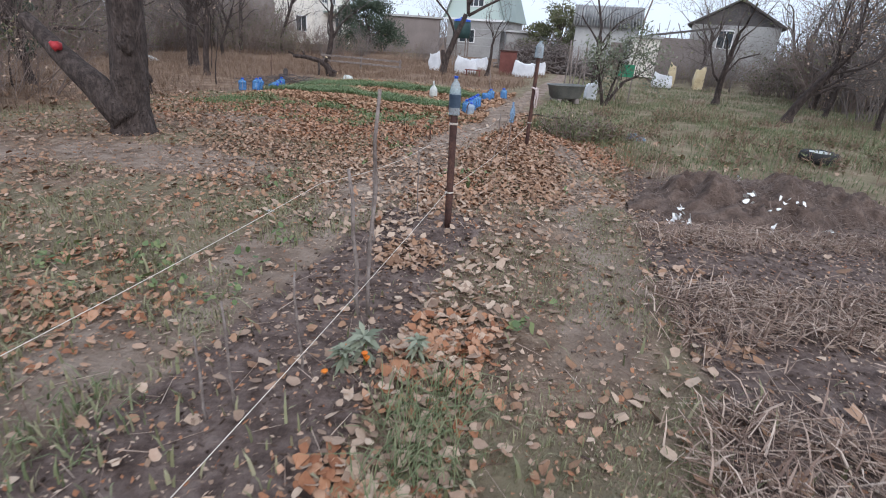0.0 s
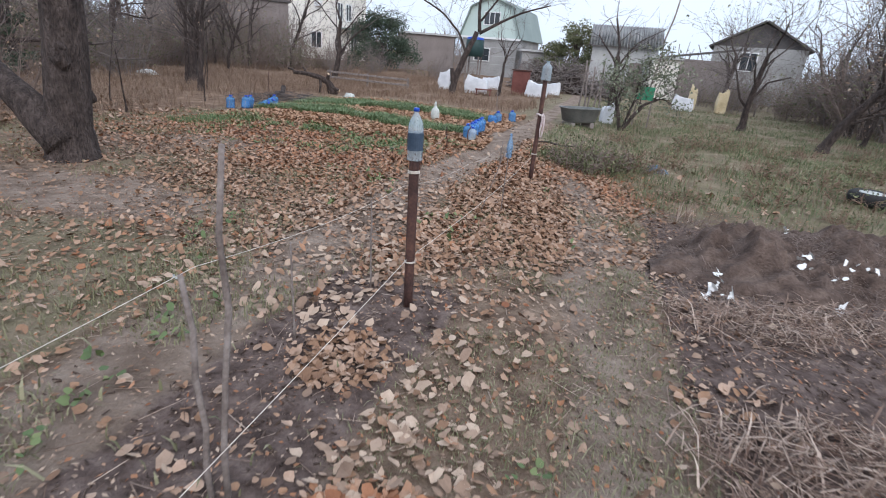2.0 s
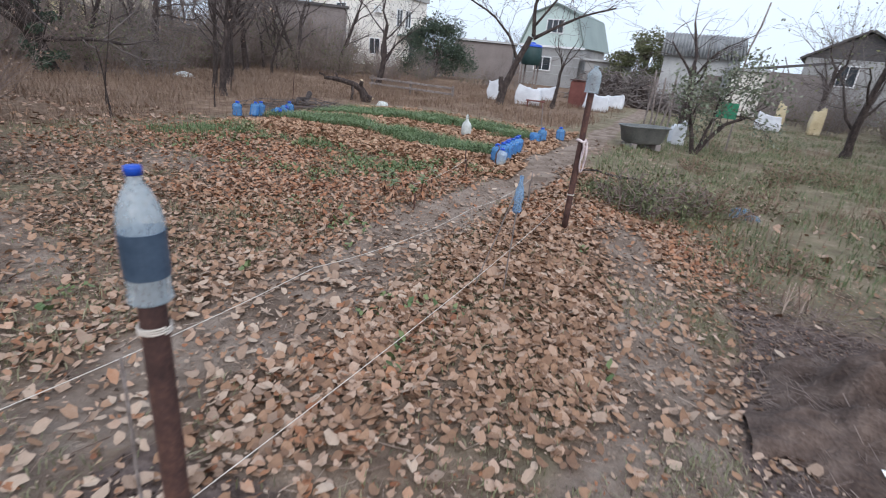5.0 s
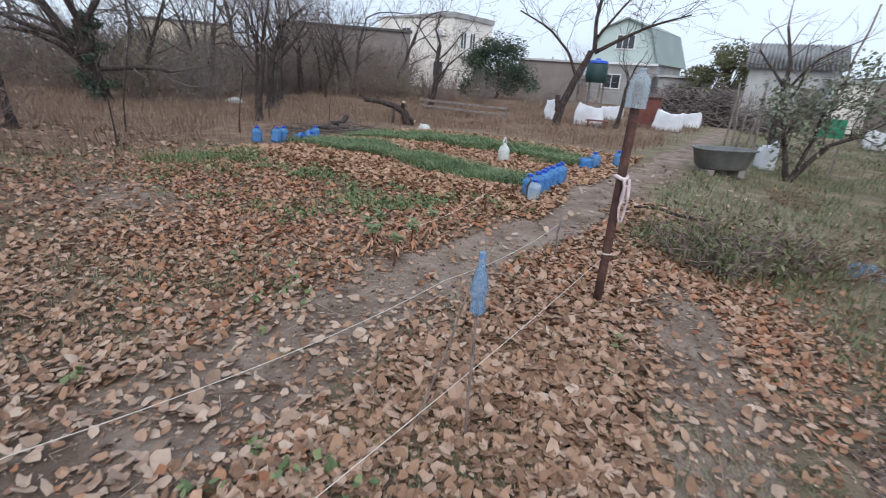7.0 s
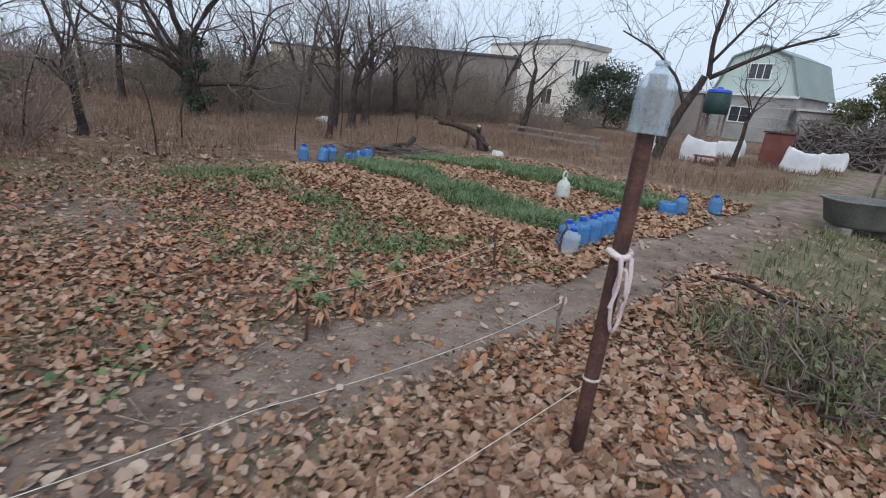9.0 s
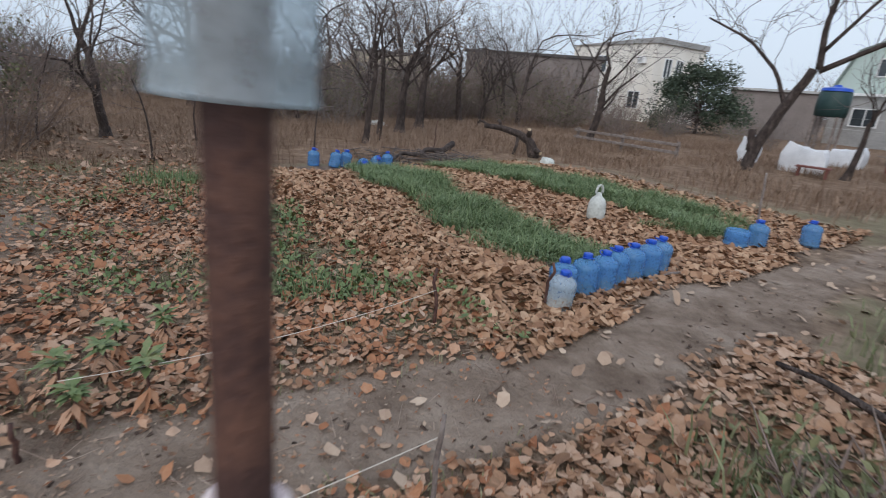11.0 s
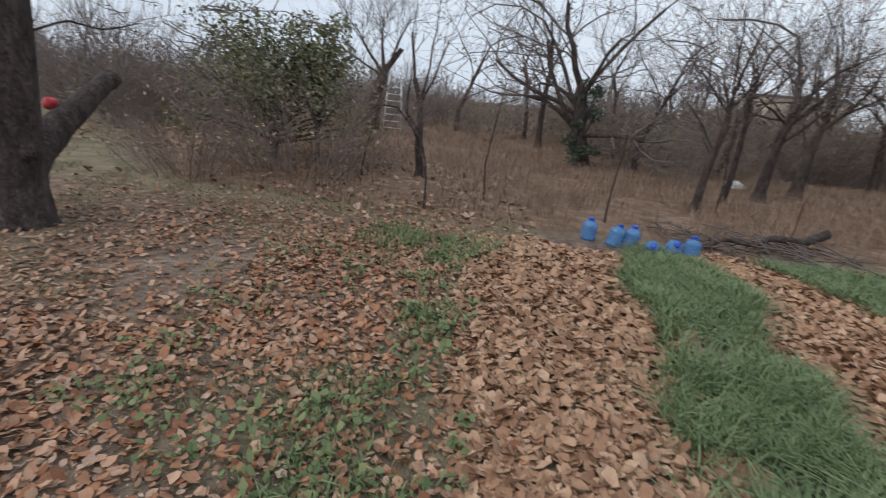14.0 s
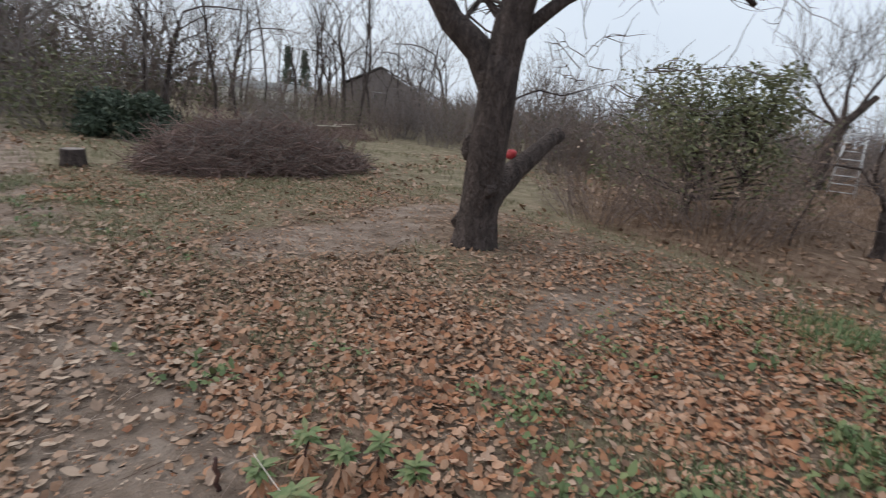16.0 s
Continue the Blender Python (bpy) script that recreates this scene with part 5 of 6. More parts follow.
tree("orchard_tree", 6.8, 33.0, 6.5, 0.15, 119, "bare tree before the grey house", lean=(0.2, 0), leafy=0.8, kids=(7, 5, 4, 2), start=0.35)
tree("orchard_tree", 10.5, 29.0, 6.5, 0.14, 120, "bare tree in the fenced orchard", lean=(0.2, 0), leafy=0.3, kids=(6, 4, 4, 2), start=0.3)

tree("orchard_tree", 5.2, 21.5, 5.6, 0.12, 122, "orchard tree with thin brown leaves", lean=(0.15, 0), leafy=0.8, kids=(7, 5, 4, 2), start=0.2)
tree("orchard_tree", 9.3, 22.5, 6.0, 0.13, 123, "orchard tree with thin brown leaves", lean=(0.2, 0), leafy=0.8, kids=(7, 5, 4, 2), start=0.2)

# ---- thickets all round, from a few bushes ----
rng = np.random.default_rng(121)
protos = [
    shrub("thicket_bush", -24, 22, 3.0, 2.6, 131, "dense leafless reddish thicket", 24, 0.15, M_FOLIAGE_OL, M_TWIG_RED, 0.05, "thicket", "thickets round the plots", thick=0.013),
    shrub("thicket_bush", -25, 17, 3.6, 2.4, 132, "dense leafless grey thicket", 24, 0.0, None, M_TWIG, 0.05, "thicket", "thickets round the plots", thick=0.013),
    shrub("thicket_bush", -27, 12, 2.4, 2.6, 133, "dense thicket with olive leaves", 24, 0.7, M_FOLIAGE_OL, M_TWIG_RED, 0.06, "thicket", "thickets round the plots", thick=0.013),
]
bare = [
    tree("thicket_tree", -26, 26, 7.5, 0.11, 134, "slender bare tree in the thicket", kids=(6, 4, 3, 2), start=0.2, group="slender trees of the thicket"),
    tree("thicket_tree", -28, 9, 8.5, 0.12, 135, "slender bare tree in the thicket", kids=(6, 4, 3, 2), start=0.25, spread=0.55, group="slender trees of the thicket"),
]


def plant(protos, x, y, scale):
    o = copy_thing(protos[rng.integers(len(protos))], Matrix.Identity(4))
    s = scale * rng.uniform(0.75, 1.25)
    o.matrix_basis = pose(x, y, gz(x, y) - 0.03 if abs(x) < 40 and abs(y) < 40 else -0.08, 0, 0, rng.uniform(0, 360)) @ Matrix.Scale(s, 4)
    return o


def fill(count, area, scale, protos):
    for _ in range(count):
        x, y = rng.uniform(area[0], area[1]), rng.uniform(area[2], area[3])
        plant(protos, x, y, scale)


fill(52, (-34, -19, 14, 34), 1.0, protos)
fill(26, (-22, -9, 26, 36), 0.5, protos)
fill(40, (-36, -24.5, -2, 14), 0.78, protos)
fill(28, (-32, -9, -30, -12), 0.8, protos)
fill(34, (-24, -14, -12, 3), 0.85, protos)
fill(32, (-9, 6, -30, -12), 1.9, protos)
fill(26, (10, 24, 14, 38), 0.9, protos)
fill(18, (9, 17, 19, 30), 1.1, protos)
fill(6, (7, 15, 16, 28), 0.8, bare)
fill(12, (6, 13, 27, 38), 0.6, protos)
fill(12, (-9, 4, 34, 40), 0.45, protos)
fill(26, (-1, 15, 31.5, 36), 0.55, protos)
fill(14, (-38, -20, 10, 38), 1.0, bare)
fill(24, (-34, -8, -34, -14), 1.1, bare)
fill(3, (-34, -26, -10, 4), 0.8, bare)
fill(8, (12, 30, 20, 44), 1.0, bare)
fill(8, (-8, 6, -26, -13), 1.1, bare)
fill(5, (-22, -2, 52, 64), 0.7, bare)

slim = [tree("slim_tree", -17, -13, 8.0, 0.07, 136, "slim upright bare tree behind the brush", kids=(7, 3, 2), depth=3, start=0.3, spread=0.38, up=0.1, bole=0.7, group="slim upright trees")]
fill(15, (-20, -9, -24, -11), 1.0, slim)
for _ in range(9):
    y = rng.uniform(15, 27)
    plant(bare, rng.uniform(-25, -0.72 * (y - 6) - 5), y, 0.7)
for _ in range(34):
    y = rng.uniform(14, 30)
    plant(protos, rng.uniform(-26, -0.75 * (y - 6) - 7), y, 0.75)
fill(14, (-20, -10, -13, -5), 0.6, protos)
fill(9, (-28, -23, 31, 37), 1.2, protos)
fill(12, (-23, -16, 23, 31), 0.85, protos)
fill(5, (-23, -15, 22, 31), 0.8, bare)
fill(4, (-28, -22, 30, 36), 0.9, bare)
fill(12, (-19, -13, -2, 4.5), 0.65, protos)
fill(7, (-25, -19, -23, -16), 1.0, protos)
fill(3, (-24, -18, -22, -14), 0.8, slim)

# far woods beyond the plots
rng = np.random.default_rng(139)
a, r = rng.uniform(0, 2 * np.pi, 900), rng.uniform(62, 95, 900)
cx, cy = -6 + r * np.cos(a), 8 + r * np.sin(a)
h = rng.uniform(2.2, 5.0, 900)
n = 15
foot = np.repeat(np.stack([cx, cy, np.full(900, -0.1)], -1), n, 0) + rng.normal(0, 0.5, (900 * n, 3)) * [1, 1, 0]
tipv = rng.normal(0, 0.38, (900 * n, 3))
tipv[:, 2] = 1
foot[:, 2] += np.where(rng.uniform(0, 1, 900 * n) < 0.6, rng.uniform(0, 0.5, 900 * n) * np.repeat(h, n), 0)
v, f = rods(foot, foot + tipv * (np.repeat(h, n) * rng.uniform(0.3, 0.7, 900 * n))[:, None], rng.uniform(0.03, 0.09, 900 * n))
stuff("far_woods", mesh_np("far_woods", v, [f]), M_TWIG, "bare woods beyond the plots, haze put into their pale colour", "woods")

shrub("hazel_bush", -10.2, 7.0, 2.35, 3.4, 141, "wide brown bush with a few dry leaves near the clearing", 85, 0.25, M_LEAF_GREY, M_TWIG_RED, 0.03, fine=5, thick=0.0032, foot=0.008)
shrub("hazel_bush", -9.2, 5.6, 1.4, 2.2, 142, "low leafless brown bush near the clearing", 46, 0.2, M_LEAF_GREY, M_TWIG_RED, 0.03, fine=4, thick=0.0032, foot=0.008)
leafy_mass("leafy_bush", -11.7, 6.0, 2.75, 4.4, 143, "wide bush still green with olive leaves", 70, 120, 0.045, M_FOLIAGE_OL, "bush", 0.14)
leafy_mass("leafy_bush", -12.1, 6.75, 3.1, 2.0, 157, "taller bush still green with olive leaves", 24, 100, 0.045, M_FOLIAGE_OL, "bush", 0.3)
shrub("wormwood_clump", -0.05, 10.15, 0.52, 1.0, 144, "low grey-green wormwood clump by the path", 50, 1.3, M_FOLIAGE_OL, M_TWIG_RED, 0.028, fine=3)
shrub("wormwood_clump", 0.95, 11.1, 0.45, 1.1, 145, "low dry weed clump in the meadow", 50, 0.5, M_FOLIAGE_OL, M_DRY, 0.028, fine=3)
shrub("wormwood_clump", 0.4, 10.75, 0.5, 1.1, 151, "tangled grey-green weed clump by the path", 50, 1.4, M_FOLIAGE_OL, M_TWIG_RED, 0.028, fine=3)
clump = shrub("weed_clump", 1.6, 9.2, 0.3, 0.6, 152, "dry brown weed clump in the meadow", 14, 0.5, M_FOLIAGE_OL, M_DRY, 0.025, group="weed clumps of the meadow", thick=0.004)
for _ in range(34):
    cx, cy = rng.uniform(0.8, 7.0), rng.uniform(8.2, 16)
    o = copy_thing(clump, Matrix.Identity(4))
    o.matrix_basis = pose(cx, cy, gz(cx, cy) - 0.02, 0, 0, rng.uniform(0, 360)) @ Matrix.Scale(rng.uniform(0.5, 1.3), 4)
leafy_mass("evergreen_tree", -16.6, 40.5, 4.4, 6.2, 146, "round dark evergreen before the white house", 50, 300, 0.085, foot=0.0)
leafy_mass("olive_tree", -1.7, 44.5, 4.7, 4.6, 147, "broad olive-green tree before the sheds", 44, 180, 0.09, M_FOLIAGE_OL, foot=0.0)
leafy_mass("olive_tree", -3.6, 45.0, 3.2, 3.4, 150, "low olive-green tree beside the sheds", 26, 160, 0.09, M_FOLIAGE_OL, foot=0.0)
leafy_mass("low_evergreen", -4.7, -6.3, 1.3, 2.6, 148, "low dark evergreen shrub behind the brush pile", 26, 260, 0.07, M_FOLIAGE, "shrub", 0.05)
shrub("low_evergreen", -3.2, -8.0, 2.4, 3.0, 149, "tall dark evergreen shrub with yellowing leaves", 50, 2.0, M_FOLIAGE_OL, M_TWIG, 0.06, fine=4)


# ---- logs, brush, stump ----
def log(name, pts, radii, label, stubs=()):
    root = thing(name, 0, 0, 0, label, "log")
    g = Geo()
    pts = np.array(pts, float)
    f = np.linspace(0, len(pts) - 1, len(pts) * 3)
    fine = np.stack([np.interp(f, np.arange(len(pts)), pts[:, i]) for i in range(3)], -1)
    g.tube(fine, np.interp(f, np.arange(len(pts)), radii), 10, cap=True)
    put("trunk", g.mesh("trunk"), M_BARK, root)
    for s, e, r in stubs:
        g = Geo()
        g.tube([s, (np.array(s) + np.array(e)) / 2 + 0.02, e], [r, r * 0.9, r * 0.8], 7, cap=True)
        put("limb_stub", g.mesh("limb_stub"), M_BARK, root)
        e, d = np.array(e), np.array(e) - np.array(s)
        part("cut_face", lathe([(r * 0.75, 0), (r * 0.7, 0.01)], 10, Matrix.Translation(Vector(e)) @ turn_to(d)), M_CUT, root, "pale sawn wood")
    return root


log("fallen_log", [(-9.65, 16.7, 0.55), (-9.3, 16.95, 0.53), (-8.95, 17.2, 0.43), (-8.72, 17.38, 0.28), (-8.6, 17.5, -0.12)], [0.055, 0.07, 0.085, 0.11, 0.17], "arched dark log with sawn limbs on dry grass",
    [((-9.35, 16.95, 0.52), (-9.42, 16.92, 0.72), 0.04), ((-8.78, 17.34, 0.34), (-8.66, 17.26, 0.56), 0.07), ((-8.95, 17.2, 0.4), (-8.85, 17.0, -0.06), 0.045), ((-9.6, 16.75, 0.55), (-9.82, 16.66, 0.66), 0.035), ((-8.65, 17.4, 0.1), (-8.3, 17.35, 0.05), 0.06)])
log("fallen_limb", [(-8.25, 13.25, -0.04), (-8.5, 13.6, 0.06), (-8.55, 14.05, 0.0), (-8.8, 14.4, 0.09), (-8.9, 14.9, 0.04), (-9.2, 15.4, 0.15)], [0.02, 0.028, 0.034, 0.045, 0.06, 0.075], "crooked dark limb lying by far bottles")
rng = np.random.default_rng(151)
x, y = scatter(rng, 150, -9.3, -7.9, 12.9, 15.4)
g = sticks(x, y, ground_z(x, y) + rng.uniform(0.02, 0.16, len(x)), 0.6, 0.011, rng, 0.16)
stuff("cut_branches", g.mesh("cut_branches"), M_TWIG_DARK, "cut bare branches lying in a loose pile", "branches")
w = heap("white_bundle", -7.75, 17.0, 0.2, 0.15, 0.2, 155, M_MILKY, "crumpled white plastic bundle beside the log", "plastic bundle")


def brush(name, cx, cy, sx, sy, h, count, seed, material, label, thick=1.0, slope=0.0):
    rng = np.random.default_rng(seed)
    a, r = rng.uniform(0, 6.283, count), np.sqrt(rng.uniform(0, 1, count))
    x, y = cx + sx * r * np.cos(a), cy + sy * r * np.sin(a)
    top = h * (1 + slope * (x - cx) / sx) * (1 - r ** 2) ** 0.8 * (0.55 + 0.75 * vnoise(x, y, 0.9, seed))
    z = ground_z(x, y) + 0.03 + top * np.sqrt(rng.uniform(0, 1, count))
    b, ln = rng.uniform(0, 6.283, count), rng.uniform(0.2, 1.1, count)
    d = np.stack([np.cos(b), 0.7 * np.sin(b), rng.normal(0.1, 0.5, count)], -1) * ln[:, None]
    p = np.stack([x, y, z], -1)
    m = p + rng.normal(0, 0.09, (count, 3))
    g = Geo()
    rad = thick * rng.uniform(0.004, 0.014, count)
    g.add(*rods(p - d / 2, m, rad))
    g.add(*rods(m, p + d / 2, rad * 0.6))
    return stuff(name, g.mesh(name), material, label, "brush pile")


pile = thing("brush_pile", 0, 0, 0, "long pile of reddish-brown cut brush on grass", "brush pile")
for nm, cnt, sd, mat, thick, hh in (("stick_mass", 4600, 161, M_BRUSH, 0.9, 0.95), ("twig_tangle", 2100, 167, M_STAKE, 0.55, 1.06)):
    ob = brush(nm, -5.95, -0.4, 2.35, 1.35, hh, cnt, sd, mat, "tangled thin sticks", thick, 0.3)
    ob.parent = pile
    del ob["category"]
rng = np.random.default_rng(166)
bent = []
for i in range(10):
    g = Geo()
    u = np.linspace(-0.5, 0.5, 5)
    g.tube(np.stack([u, 0.08 * np.sin(4 * u + i) * rng.uniform(0.3, 1.2), 0.12 * (0.25 - u * u) * rng.uniform(-1, 1)], -1), 0.011 * (1.1 - 0.8 * (u + 0.5)), 5)
    tip = np.array([0.12, 0.0, 0.0])
    g.tube([tip, tip + [0.2, rng.uniform(-0.16, 0.16), rng.uniform(-0.1, 0.16)]], [0.006, 0.002], 4)
    g.tube([-tip, -tip + [0.24, rng.uniform(-0.2, 0.2), rng.uniform(-0.1, 0.16)]], [0.007, 0.002], 4)
    bent.append(g.mesh("branch"))
for i in range(260):
    a, r = rng.uniform(0, 6.283), math.sqrt(rng.uniform(0, 1)) * 0.95
    bx, by = -5.95 + 2.3 * r * math.cos(a), -0.4 + 1.3 * r * math.sin(a)
    bz = gz(bx, by) + 0.06 + 0.9 * (1 + 0.3 * (bx + 5.95) / 2.3) * (1 - r * r) ** 0.8 * (0.6 + 0.5 * rng.uniform())
    ob = put("branch", bent[i % 10], M_BRUSH if i % 3 else M_STAKE, pile)
    ob.matrix_basis = pose(bx, by, bz, rng.uniform(0, 360), rng.normal(0, 28), rng.uniform(0, 360)) @ Matrix.Scale(rng.uniform(0.5, 1.4), 4)
# added dark core behind the sticks, in the heap soil colour
heap("brush_core", -5.95, -0.45, 1.7, 0.8, 0.35, 162, M_SOIL, "added dark solid core of the brush pile", "compost")
stump = thing("stump", -2.77, -0.95, gz(-2.77, -0.95), "short dark sawn stump on the grass", "stump")
part("trunk", lathe([(0.22, -0.03), (0.2, 0.08), (0.19, 0.27), (0.185, 0.3)], 16), M_BARK, stump, smooth=True)
part("cut_face", lathe([(0.17, 0.3), (0.165, 0.308)], 16), M_STAKE, stump)
for bx, by, ln, rz in ((-12.6, -8.4, 1.6, 25), (-11.2, -7.0, 1.2, 15)):
    bd = thing("plank", bx, by, 0.5, "pale weathered plank lying on brush", "plank", rz=rz)
    part("board", box(ln, 0.14, 0.03, bevel=0.004), M_BOARD, bd)
brush("brush_heap", -11.9, -7.8, 1.8, 1.2, 0.6, 500, 163, M_BRUSH, "small heap of cut brush under planks")
sack = heap("white_rag_scrap", -2.45, 3.72, 0.07, 0.05, 0.03, 165, M_MILKY, "small white scrap among rust leaves", "scrap")

# ---- ladder ----
lad = thing("ladder", -21.4, 6.77, gz(-21.4, 6.77), "pale metal ladder leaning at a tree", "ladder", rz=12)
for sgn in (-1, 1):
    g = Geo()
    g.tube([(0, 0.36 * sgn, 0), (-0.15, 0.23 * sgn, 2.1)], [0.03, 0.026], 6, cap=True)
    put("rail", g.mesh("rail"), M_ALU, lad)
for i in range(8):
    u = 0.08 + 0.84 * i / 7
    g = Geo()
    hw = 0.36 - 0.13 * u
    g.tube([(-0.15 * u, -hw, 2.1 * u), (-0.15 * u, hw, 2.1 * u)], [0.02, 0.02], 6, cap=True)
    put("rung", g.mesh("rung"), M_ALU, lad)

# ---- tub, tyre, plants ----
tub = thing("metal_tub", -0.25, 15.9, gz(-0.25, 15.9) + 0.1, "old grey metal bathtub standing on bricks", "bathtub", rz=40)
bm = bmesh.new()
levels = [(0.46, 0.2, 0.0), (0.58, 0.27, 0.06), (0.68, 0.33, 0.4), (0.73, 0.37, 0.42), (0.73, 0.37, 0.445), (0.66, 0.31, 0.44), (0.6, 0.27, 0.12), (0.4, 0.18, 0.08)]
rings = []
for sx, sy, z in levels:
    rings.append([bm.verts.new((0.84 * sx * math.copysign(abs(math.cos(a)) ** 0.6, math.cos(a)), 0.9 * sy * math.copysign(abs(math.sin(a)) ** 0.6, math.sin(a)), 0.9 * z)) for a in [2 * math.pi * i / 32 for i in range(32)]])
for a, b in zip(rings, rings[1:]):
    for i in range(32):
        bm.faces.new((a[i], a[(i + 1) % 32], b[(i + 1) % 32], b[i]))
bm.faces.new(rings[0][::-1])
bm.faces.new(rings[-1])
part("basin", bm, M_TUB, tub, smooth=True)
for sx in (-0.33, 0.33):
    part("foot", box(0.14, 0.4, 0.14, sx, 0, -0.13, 0.01), M_DKBRICK, tub)
tyre = thing("tyre", 4.55, 10.6, gz(4.55, 10.6), "old black tyre lying in the meadow", "tyre")
part("tread", lathe([(0.2, 0.02), (0.27, 0.0), (0.31, 0.03), (0.32, 0.1), (0.31, 0.17), (0.27, 0.2), (0.2, 0.18)], 26), M_RUBBER, tyre, smooth=True)
part("cover", lathe([(0.19, 0.15), (0.18, 0.19)], 20), M_MILKY, tyre, "pale lid over the hole")


def fleshy_plant(x, y, h, seed, label, flowers=0, mat_leaf=None, size=1.0):
    rng = np.random.default_rng(seed)
    p = thing("garden_plant", x, y, gz(x, y), label, "plant", rz=rng.uniform(0, 360))
    g = Geo()
    g.tube([(0, 0, -0.02), (0.01, 0, h * 0.5), (0, 0.01, h * 0.8)], [0.008, 0.007, 0.005], 5)
    put("stem", g.mesh("stem"), M_RUST if not flowers else M_WEED, p)
    for tier, k, lo, hi, rise, mat in (("rosette", 20, 0.74, 1.0, 0.35, mat_leaf or M_PLANTGREEN), ("lower_leaf", 9, 0.35, 0.75, -0.75, M_APPLE_LEAF if mat_leaf else M_LEAF_RUST)):
        a, u = np.arange(k) * 2.4 + rng.normal(0, 0.2, k), rng.uniform(lo, hi, k)
        d = np.stack([np.cos(a), np.sin(a), rise + rng.normal(0, 0.2, k)], -1)
        d /= np.linalg.norm(d, axis=1, keepdims=True)
        sd = np.cross(d, [0, 0, 1.0])
        foot = np.stack([0 * a, 0 * a, h * u], -1)
        ln, wd = size * rng.uniform(0.07, 0.125, k)[:, None], 0.021 * size
        dip = np.array([0, 0, 0.025])
        v = np.stack([foot, foot + d * ln * 0.45 + sd * wd, foot + d * ln - dip, foot + d * ln * 0.45 - sd * wd, foot + d * ln * 0.5 - dip * 0.25], 1).reshape(-1, 3)
        q = np.array([(0, 1, 4), (1, 2, 4), (2, 3, 4), (3, 0, 4)])[None] + (np.arange(k) * 5)[:, None, None]
        put(tier, mesh_np(tier, v, [q.reshape(-1, 3)], True), mat, p, "withered reddish leaves" if rise < 0 and not mat_leaf else "")
    for i in range(flowers):
        fx, fy = rng.normal(0, 0.05, 2)
        part("flower", lathe([(0.004, h * 0.66), (0.013, h * 0.76), (0.016, h * 0.8), (0.009, h * 0.83)], 10, Matrix.Translation((fx, fy, rng.uniform(-0.05, 0.02)))), M_FLOWER, p, "orange bloom")
    return p


log("dry_branch", [(-0.95, 11.35, 0.02), (-0.7, 11.2, 0.09), (-0.4, 11.15, 0.05), (-0.1, 10.95, 0.1)], [0.012, 0.016, 0.02, 0.014], "dry curved branch lying by the path")
heap("plastic_scrap", 1.4, 11.1, 0.22, 0.14, 0.16, 186, M_BLUE_PALE, "crumpled pale blue plastic sheet in grass", "plastic scrap")
rng = np.random.default_rng(187)
x, y = rng.normal(1.45, 0.16, 34), rng.normal(8.1, 0.12, 34)
foot = np.stack([x, y, ground_z(x, y) - 0.02], -1)
g = Geo()
g.add(*rods(foot, foot + np.stack([rng.normal(0, 0.05, 34), rng.normal(0, 0.05, 34), rng.uniform(0.12, 0.32, 34)], -1), 0.005))
stuff("stubble_clump", g.mesh("stubble_clump"), M_STRAW, "pale cut stalks standing in a tuft", "stubble")
for sx, sy, sh, sd in ((-2.54, 8.19, 0.22, 171), (-2.62, 8.36, 0.2, 172), (-2.31, 8.24, 0.2, 173), (-2.78, 8.42, 0.22, 179), (-2.8, 8.63, 0.22, 188)):
    fleshy_plant(sx, sy, sh, sd, "green rosette plant with reddish stem among leaves", size=0.85)
fleshy_plant(-0.8, 1.92, 0.17, 174, "low marigold with orange flowers in soil", 3, M_APPLE_LEAF, 0.95)
fleshy_plant(-0.87, 1.84, 0.13, 190, "low marigold with orange flowers in soil", 2, M_APPLE_LEAF, 0.85)
fleshy_plant(-0.56, 2.02, 0.14, 191, "small grey-green seedling at the bed edge", 0, M_APPLE_LEAF, 0.7)
for sx, sy, sd in ((-2.32, 8.5, 175), (-2.4, 8.92, 176)):
    fleshy_plant(sx, sy, 0.27, sd, "leggy plant with green top and withered lower leaves")


# ---- yard: sacks, panels, tank, woodpile ----
def bulk_sack(x, y, sx, sy, h, rz, seed, label, material=None):
    """A big woven sack: slumped sides, sagging top and creases."""
    root = thing("bulk_sack", x, y, gz(x, y), label, "sack", "pale sacks in the yard", rz)
    bm = box(sx, sy, h, bevel=0.03)
    bmesh.ops.subdivide_edges(bm, edges=bm.edges[:], cuts=5, use_grid_fill=True)
    for v in bm.verts:
        c = v.co.copy()
        u, w, f = 2 * c.x / sx, 2 * c.y / sy, c.z / h
        n = noise.noise(Vector((c.x * 3 + seed * 7, c.y * 3, c.z * 3)))
        k = noise.noise(Vector((c.x * 9 + seed, c.y * 9, c.z * 4)))
        belly = 1 + 0.14 * math.sin(math.pi * min(1, max(0, f))) + 0.16 * n
        sag = 1 - 0.12 * f * (1 - u * u * w * w) + 0.1 * u * f * (1 if seed % 2 else -1)
        v.co = Vector((c.x * belly * (1 - 0.1 * f), c.y * belly * (1 - 0.25 * f), max(-0.02, c.z * sag + 0.06 * f * k)))
        v.co += Vector((0.025 * k, 0.03 * k, 0))
    part("bag", bm, material or M_WHITE, root, smooth=True)
    return root


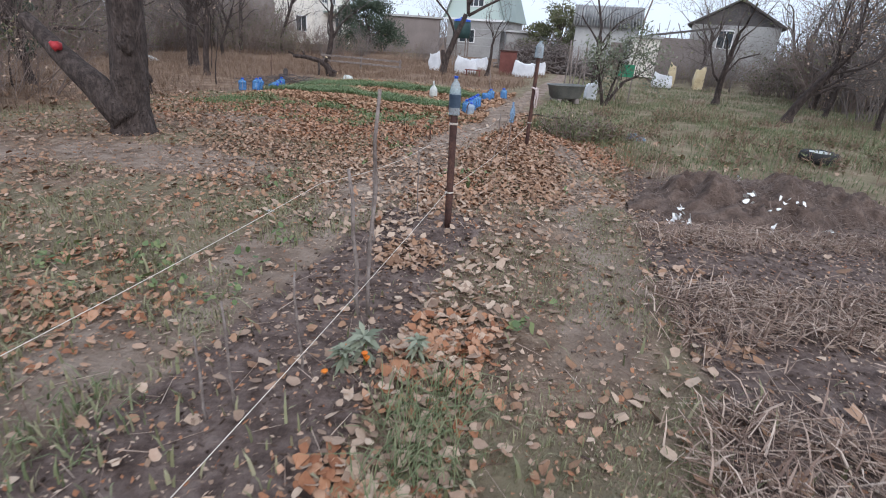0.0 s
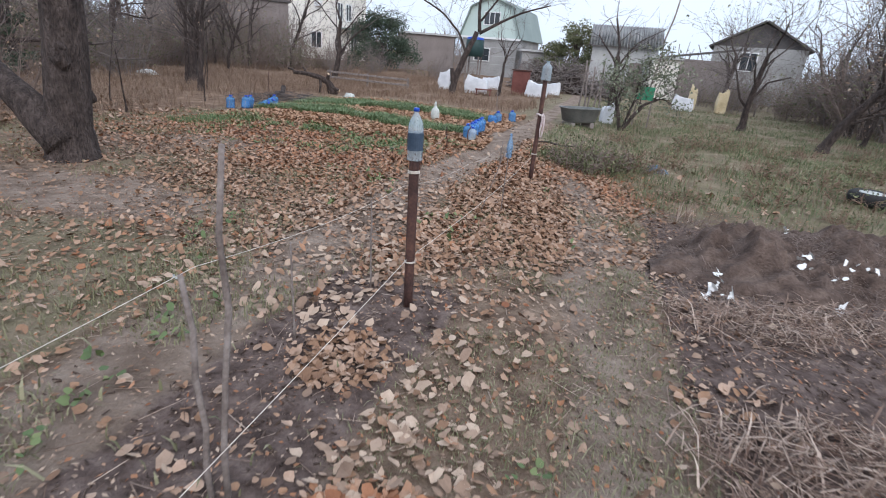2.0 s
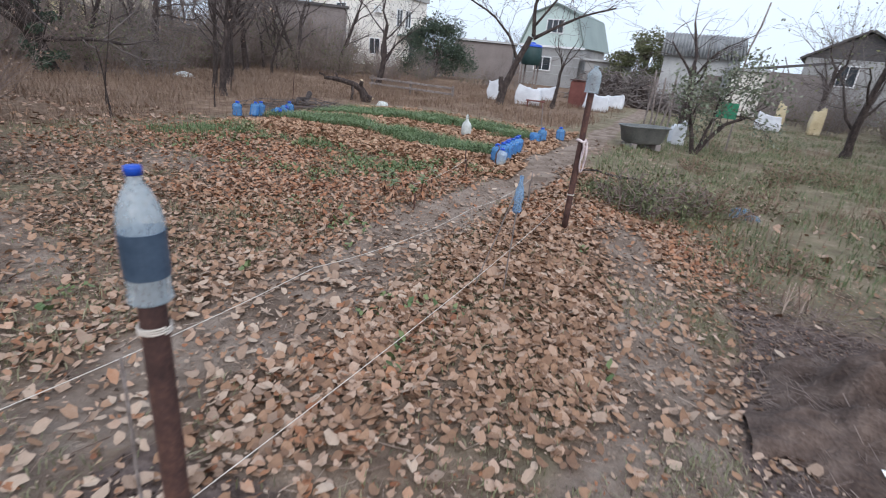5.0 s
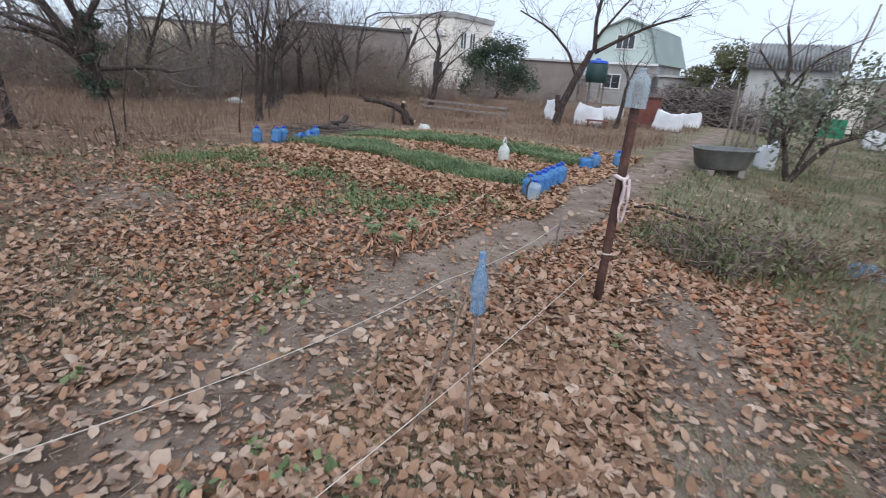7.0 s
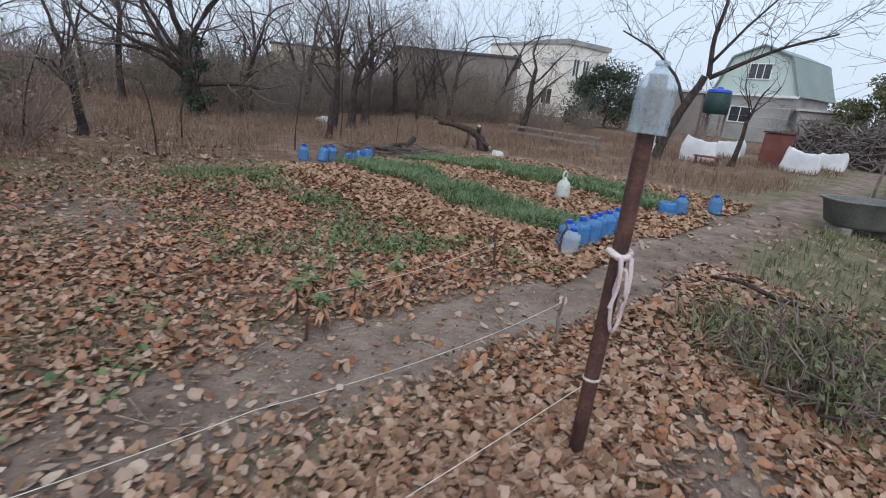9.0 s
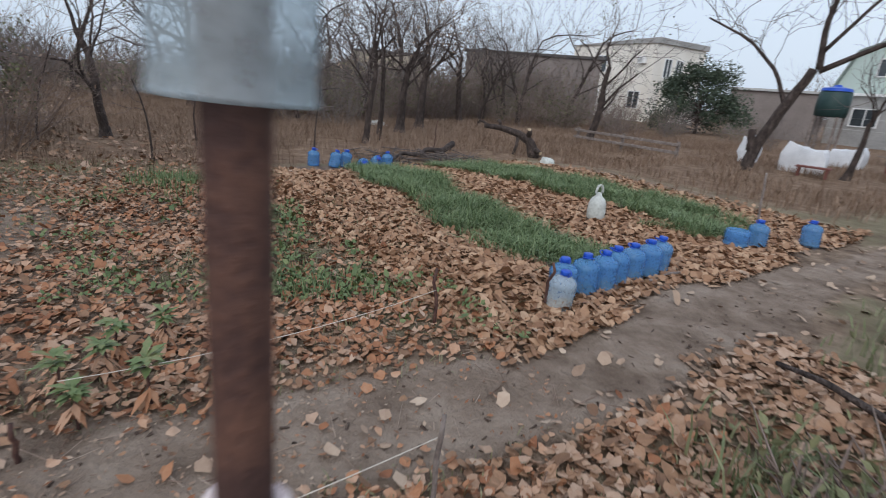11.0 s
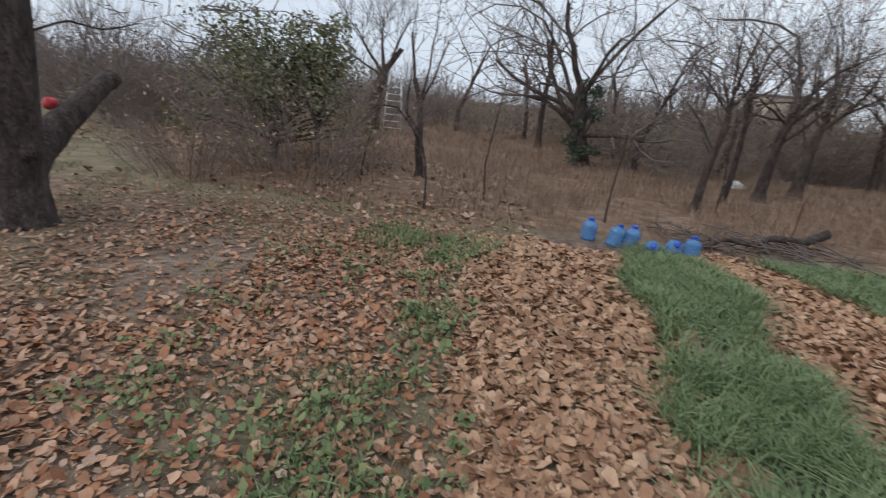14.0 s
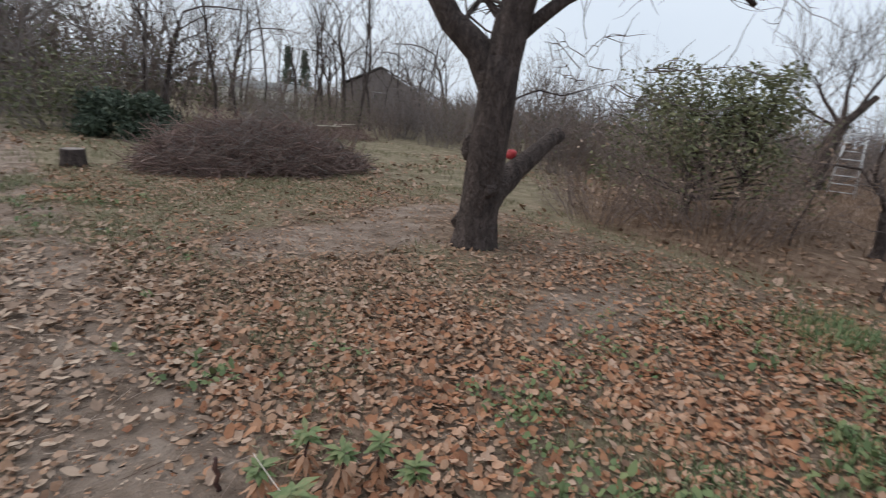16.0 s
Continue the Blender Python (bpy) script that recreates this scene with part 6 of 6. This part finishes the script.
bulk_sack(-6.7, 24.6, 0.5, 0.35, 0.85, 5, 1, "upright white woven sack behind the plum tree")
bulk_sack(-4.9, 23.4, 0.9, 0.45, 0.7, 10, 2, "slumped white woven sack under the plum tree")
bulk_sack(-5.1, 27.5, 0.85, 0.5, 0.6, 0, 3, "square white woven sack in the yard")
bulk_sack(-2.5, 25.3, 0.88, 0.45, 0.68, -5, 4, "large white woven sack by the path")
bulk_sack(-2.1, 28.5, 0.8, 0.45, 0.6, 0, 5, "long white woven sack before the woodpile")
bulk_sack(4.3, 29.2, 0.9, 0.5, 0.7, 0, 6, "white woven sack by the orchard fence")
bulk_sack(6.1, 29.6, 0.45, 0.3, 1.1, 8, 7, "tall cream sack standing by the fence", M_CREAM)
bulk_sack(5.0, 31.0, 0.35, 0.25, 1.2, -8, 8, "tall cream sack tied at the neck", M_CREAM)
panel = thing("metal_cabinet", -3.35, 25.9, gz(-3.35, 25.9), "maroon rusted sheet metal box in the yard", "metal box", rz=5)
part("shell", box(0.8, 0.5, 1.05, bevel=0.03), M_MAROON, panel)
part("lid", box(0.9, 0.6, 0.05, 0, 0, 1.06, 0.01), M_RUST, panel)
seat = thing("low_bench", -4.4, 22.6, gz(-4.4, 22.6), "low reddish plank bench by sacks", "bench", rz=10)
part("seat", box(0.7, 0.3, 0.04, 0, 0, 0.22, 0.005), M_MAROON, seat)
for sx in (-0.28, 0.28):
    part("leg", box(0.05, 0.25, 0.22, sx), M_MAROON, seat)
tank = thing("water_tank", -6.9, 31.0, gz(-6.9, 31.0), "dark green water barrel on a stand", "tank")
part("barrel", lathe([(0.45, 1.5), (0.5, 1.53), (0.52, 1.9), (0.5, 2.35), (0.45, 2.4)], 22), M_TANK, tank, smooth=True)
part("lid", lathe([(0.5, 2.4), (0.46, 2.5), (0.15, 2.56), (0.1, 2.62)], 22), M_BLUE_CAP, tank, "blue lid")
for sx in (-0.35, 0.35):
    for sy in (-0.35, 0.35):
        part("leg", box(0.07, 0.07, 1.52, sx, sy), M_STAKE, tank)
brush("wood_pile", -2.3, 31.0, 2.4, 1.0, 2.0, 700, 181, M_TWIG, "tall dark tangle of branches and scrap wood", 3.0)
brush("wood_pile_low", 0.3, 30.5, 1.0, 0.8, 1.3, 260, 182, M_TWIG, "dark stacked branches by the yard path", 3.0)
# added bark-coloured filler that closes the gaps between the wood pile's rods
heap("wood_core", -2.3, 31.2, 2.0, 0.8, 1.2, 183, M_BARK, "added dark solid filler inside the wood pile", "timber heap")
net = thing("green_net", 1.6, 18.9, gz(1.6, 18.9), "green mesh screen among apple branches", "screen")
part("mesh_sheet", box(0.5, 0.03, 0.4, 0, 0, 0.85, 0.005), M_GREENNET, net)
for sx in (-0.23, 0.23):
    part("stake", box(0.04, 0.04, 1.35, sx, 0.035, 0), M_STAKE, net)
for i, (px, py) in enumerate(((-0.2, 20.2), (-0.4, 20.6), (0.1, 20.9), (0.3, 20.3), (-0.1, 21.3))):
    wooden_stake((px, py, -0.2), (px + 0.1 * (i % 3 - 1), py, 1.5 + 0.2 * (i % 2)), 0.03, "weathered upright stake leaning by the tub")
cloth = bulk_sack(0.55, 18.6, 0.35, 0.25, 0.6, 20, 9, "white cloth bundle behind the tub")
for i in range(14):
    px = 6.5 + 1.25 * i
    wooden_stake((px, 30.5 - 0.6 * i, -0.2), (px + 0.08, 30.5 - 0.6 * i, 1.5), 0.04, "dark thin fence post of the orchard", "orchard_fence_post")
mb = heap("white_mound", -16.7, 17.7, 0.5, 0.3, 0.14, 185, M_MILKY, "white plastic bundle in dry grass", "plastic bundle")
bar = thing("low_rail", -9.6, 22.4, gz(-9.6, 22.4), "low weathered timber rail in dry grass", "rail", rz=-8)
for sz in (0.2, 0.42):
    part("bar", box(4.2, 0.06, 0.08, 0, 0, sz, 0.01), M_STAKE, bar)
for sx in (-2.0, 0, 2.0):
    part("post", box(0.08, 0.08, 0.55, sx, 0.075, 0, 0.01), M_STAKE, bar)


# ---- buildings ----
def opening(parent, x, z, w, h, y, mullions=1, depth=0.06):
    """A window on the front wall at y: frame bars, sill and a dark pane."""
    win = part("window", box(w, 0.02, h, x, y - 0.012, z), M_GLASS, parent, "dark glass")
    t = 0.07
    for fx, fz, fw, fh in ((x, z - t, w + 2 * t, t), (x, z + h, w + 2 * t, t), (x - w / 2 - t / 2, z, t, h), (x + w / 2 + t / 2, z, t, h)):
        part("frame", box(fw, 0.08, fh, fx, y - 0.04, fz), M_TRIM, win)
    for i in range(mullions):
        part("mullion", box(0.05, 0.05, h, x - w / 2 + w * (i + 1) / (mullions + 1), y - 0.03, z), M_TRIM, win)
    return win


def side_window(parent, x, y, z, w, h, sgn):
    win = part("window", box(0.02, w, h, x + sgn * 0.012, y, z), M_GLASS, parent, "dark glass")
    for fy, fz, fw, fh in ((y, z - 0.07, w + 0.14, 0.07), (y, z + h, w + 0.14, 0.07), (y - w / 2 - 0.035, z, 0.07, h), (y + w / 2 + 0.035, z, 0.07, h), (y, z, 0.05, h)):
        part("frame", box(0.08, fw, fh, x + sgn * 0.04, fy, fz), M_TRIM, win)
    return win


def roof_shell(profile, depth, over, thick, material, parent):
    """Roof sheets along a gable profile of (x, z), run back by depth."""
    for (x0, z0), (x1, z1) in zip(profile, profile[1:]):
        n = Vector((-(z1 - z0), 0, x1 - x0)).normalized() * thick
        part("roof_slope", prism([(x0, z0), (x1, z1), (x1 + n.x, z1 + n.z), (x0 + n.x, z0 + n.z)], depth + 2 * over, Matrix.Translation((0, -over, 0))), material, parent)


mint = thing("mint_house", -9.75, 48.7, -0.1, "small house with mint gable and green gambrel roof", "house", rz=-9)
part("wall", box(5.2, 7.0, 3.2, 0, 3.5, 0), M_GREYWALL, mint, "grey rendered ground floor")
gam = [(-2.85, 3.2), (-1.9, 5.7), (0, 6.45), (1.9, 5.7), (2.85, 3.2)]
part("gable", prism(gam, 6.9, Matrix.Translation((0, 0.02, 0))), M_MINT, mint, "mint siding")
roof_shell(gam, 7.0, 0.25, 0.1, M_MINT_ROOF, mint)
part("trim_board", box(5.9, 0.1, 0.16, 0, -0.2, 3.1), M_TRIM, mint)
opening(mint, 0.05, 4.3, 1.4, 0.95, 0.02, 2)
opening(mint, -0.6, 1.3, 1.4, 1.0, 0.0, 1)
side_window(mint, 2.6, 3.0, 1.2, 1.2, 1.1, 1)
for zz in (1.0, 1.7, 2.4):
    part("brick_band", box(5.24, 0.02, 0.05, 0, -0.012, zz), M_SLATE, mint)

white = thing("white_house", -26.6, 50.6, -0.1, "two storey cream white house with flat roof", "house", rz=-6)
part("wall", box(10.0, 7.0, 6.7, -5.0, 3.5, 0), M_WHITEWALL, white)
part("roof", prism([(-10.2, 6.7), (0.2, 6.7), (0.2, 7.15), (-10.2, 6.4 + 0.35)], 7.3, Matrix.Translation((0, -0.15, 0))), M_GREYWALL, white, "thin grey parapet")
for wx in (-1.6, -6.5):
    opening(white, wx, 1.2, 1.2, 1.4, 0.0, 1)
opening(white, -6.0, 4.3, 1.2, 1.4, 0.0, 1)
for wy in (1.8, 3.4):
    side_window(white, 0.0, wy, 4.0, 0.9, 1.5, 1)
side_window(white, 0.0, 4.5, 0.9, 1.2, 1.8, 1)
ac = part("air_conditioner", box(0.8, 0.35, 0.6, -1.2, -0.19, 5.0, 0.04), M_TRIM, white, "boxy outdoor air conditioner")
part("fan_grille", lathe([(0.2, 0), (0.22, 0.015), (0.05, 0.02)], 18, Matrix.Translation((-1.25, -0.37, 5.3)) @ Matrix.Rotation(math.pi / 2, 4, "X")), M_SLATE, ac)
part("porch_roof", box(1.6, 4.0, 0.15, 0.8, 3.6, 3.1), M_MINT_ROOF, white, "green porch roof")

grey = thing("grey_house", 10.6, 43.6, -0.15, "old grey rendered house with dark gable", "house", rz=-13)
part("wall", box(5.8, 8.0, 3.75, 0, 4.0, 0), M_GREYWALL, grey)
gab = [(-3.2, 3.6), (0, 5.4), (3.2, 3.6)]
part("gable", prism([(-2.9, 3.75), (0, 5.3), (2.9, 3.75)], 7.8, Matrix.Translation((0, 0.05, 0))), M_DKROOF, grey, "dark boarded gable")
roof_shell(gab, 8.0, 0.35, 0.12, M_DKROOF, grey)
opening(grey, -0.5, 2.2, 0.95, 1.15, 0.0, 1)

shed = thing("slate_shed", 1.5, 38.9, -0.1, "pale grey shed with wavy slate roof", "shed")
part("wall", box(4.2, 4.0, 3.0, 0, 2.0, 0), M_SLATE, shed)
bm = bmesh.new()
cols = 120
for r, (yy, zz) in enumerate(((-0.35, 2.92), (2.1, 4.35), (4.3, 3.0))):
    for c in range(cols + 1):
        bm.verts.new((-2.35 + 4.7 * c / cols, yy, zz + 0.045 * math.sin(c * math.pi / 2.5)))
bm.verts.ensure_lookup_table()
for r in range(2):
    for c in range(cols):
        a = r * (cols + 1) + c
        bm.faces.new((bm.verts[a], bm.verts[a + 1], bm.verts[a + cols + 2], bm.verts[a + cols + 1]))
bmesh.ops.solidify(bm, geom=bm.faces[:], thickness=0.03)
part("roof", bm, M_SLATE, shed, smooth=True)
part("door", box(0.9, 0.05, 2.0, 0.9, -0.03, 0), M_STAKE, shed)
annex = thing("low_annex", 4.0, 36.8, -0.1, "low pale annex with flat slate roof", "shed")
part("wall", box(1.6, 2.5, 2.35, 0, 1.25, 0), M_WHITEWALL, annex)
part("roof", box(1.9, 2.9, 0.14, 0, 1.25, 2.36), M_SLATE, annex)
dark = thing("dark_shed", 6.3, 38.9, -0.1, "dark timber shed with sloping roof", "shed")
part("wall", box(3.8, 3.0, 2.5, 0, 1.5, 0), M_DKBRICK, dark)
part("roof", prism([(-2.1, 2.5), (2.1, 3.2), (2.1, 3.32), (-2.1, 2.62)], 3.5, Matrix.Translation((0, -0.25, 0))), M_DKROOF, dark)
store = thing("grey_store", -4.6, 46.5, -0.1, "low grey brick store by the mint house", "shed", rz=10)
part("wall", box(3.5, 3.0, 2.3, 0, 1.5, 0), M_GREYWALL, store)
part("roof", box(3.9, 3.4, 0.15, 0, 1.5, 2.31), M_SLATE, store)
store2 = thing("brick_store", -15.0, 46.5, -0.1, "low dark brick outbuilding beside the evergreen", "shed", rz=13)
part("wall", box(5.0, 3.0, 3.0, 0, 1.5, 0), M_DKBRICK, store2)
part("roof", box(5.4, 3.4, 0.15, 0, 1.5, 3.01), M_SLATE, store2)

brickb = thing("brown_building", -31, 40, -0.1, "long dark brown flat-roofed building", "building", rz=40)
part("wall", box(11.0, 5.0, 4.6, 0, 2.5, 0), M_DKBRICK, brickb)
part("roof", box(11.4, 5.4, 0.2, 0, 2.5, 4.61), M_DKROOF, brickb)
beige = thing("beige_building", -44, 34, -0.1, "beige flat-roofed building behind trees", "building", rz=52)
part("wall", box(7.0, 5.0, 4.2, 0, 2.5, 0), M_BEIGE, beige)
part("roof", box(7.3, 5.3, 0.2, 0, 2.5, 4.21), M_DKROOF, beige)
for wx in (-2, 1.5):
    opening(beige, wx, 1.5, 1.2, 1.3, 0.0, 1)
yel = thing("yellow_house", -38.5, 27.3, -0.1, "small yellow gabled house behind trees", "house", rz=57)
part("wall", box(4.2, 5.0, 2.0, 0, 2.5, 0), M_YELLOW, yel)
part("gable", prism([(-2.1, 2.0), (0, 3.1), (2.1, 2.0)], 4.9, Matrix.Translation((0, 0.03, 0))), M_YELLOW, yel)
roof_shell([(-2.35, 1.95), (0, 3.15), (2.35, 1.95)], 5.0, 0.3, 0.1, M_SLATE, yel)
opening(yel, 0, 0.8, 1.0, 0.9, 0.0, 1)
gbox = thing("grey_garage", -36.5, 22.4, -0.1, "low grey garage behind thicket", "garage", rz=62)
part("wall", box(3.4, 3.0, 1.75, 0, 1.5, 0), M_GREYWALL, gbox)
part("roof", box(3.7, 3.3, 0.12, 0, 1.5, 1.76), M_SLATE, gbox)
far = thing("far_house", -29.0, -29.5, -0.1, "far house with grey hipped roof behind trees", "house", rz=138)
part("wall", box(6.5, 5.0, 2.9, 0, 2.5, 0), M_DKBRICK, far)
part("gable", prism([(-3.2, 2.9), (0, 4.5), (3.2, 2.9)], 4.9, Matrix.Translation((0, 0.03, 0))), M_DKBRICK, far)
roof_shell([(-3.6, 2.85), (0, 4.6), (3.6, 2.85)], 5.0, 0.3, 0.1, M_DKROOF, far)
opening(far, 0, 1.2, 1.2, 1.2, 0.0, 1)
lowh = thing("low_house", -23.5, -42.5, -0.1, "far low house with pale metal roof", "house", rz=156)
part("wall", box(9.0, 5.0, 1.7, 0, 2.5, 0), M_WHITEWALL, lowh)
part("roof", prism([(-4.8, 1.7), (4.8, 1.7), (4.0, 2.5), (-4.0, 2.5)], 5.4, Matrix.Translation((0, -0.2, 0))), M_ALU, lowh)


def conifer(x, y, h, r, seed):
    rng = np.random.default_rng(seed)
    root = thing("conifer", x, y, -0.1, "dark pointed conifer beyond the houses", "tree", "far conifers")
    g = Geo()
    g.tube([(0, 0, 0), (0, 0, h)], [0.14, 0.02], 6)
    put("trunk", g.mesh("trunk"), M_BARK, root)
    tips = []
    for i in range(420):
        u = rng.uniform(0.08, 1)
        a = rng.uniform(0, 6.283)
        rr = r * (1 - u) * math.sqrt(rng.uniform(0.1, 1))
        tips.append((np.array([rr * math.cos(a), rr * math.sin(a), h * u]), None))
    v, q = leaf_cluster(tips, rng, 3, 0.16, 0.14)
    put("needles", mesh_np("needles", v, [q], False), M_FOLIAGE, root)


conifer(-27.2, -44.6, 6.4, 1.2, 191)
conifer(-28.8, -43.8, 6.0, 1.2, 192)
pole = wooden_stake((3.2, 36.0, -0.1), (3.9, 36.0, 5.6), 0.05, "tall thin grey utility pole by the sheds", "utility_pole")
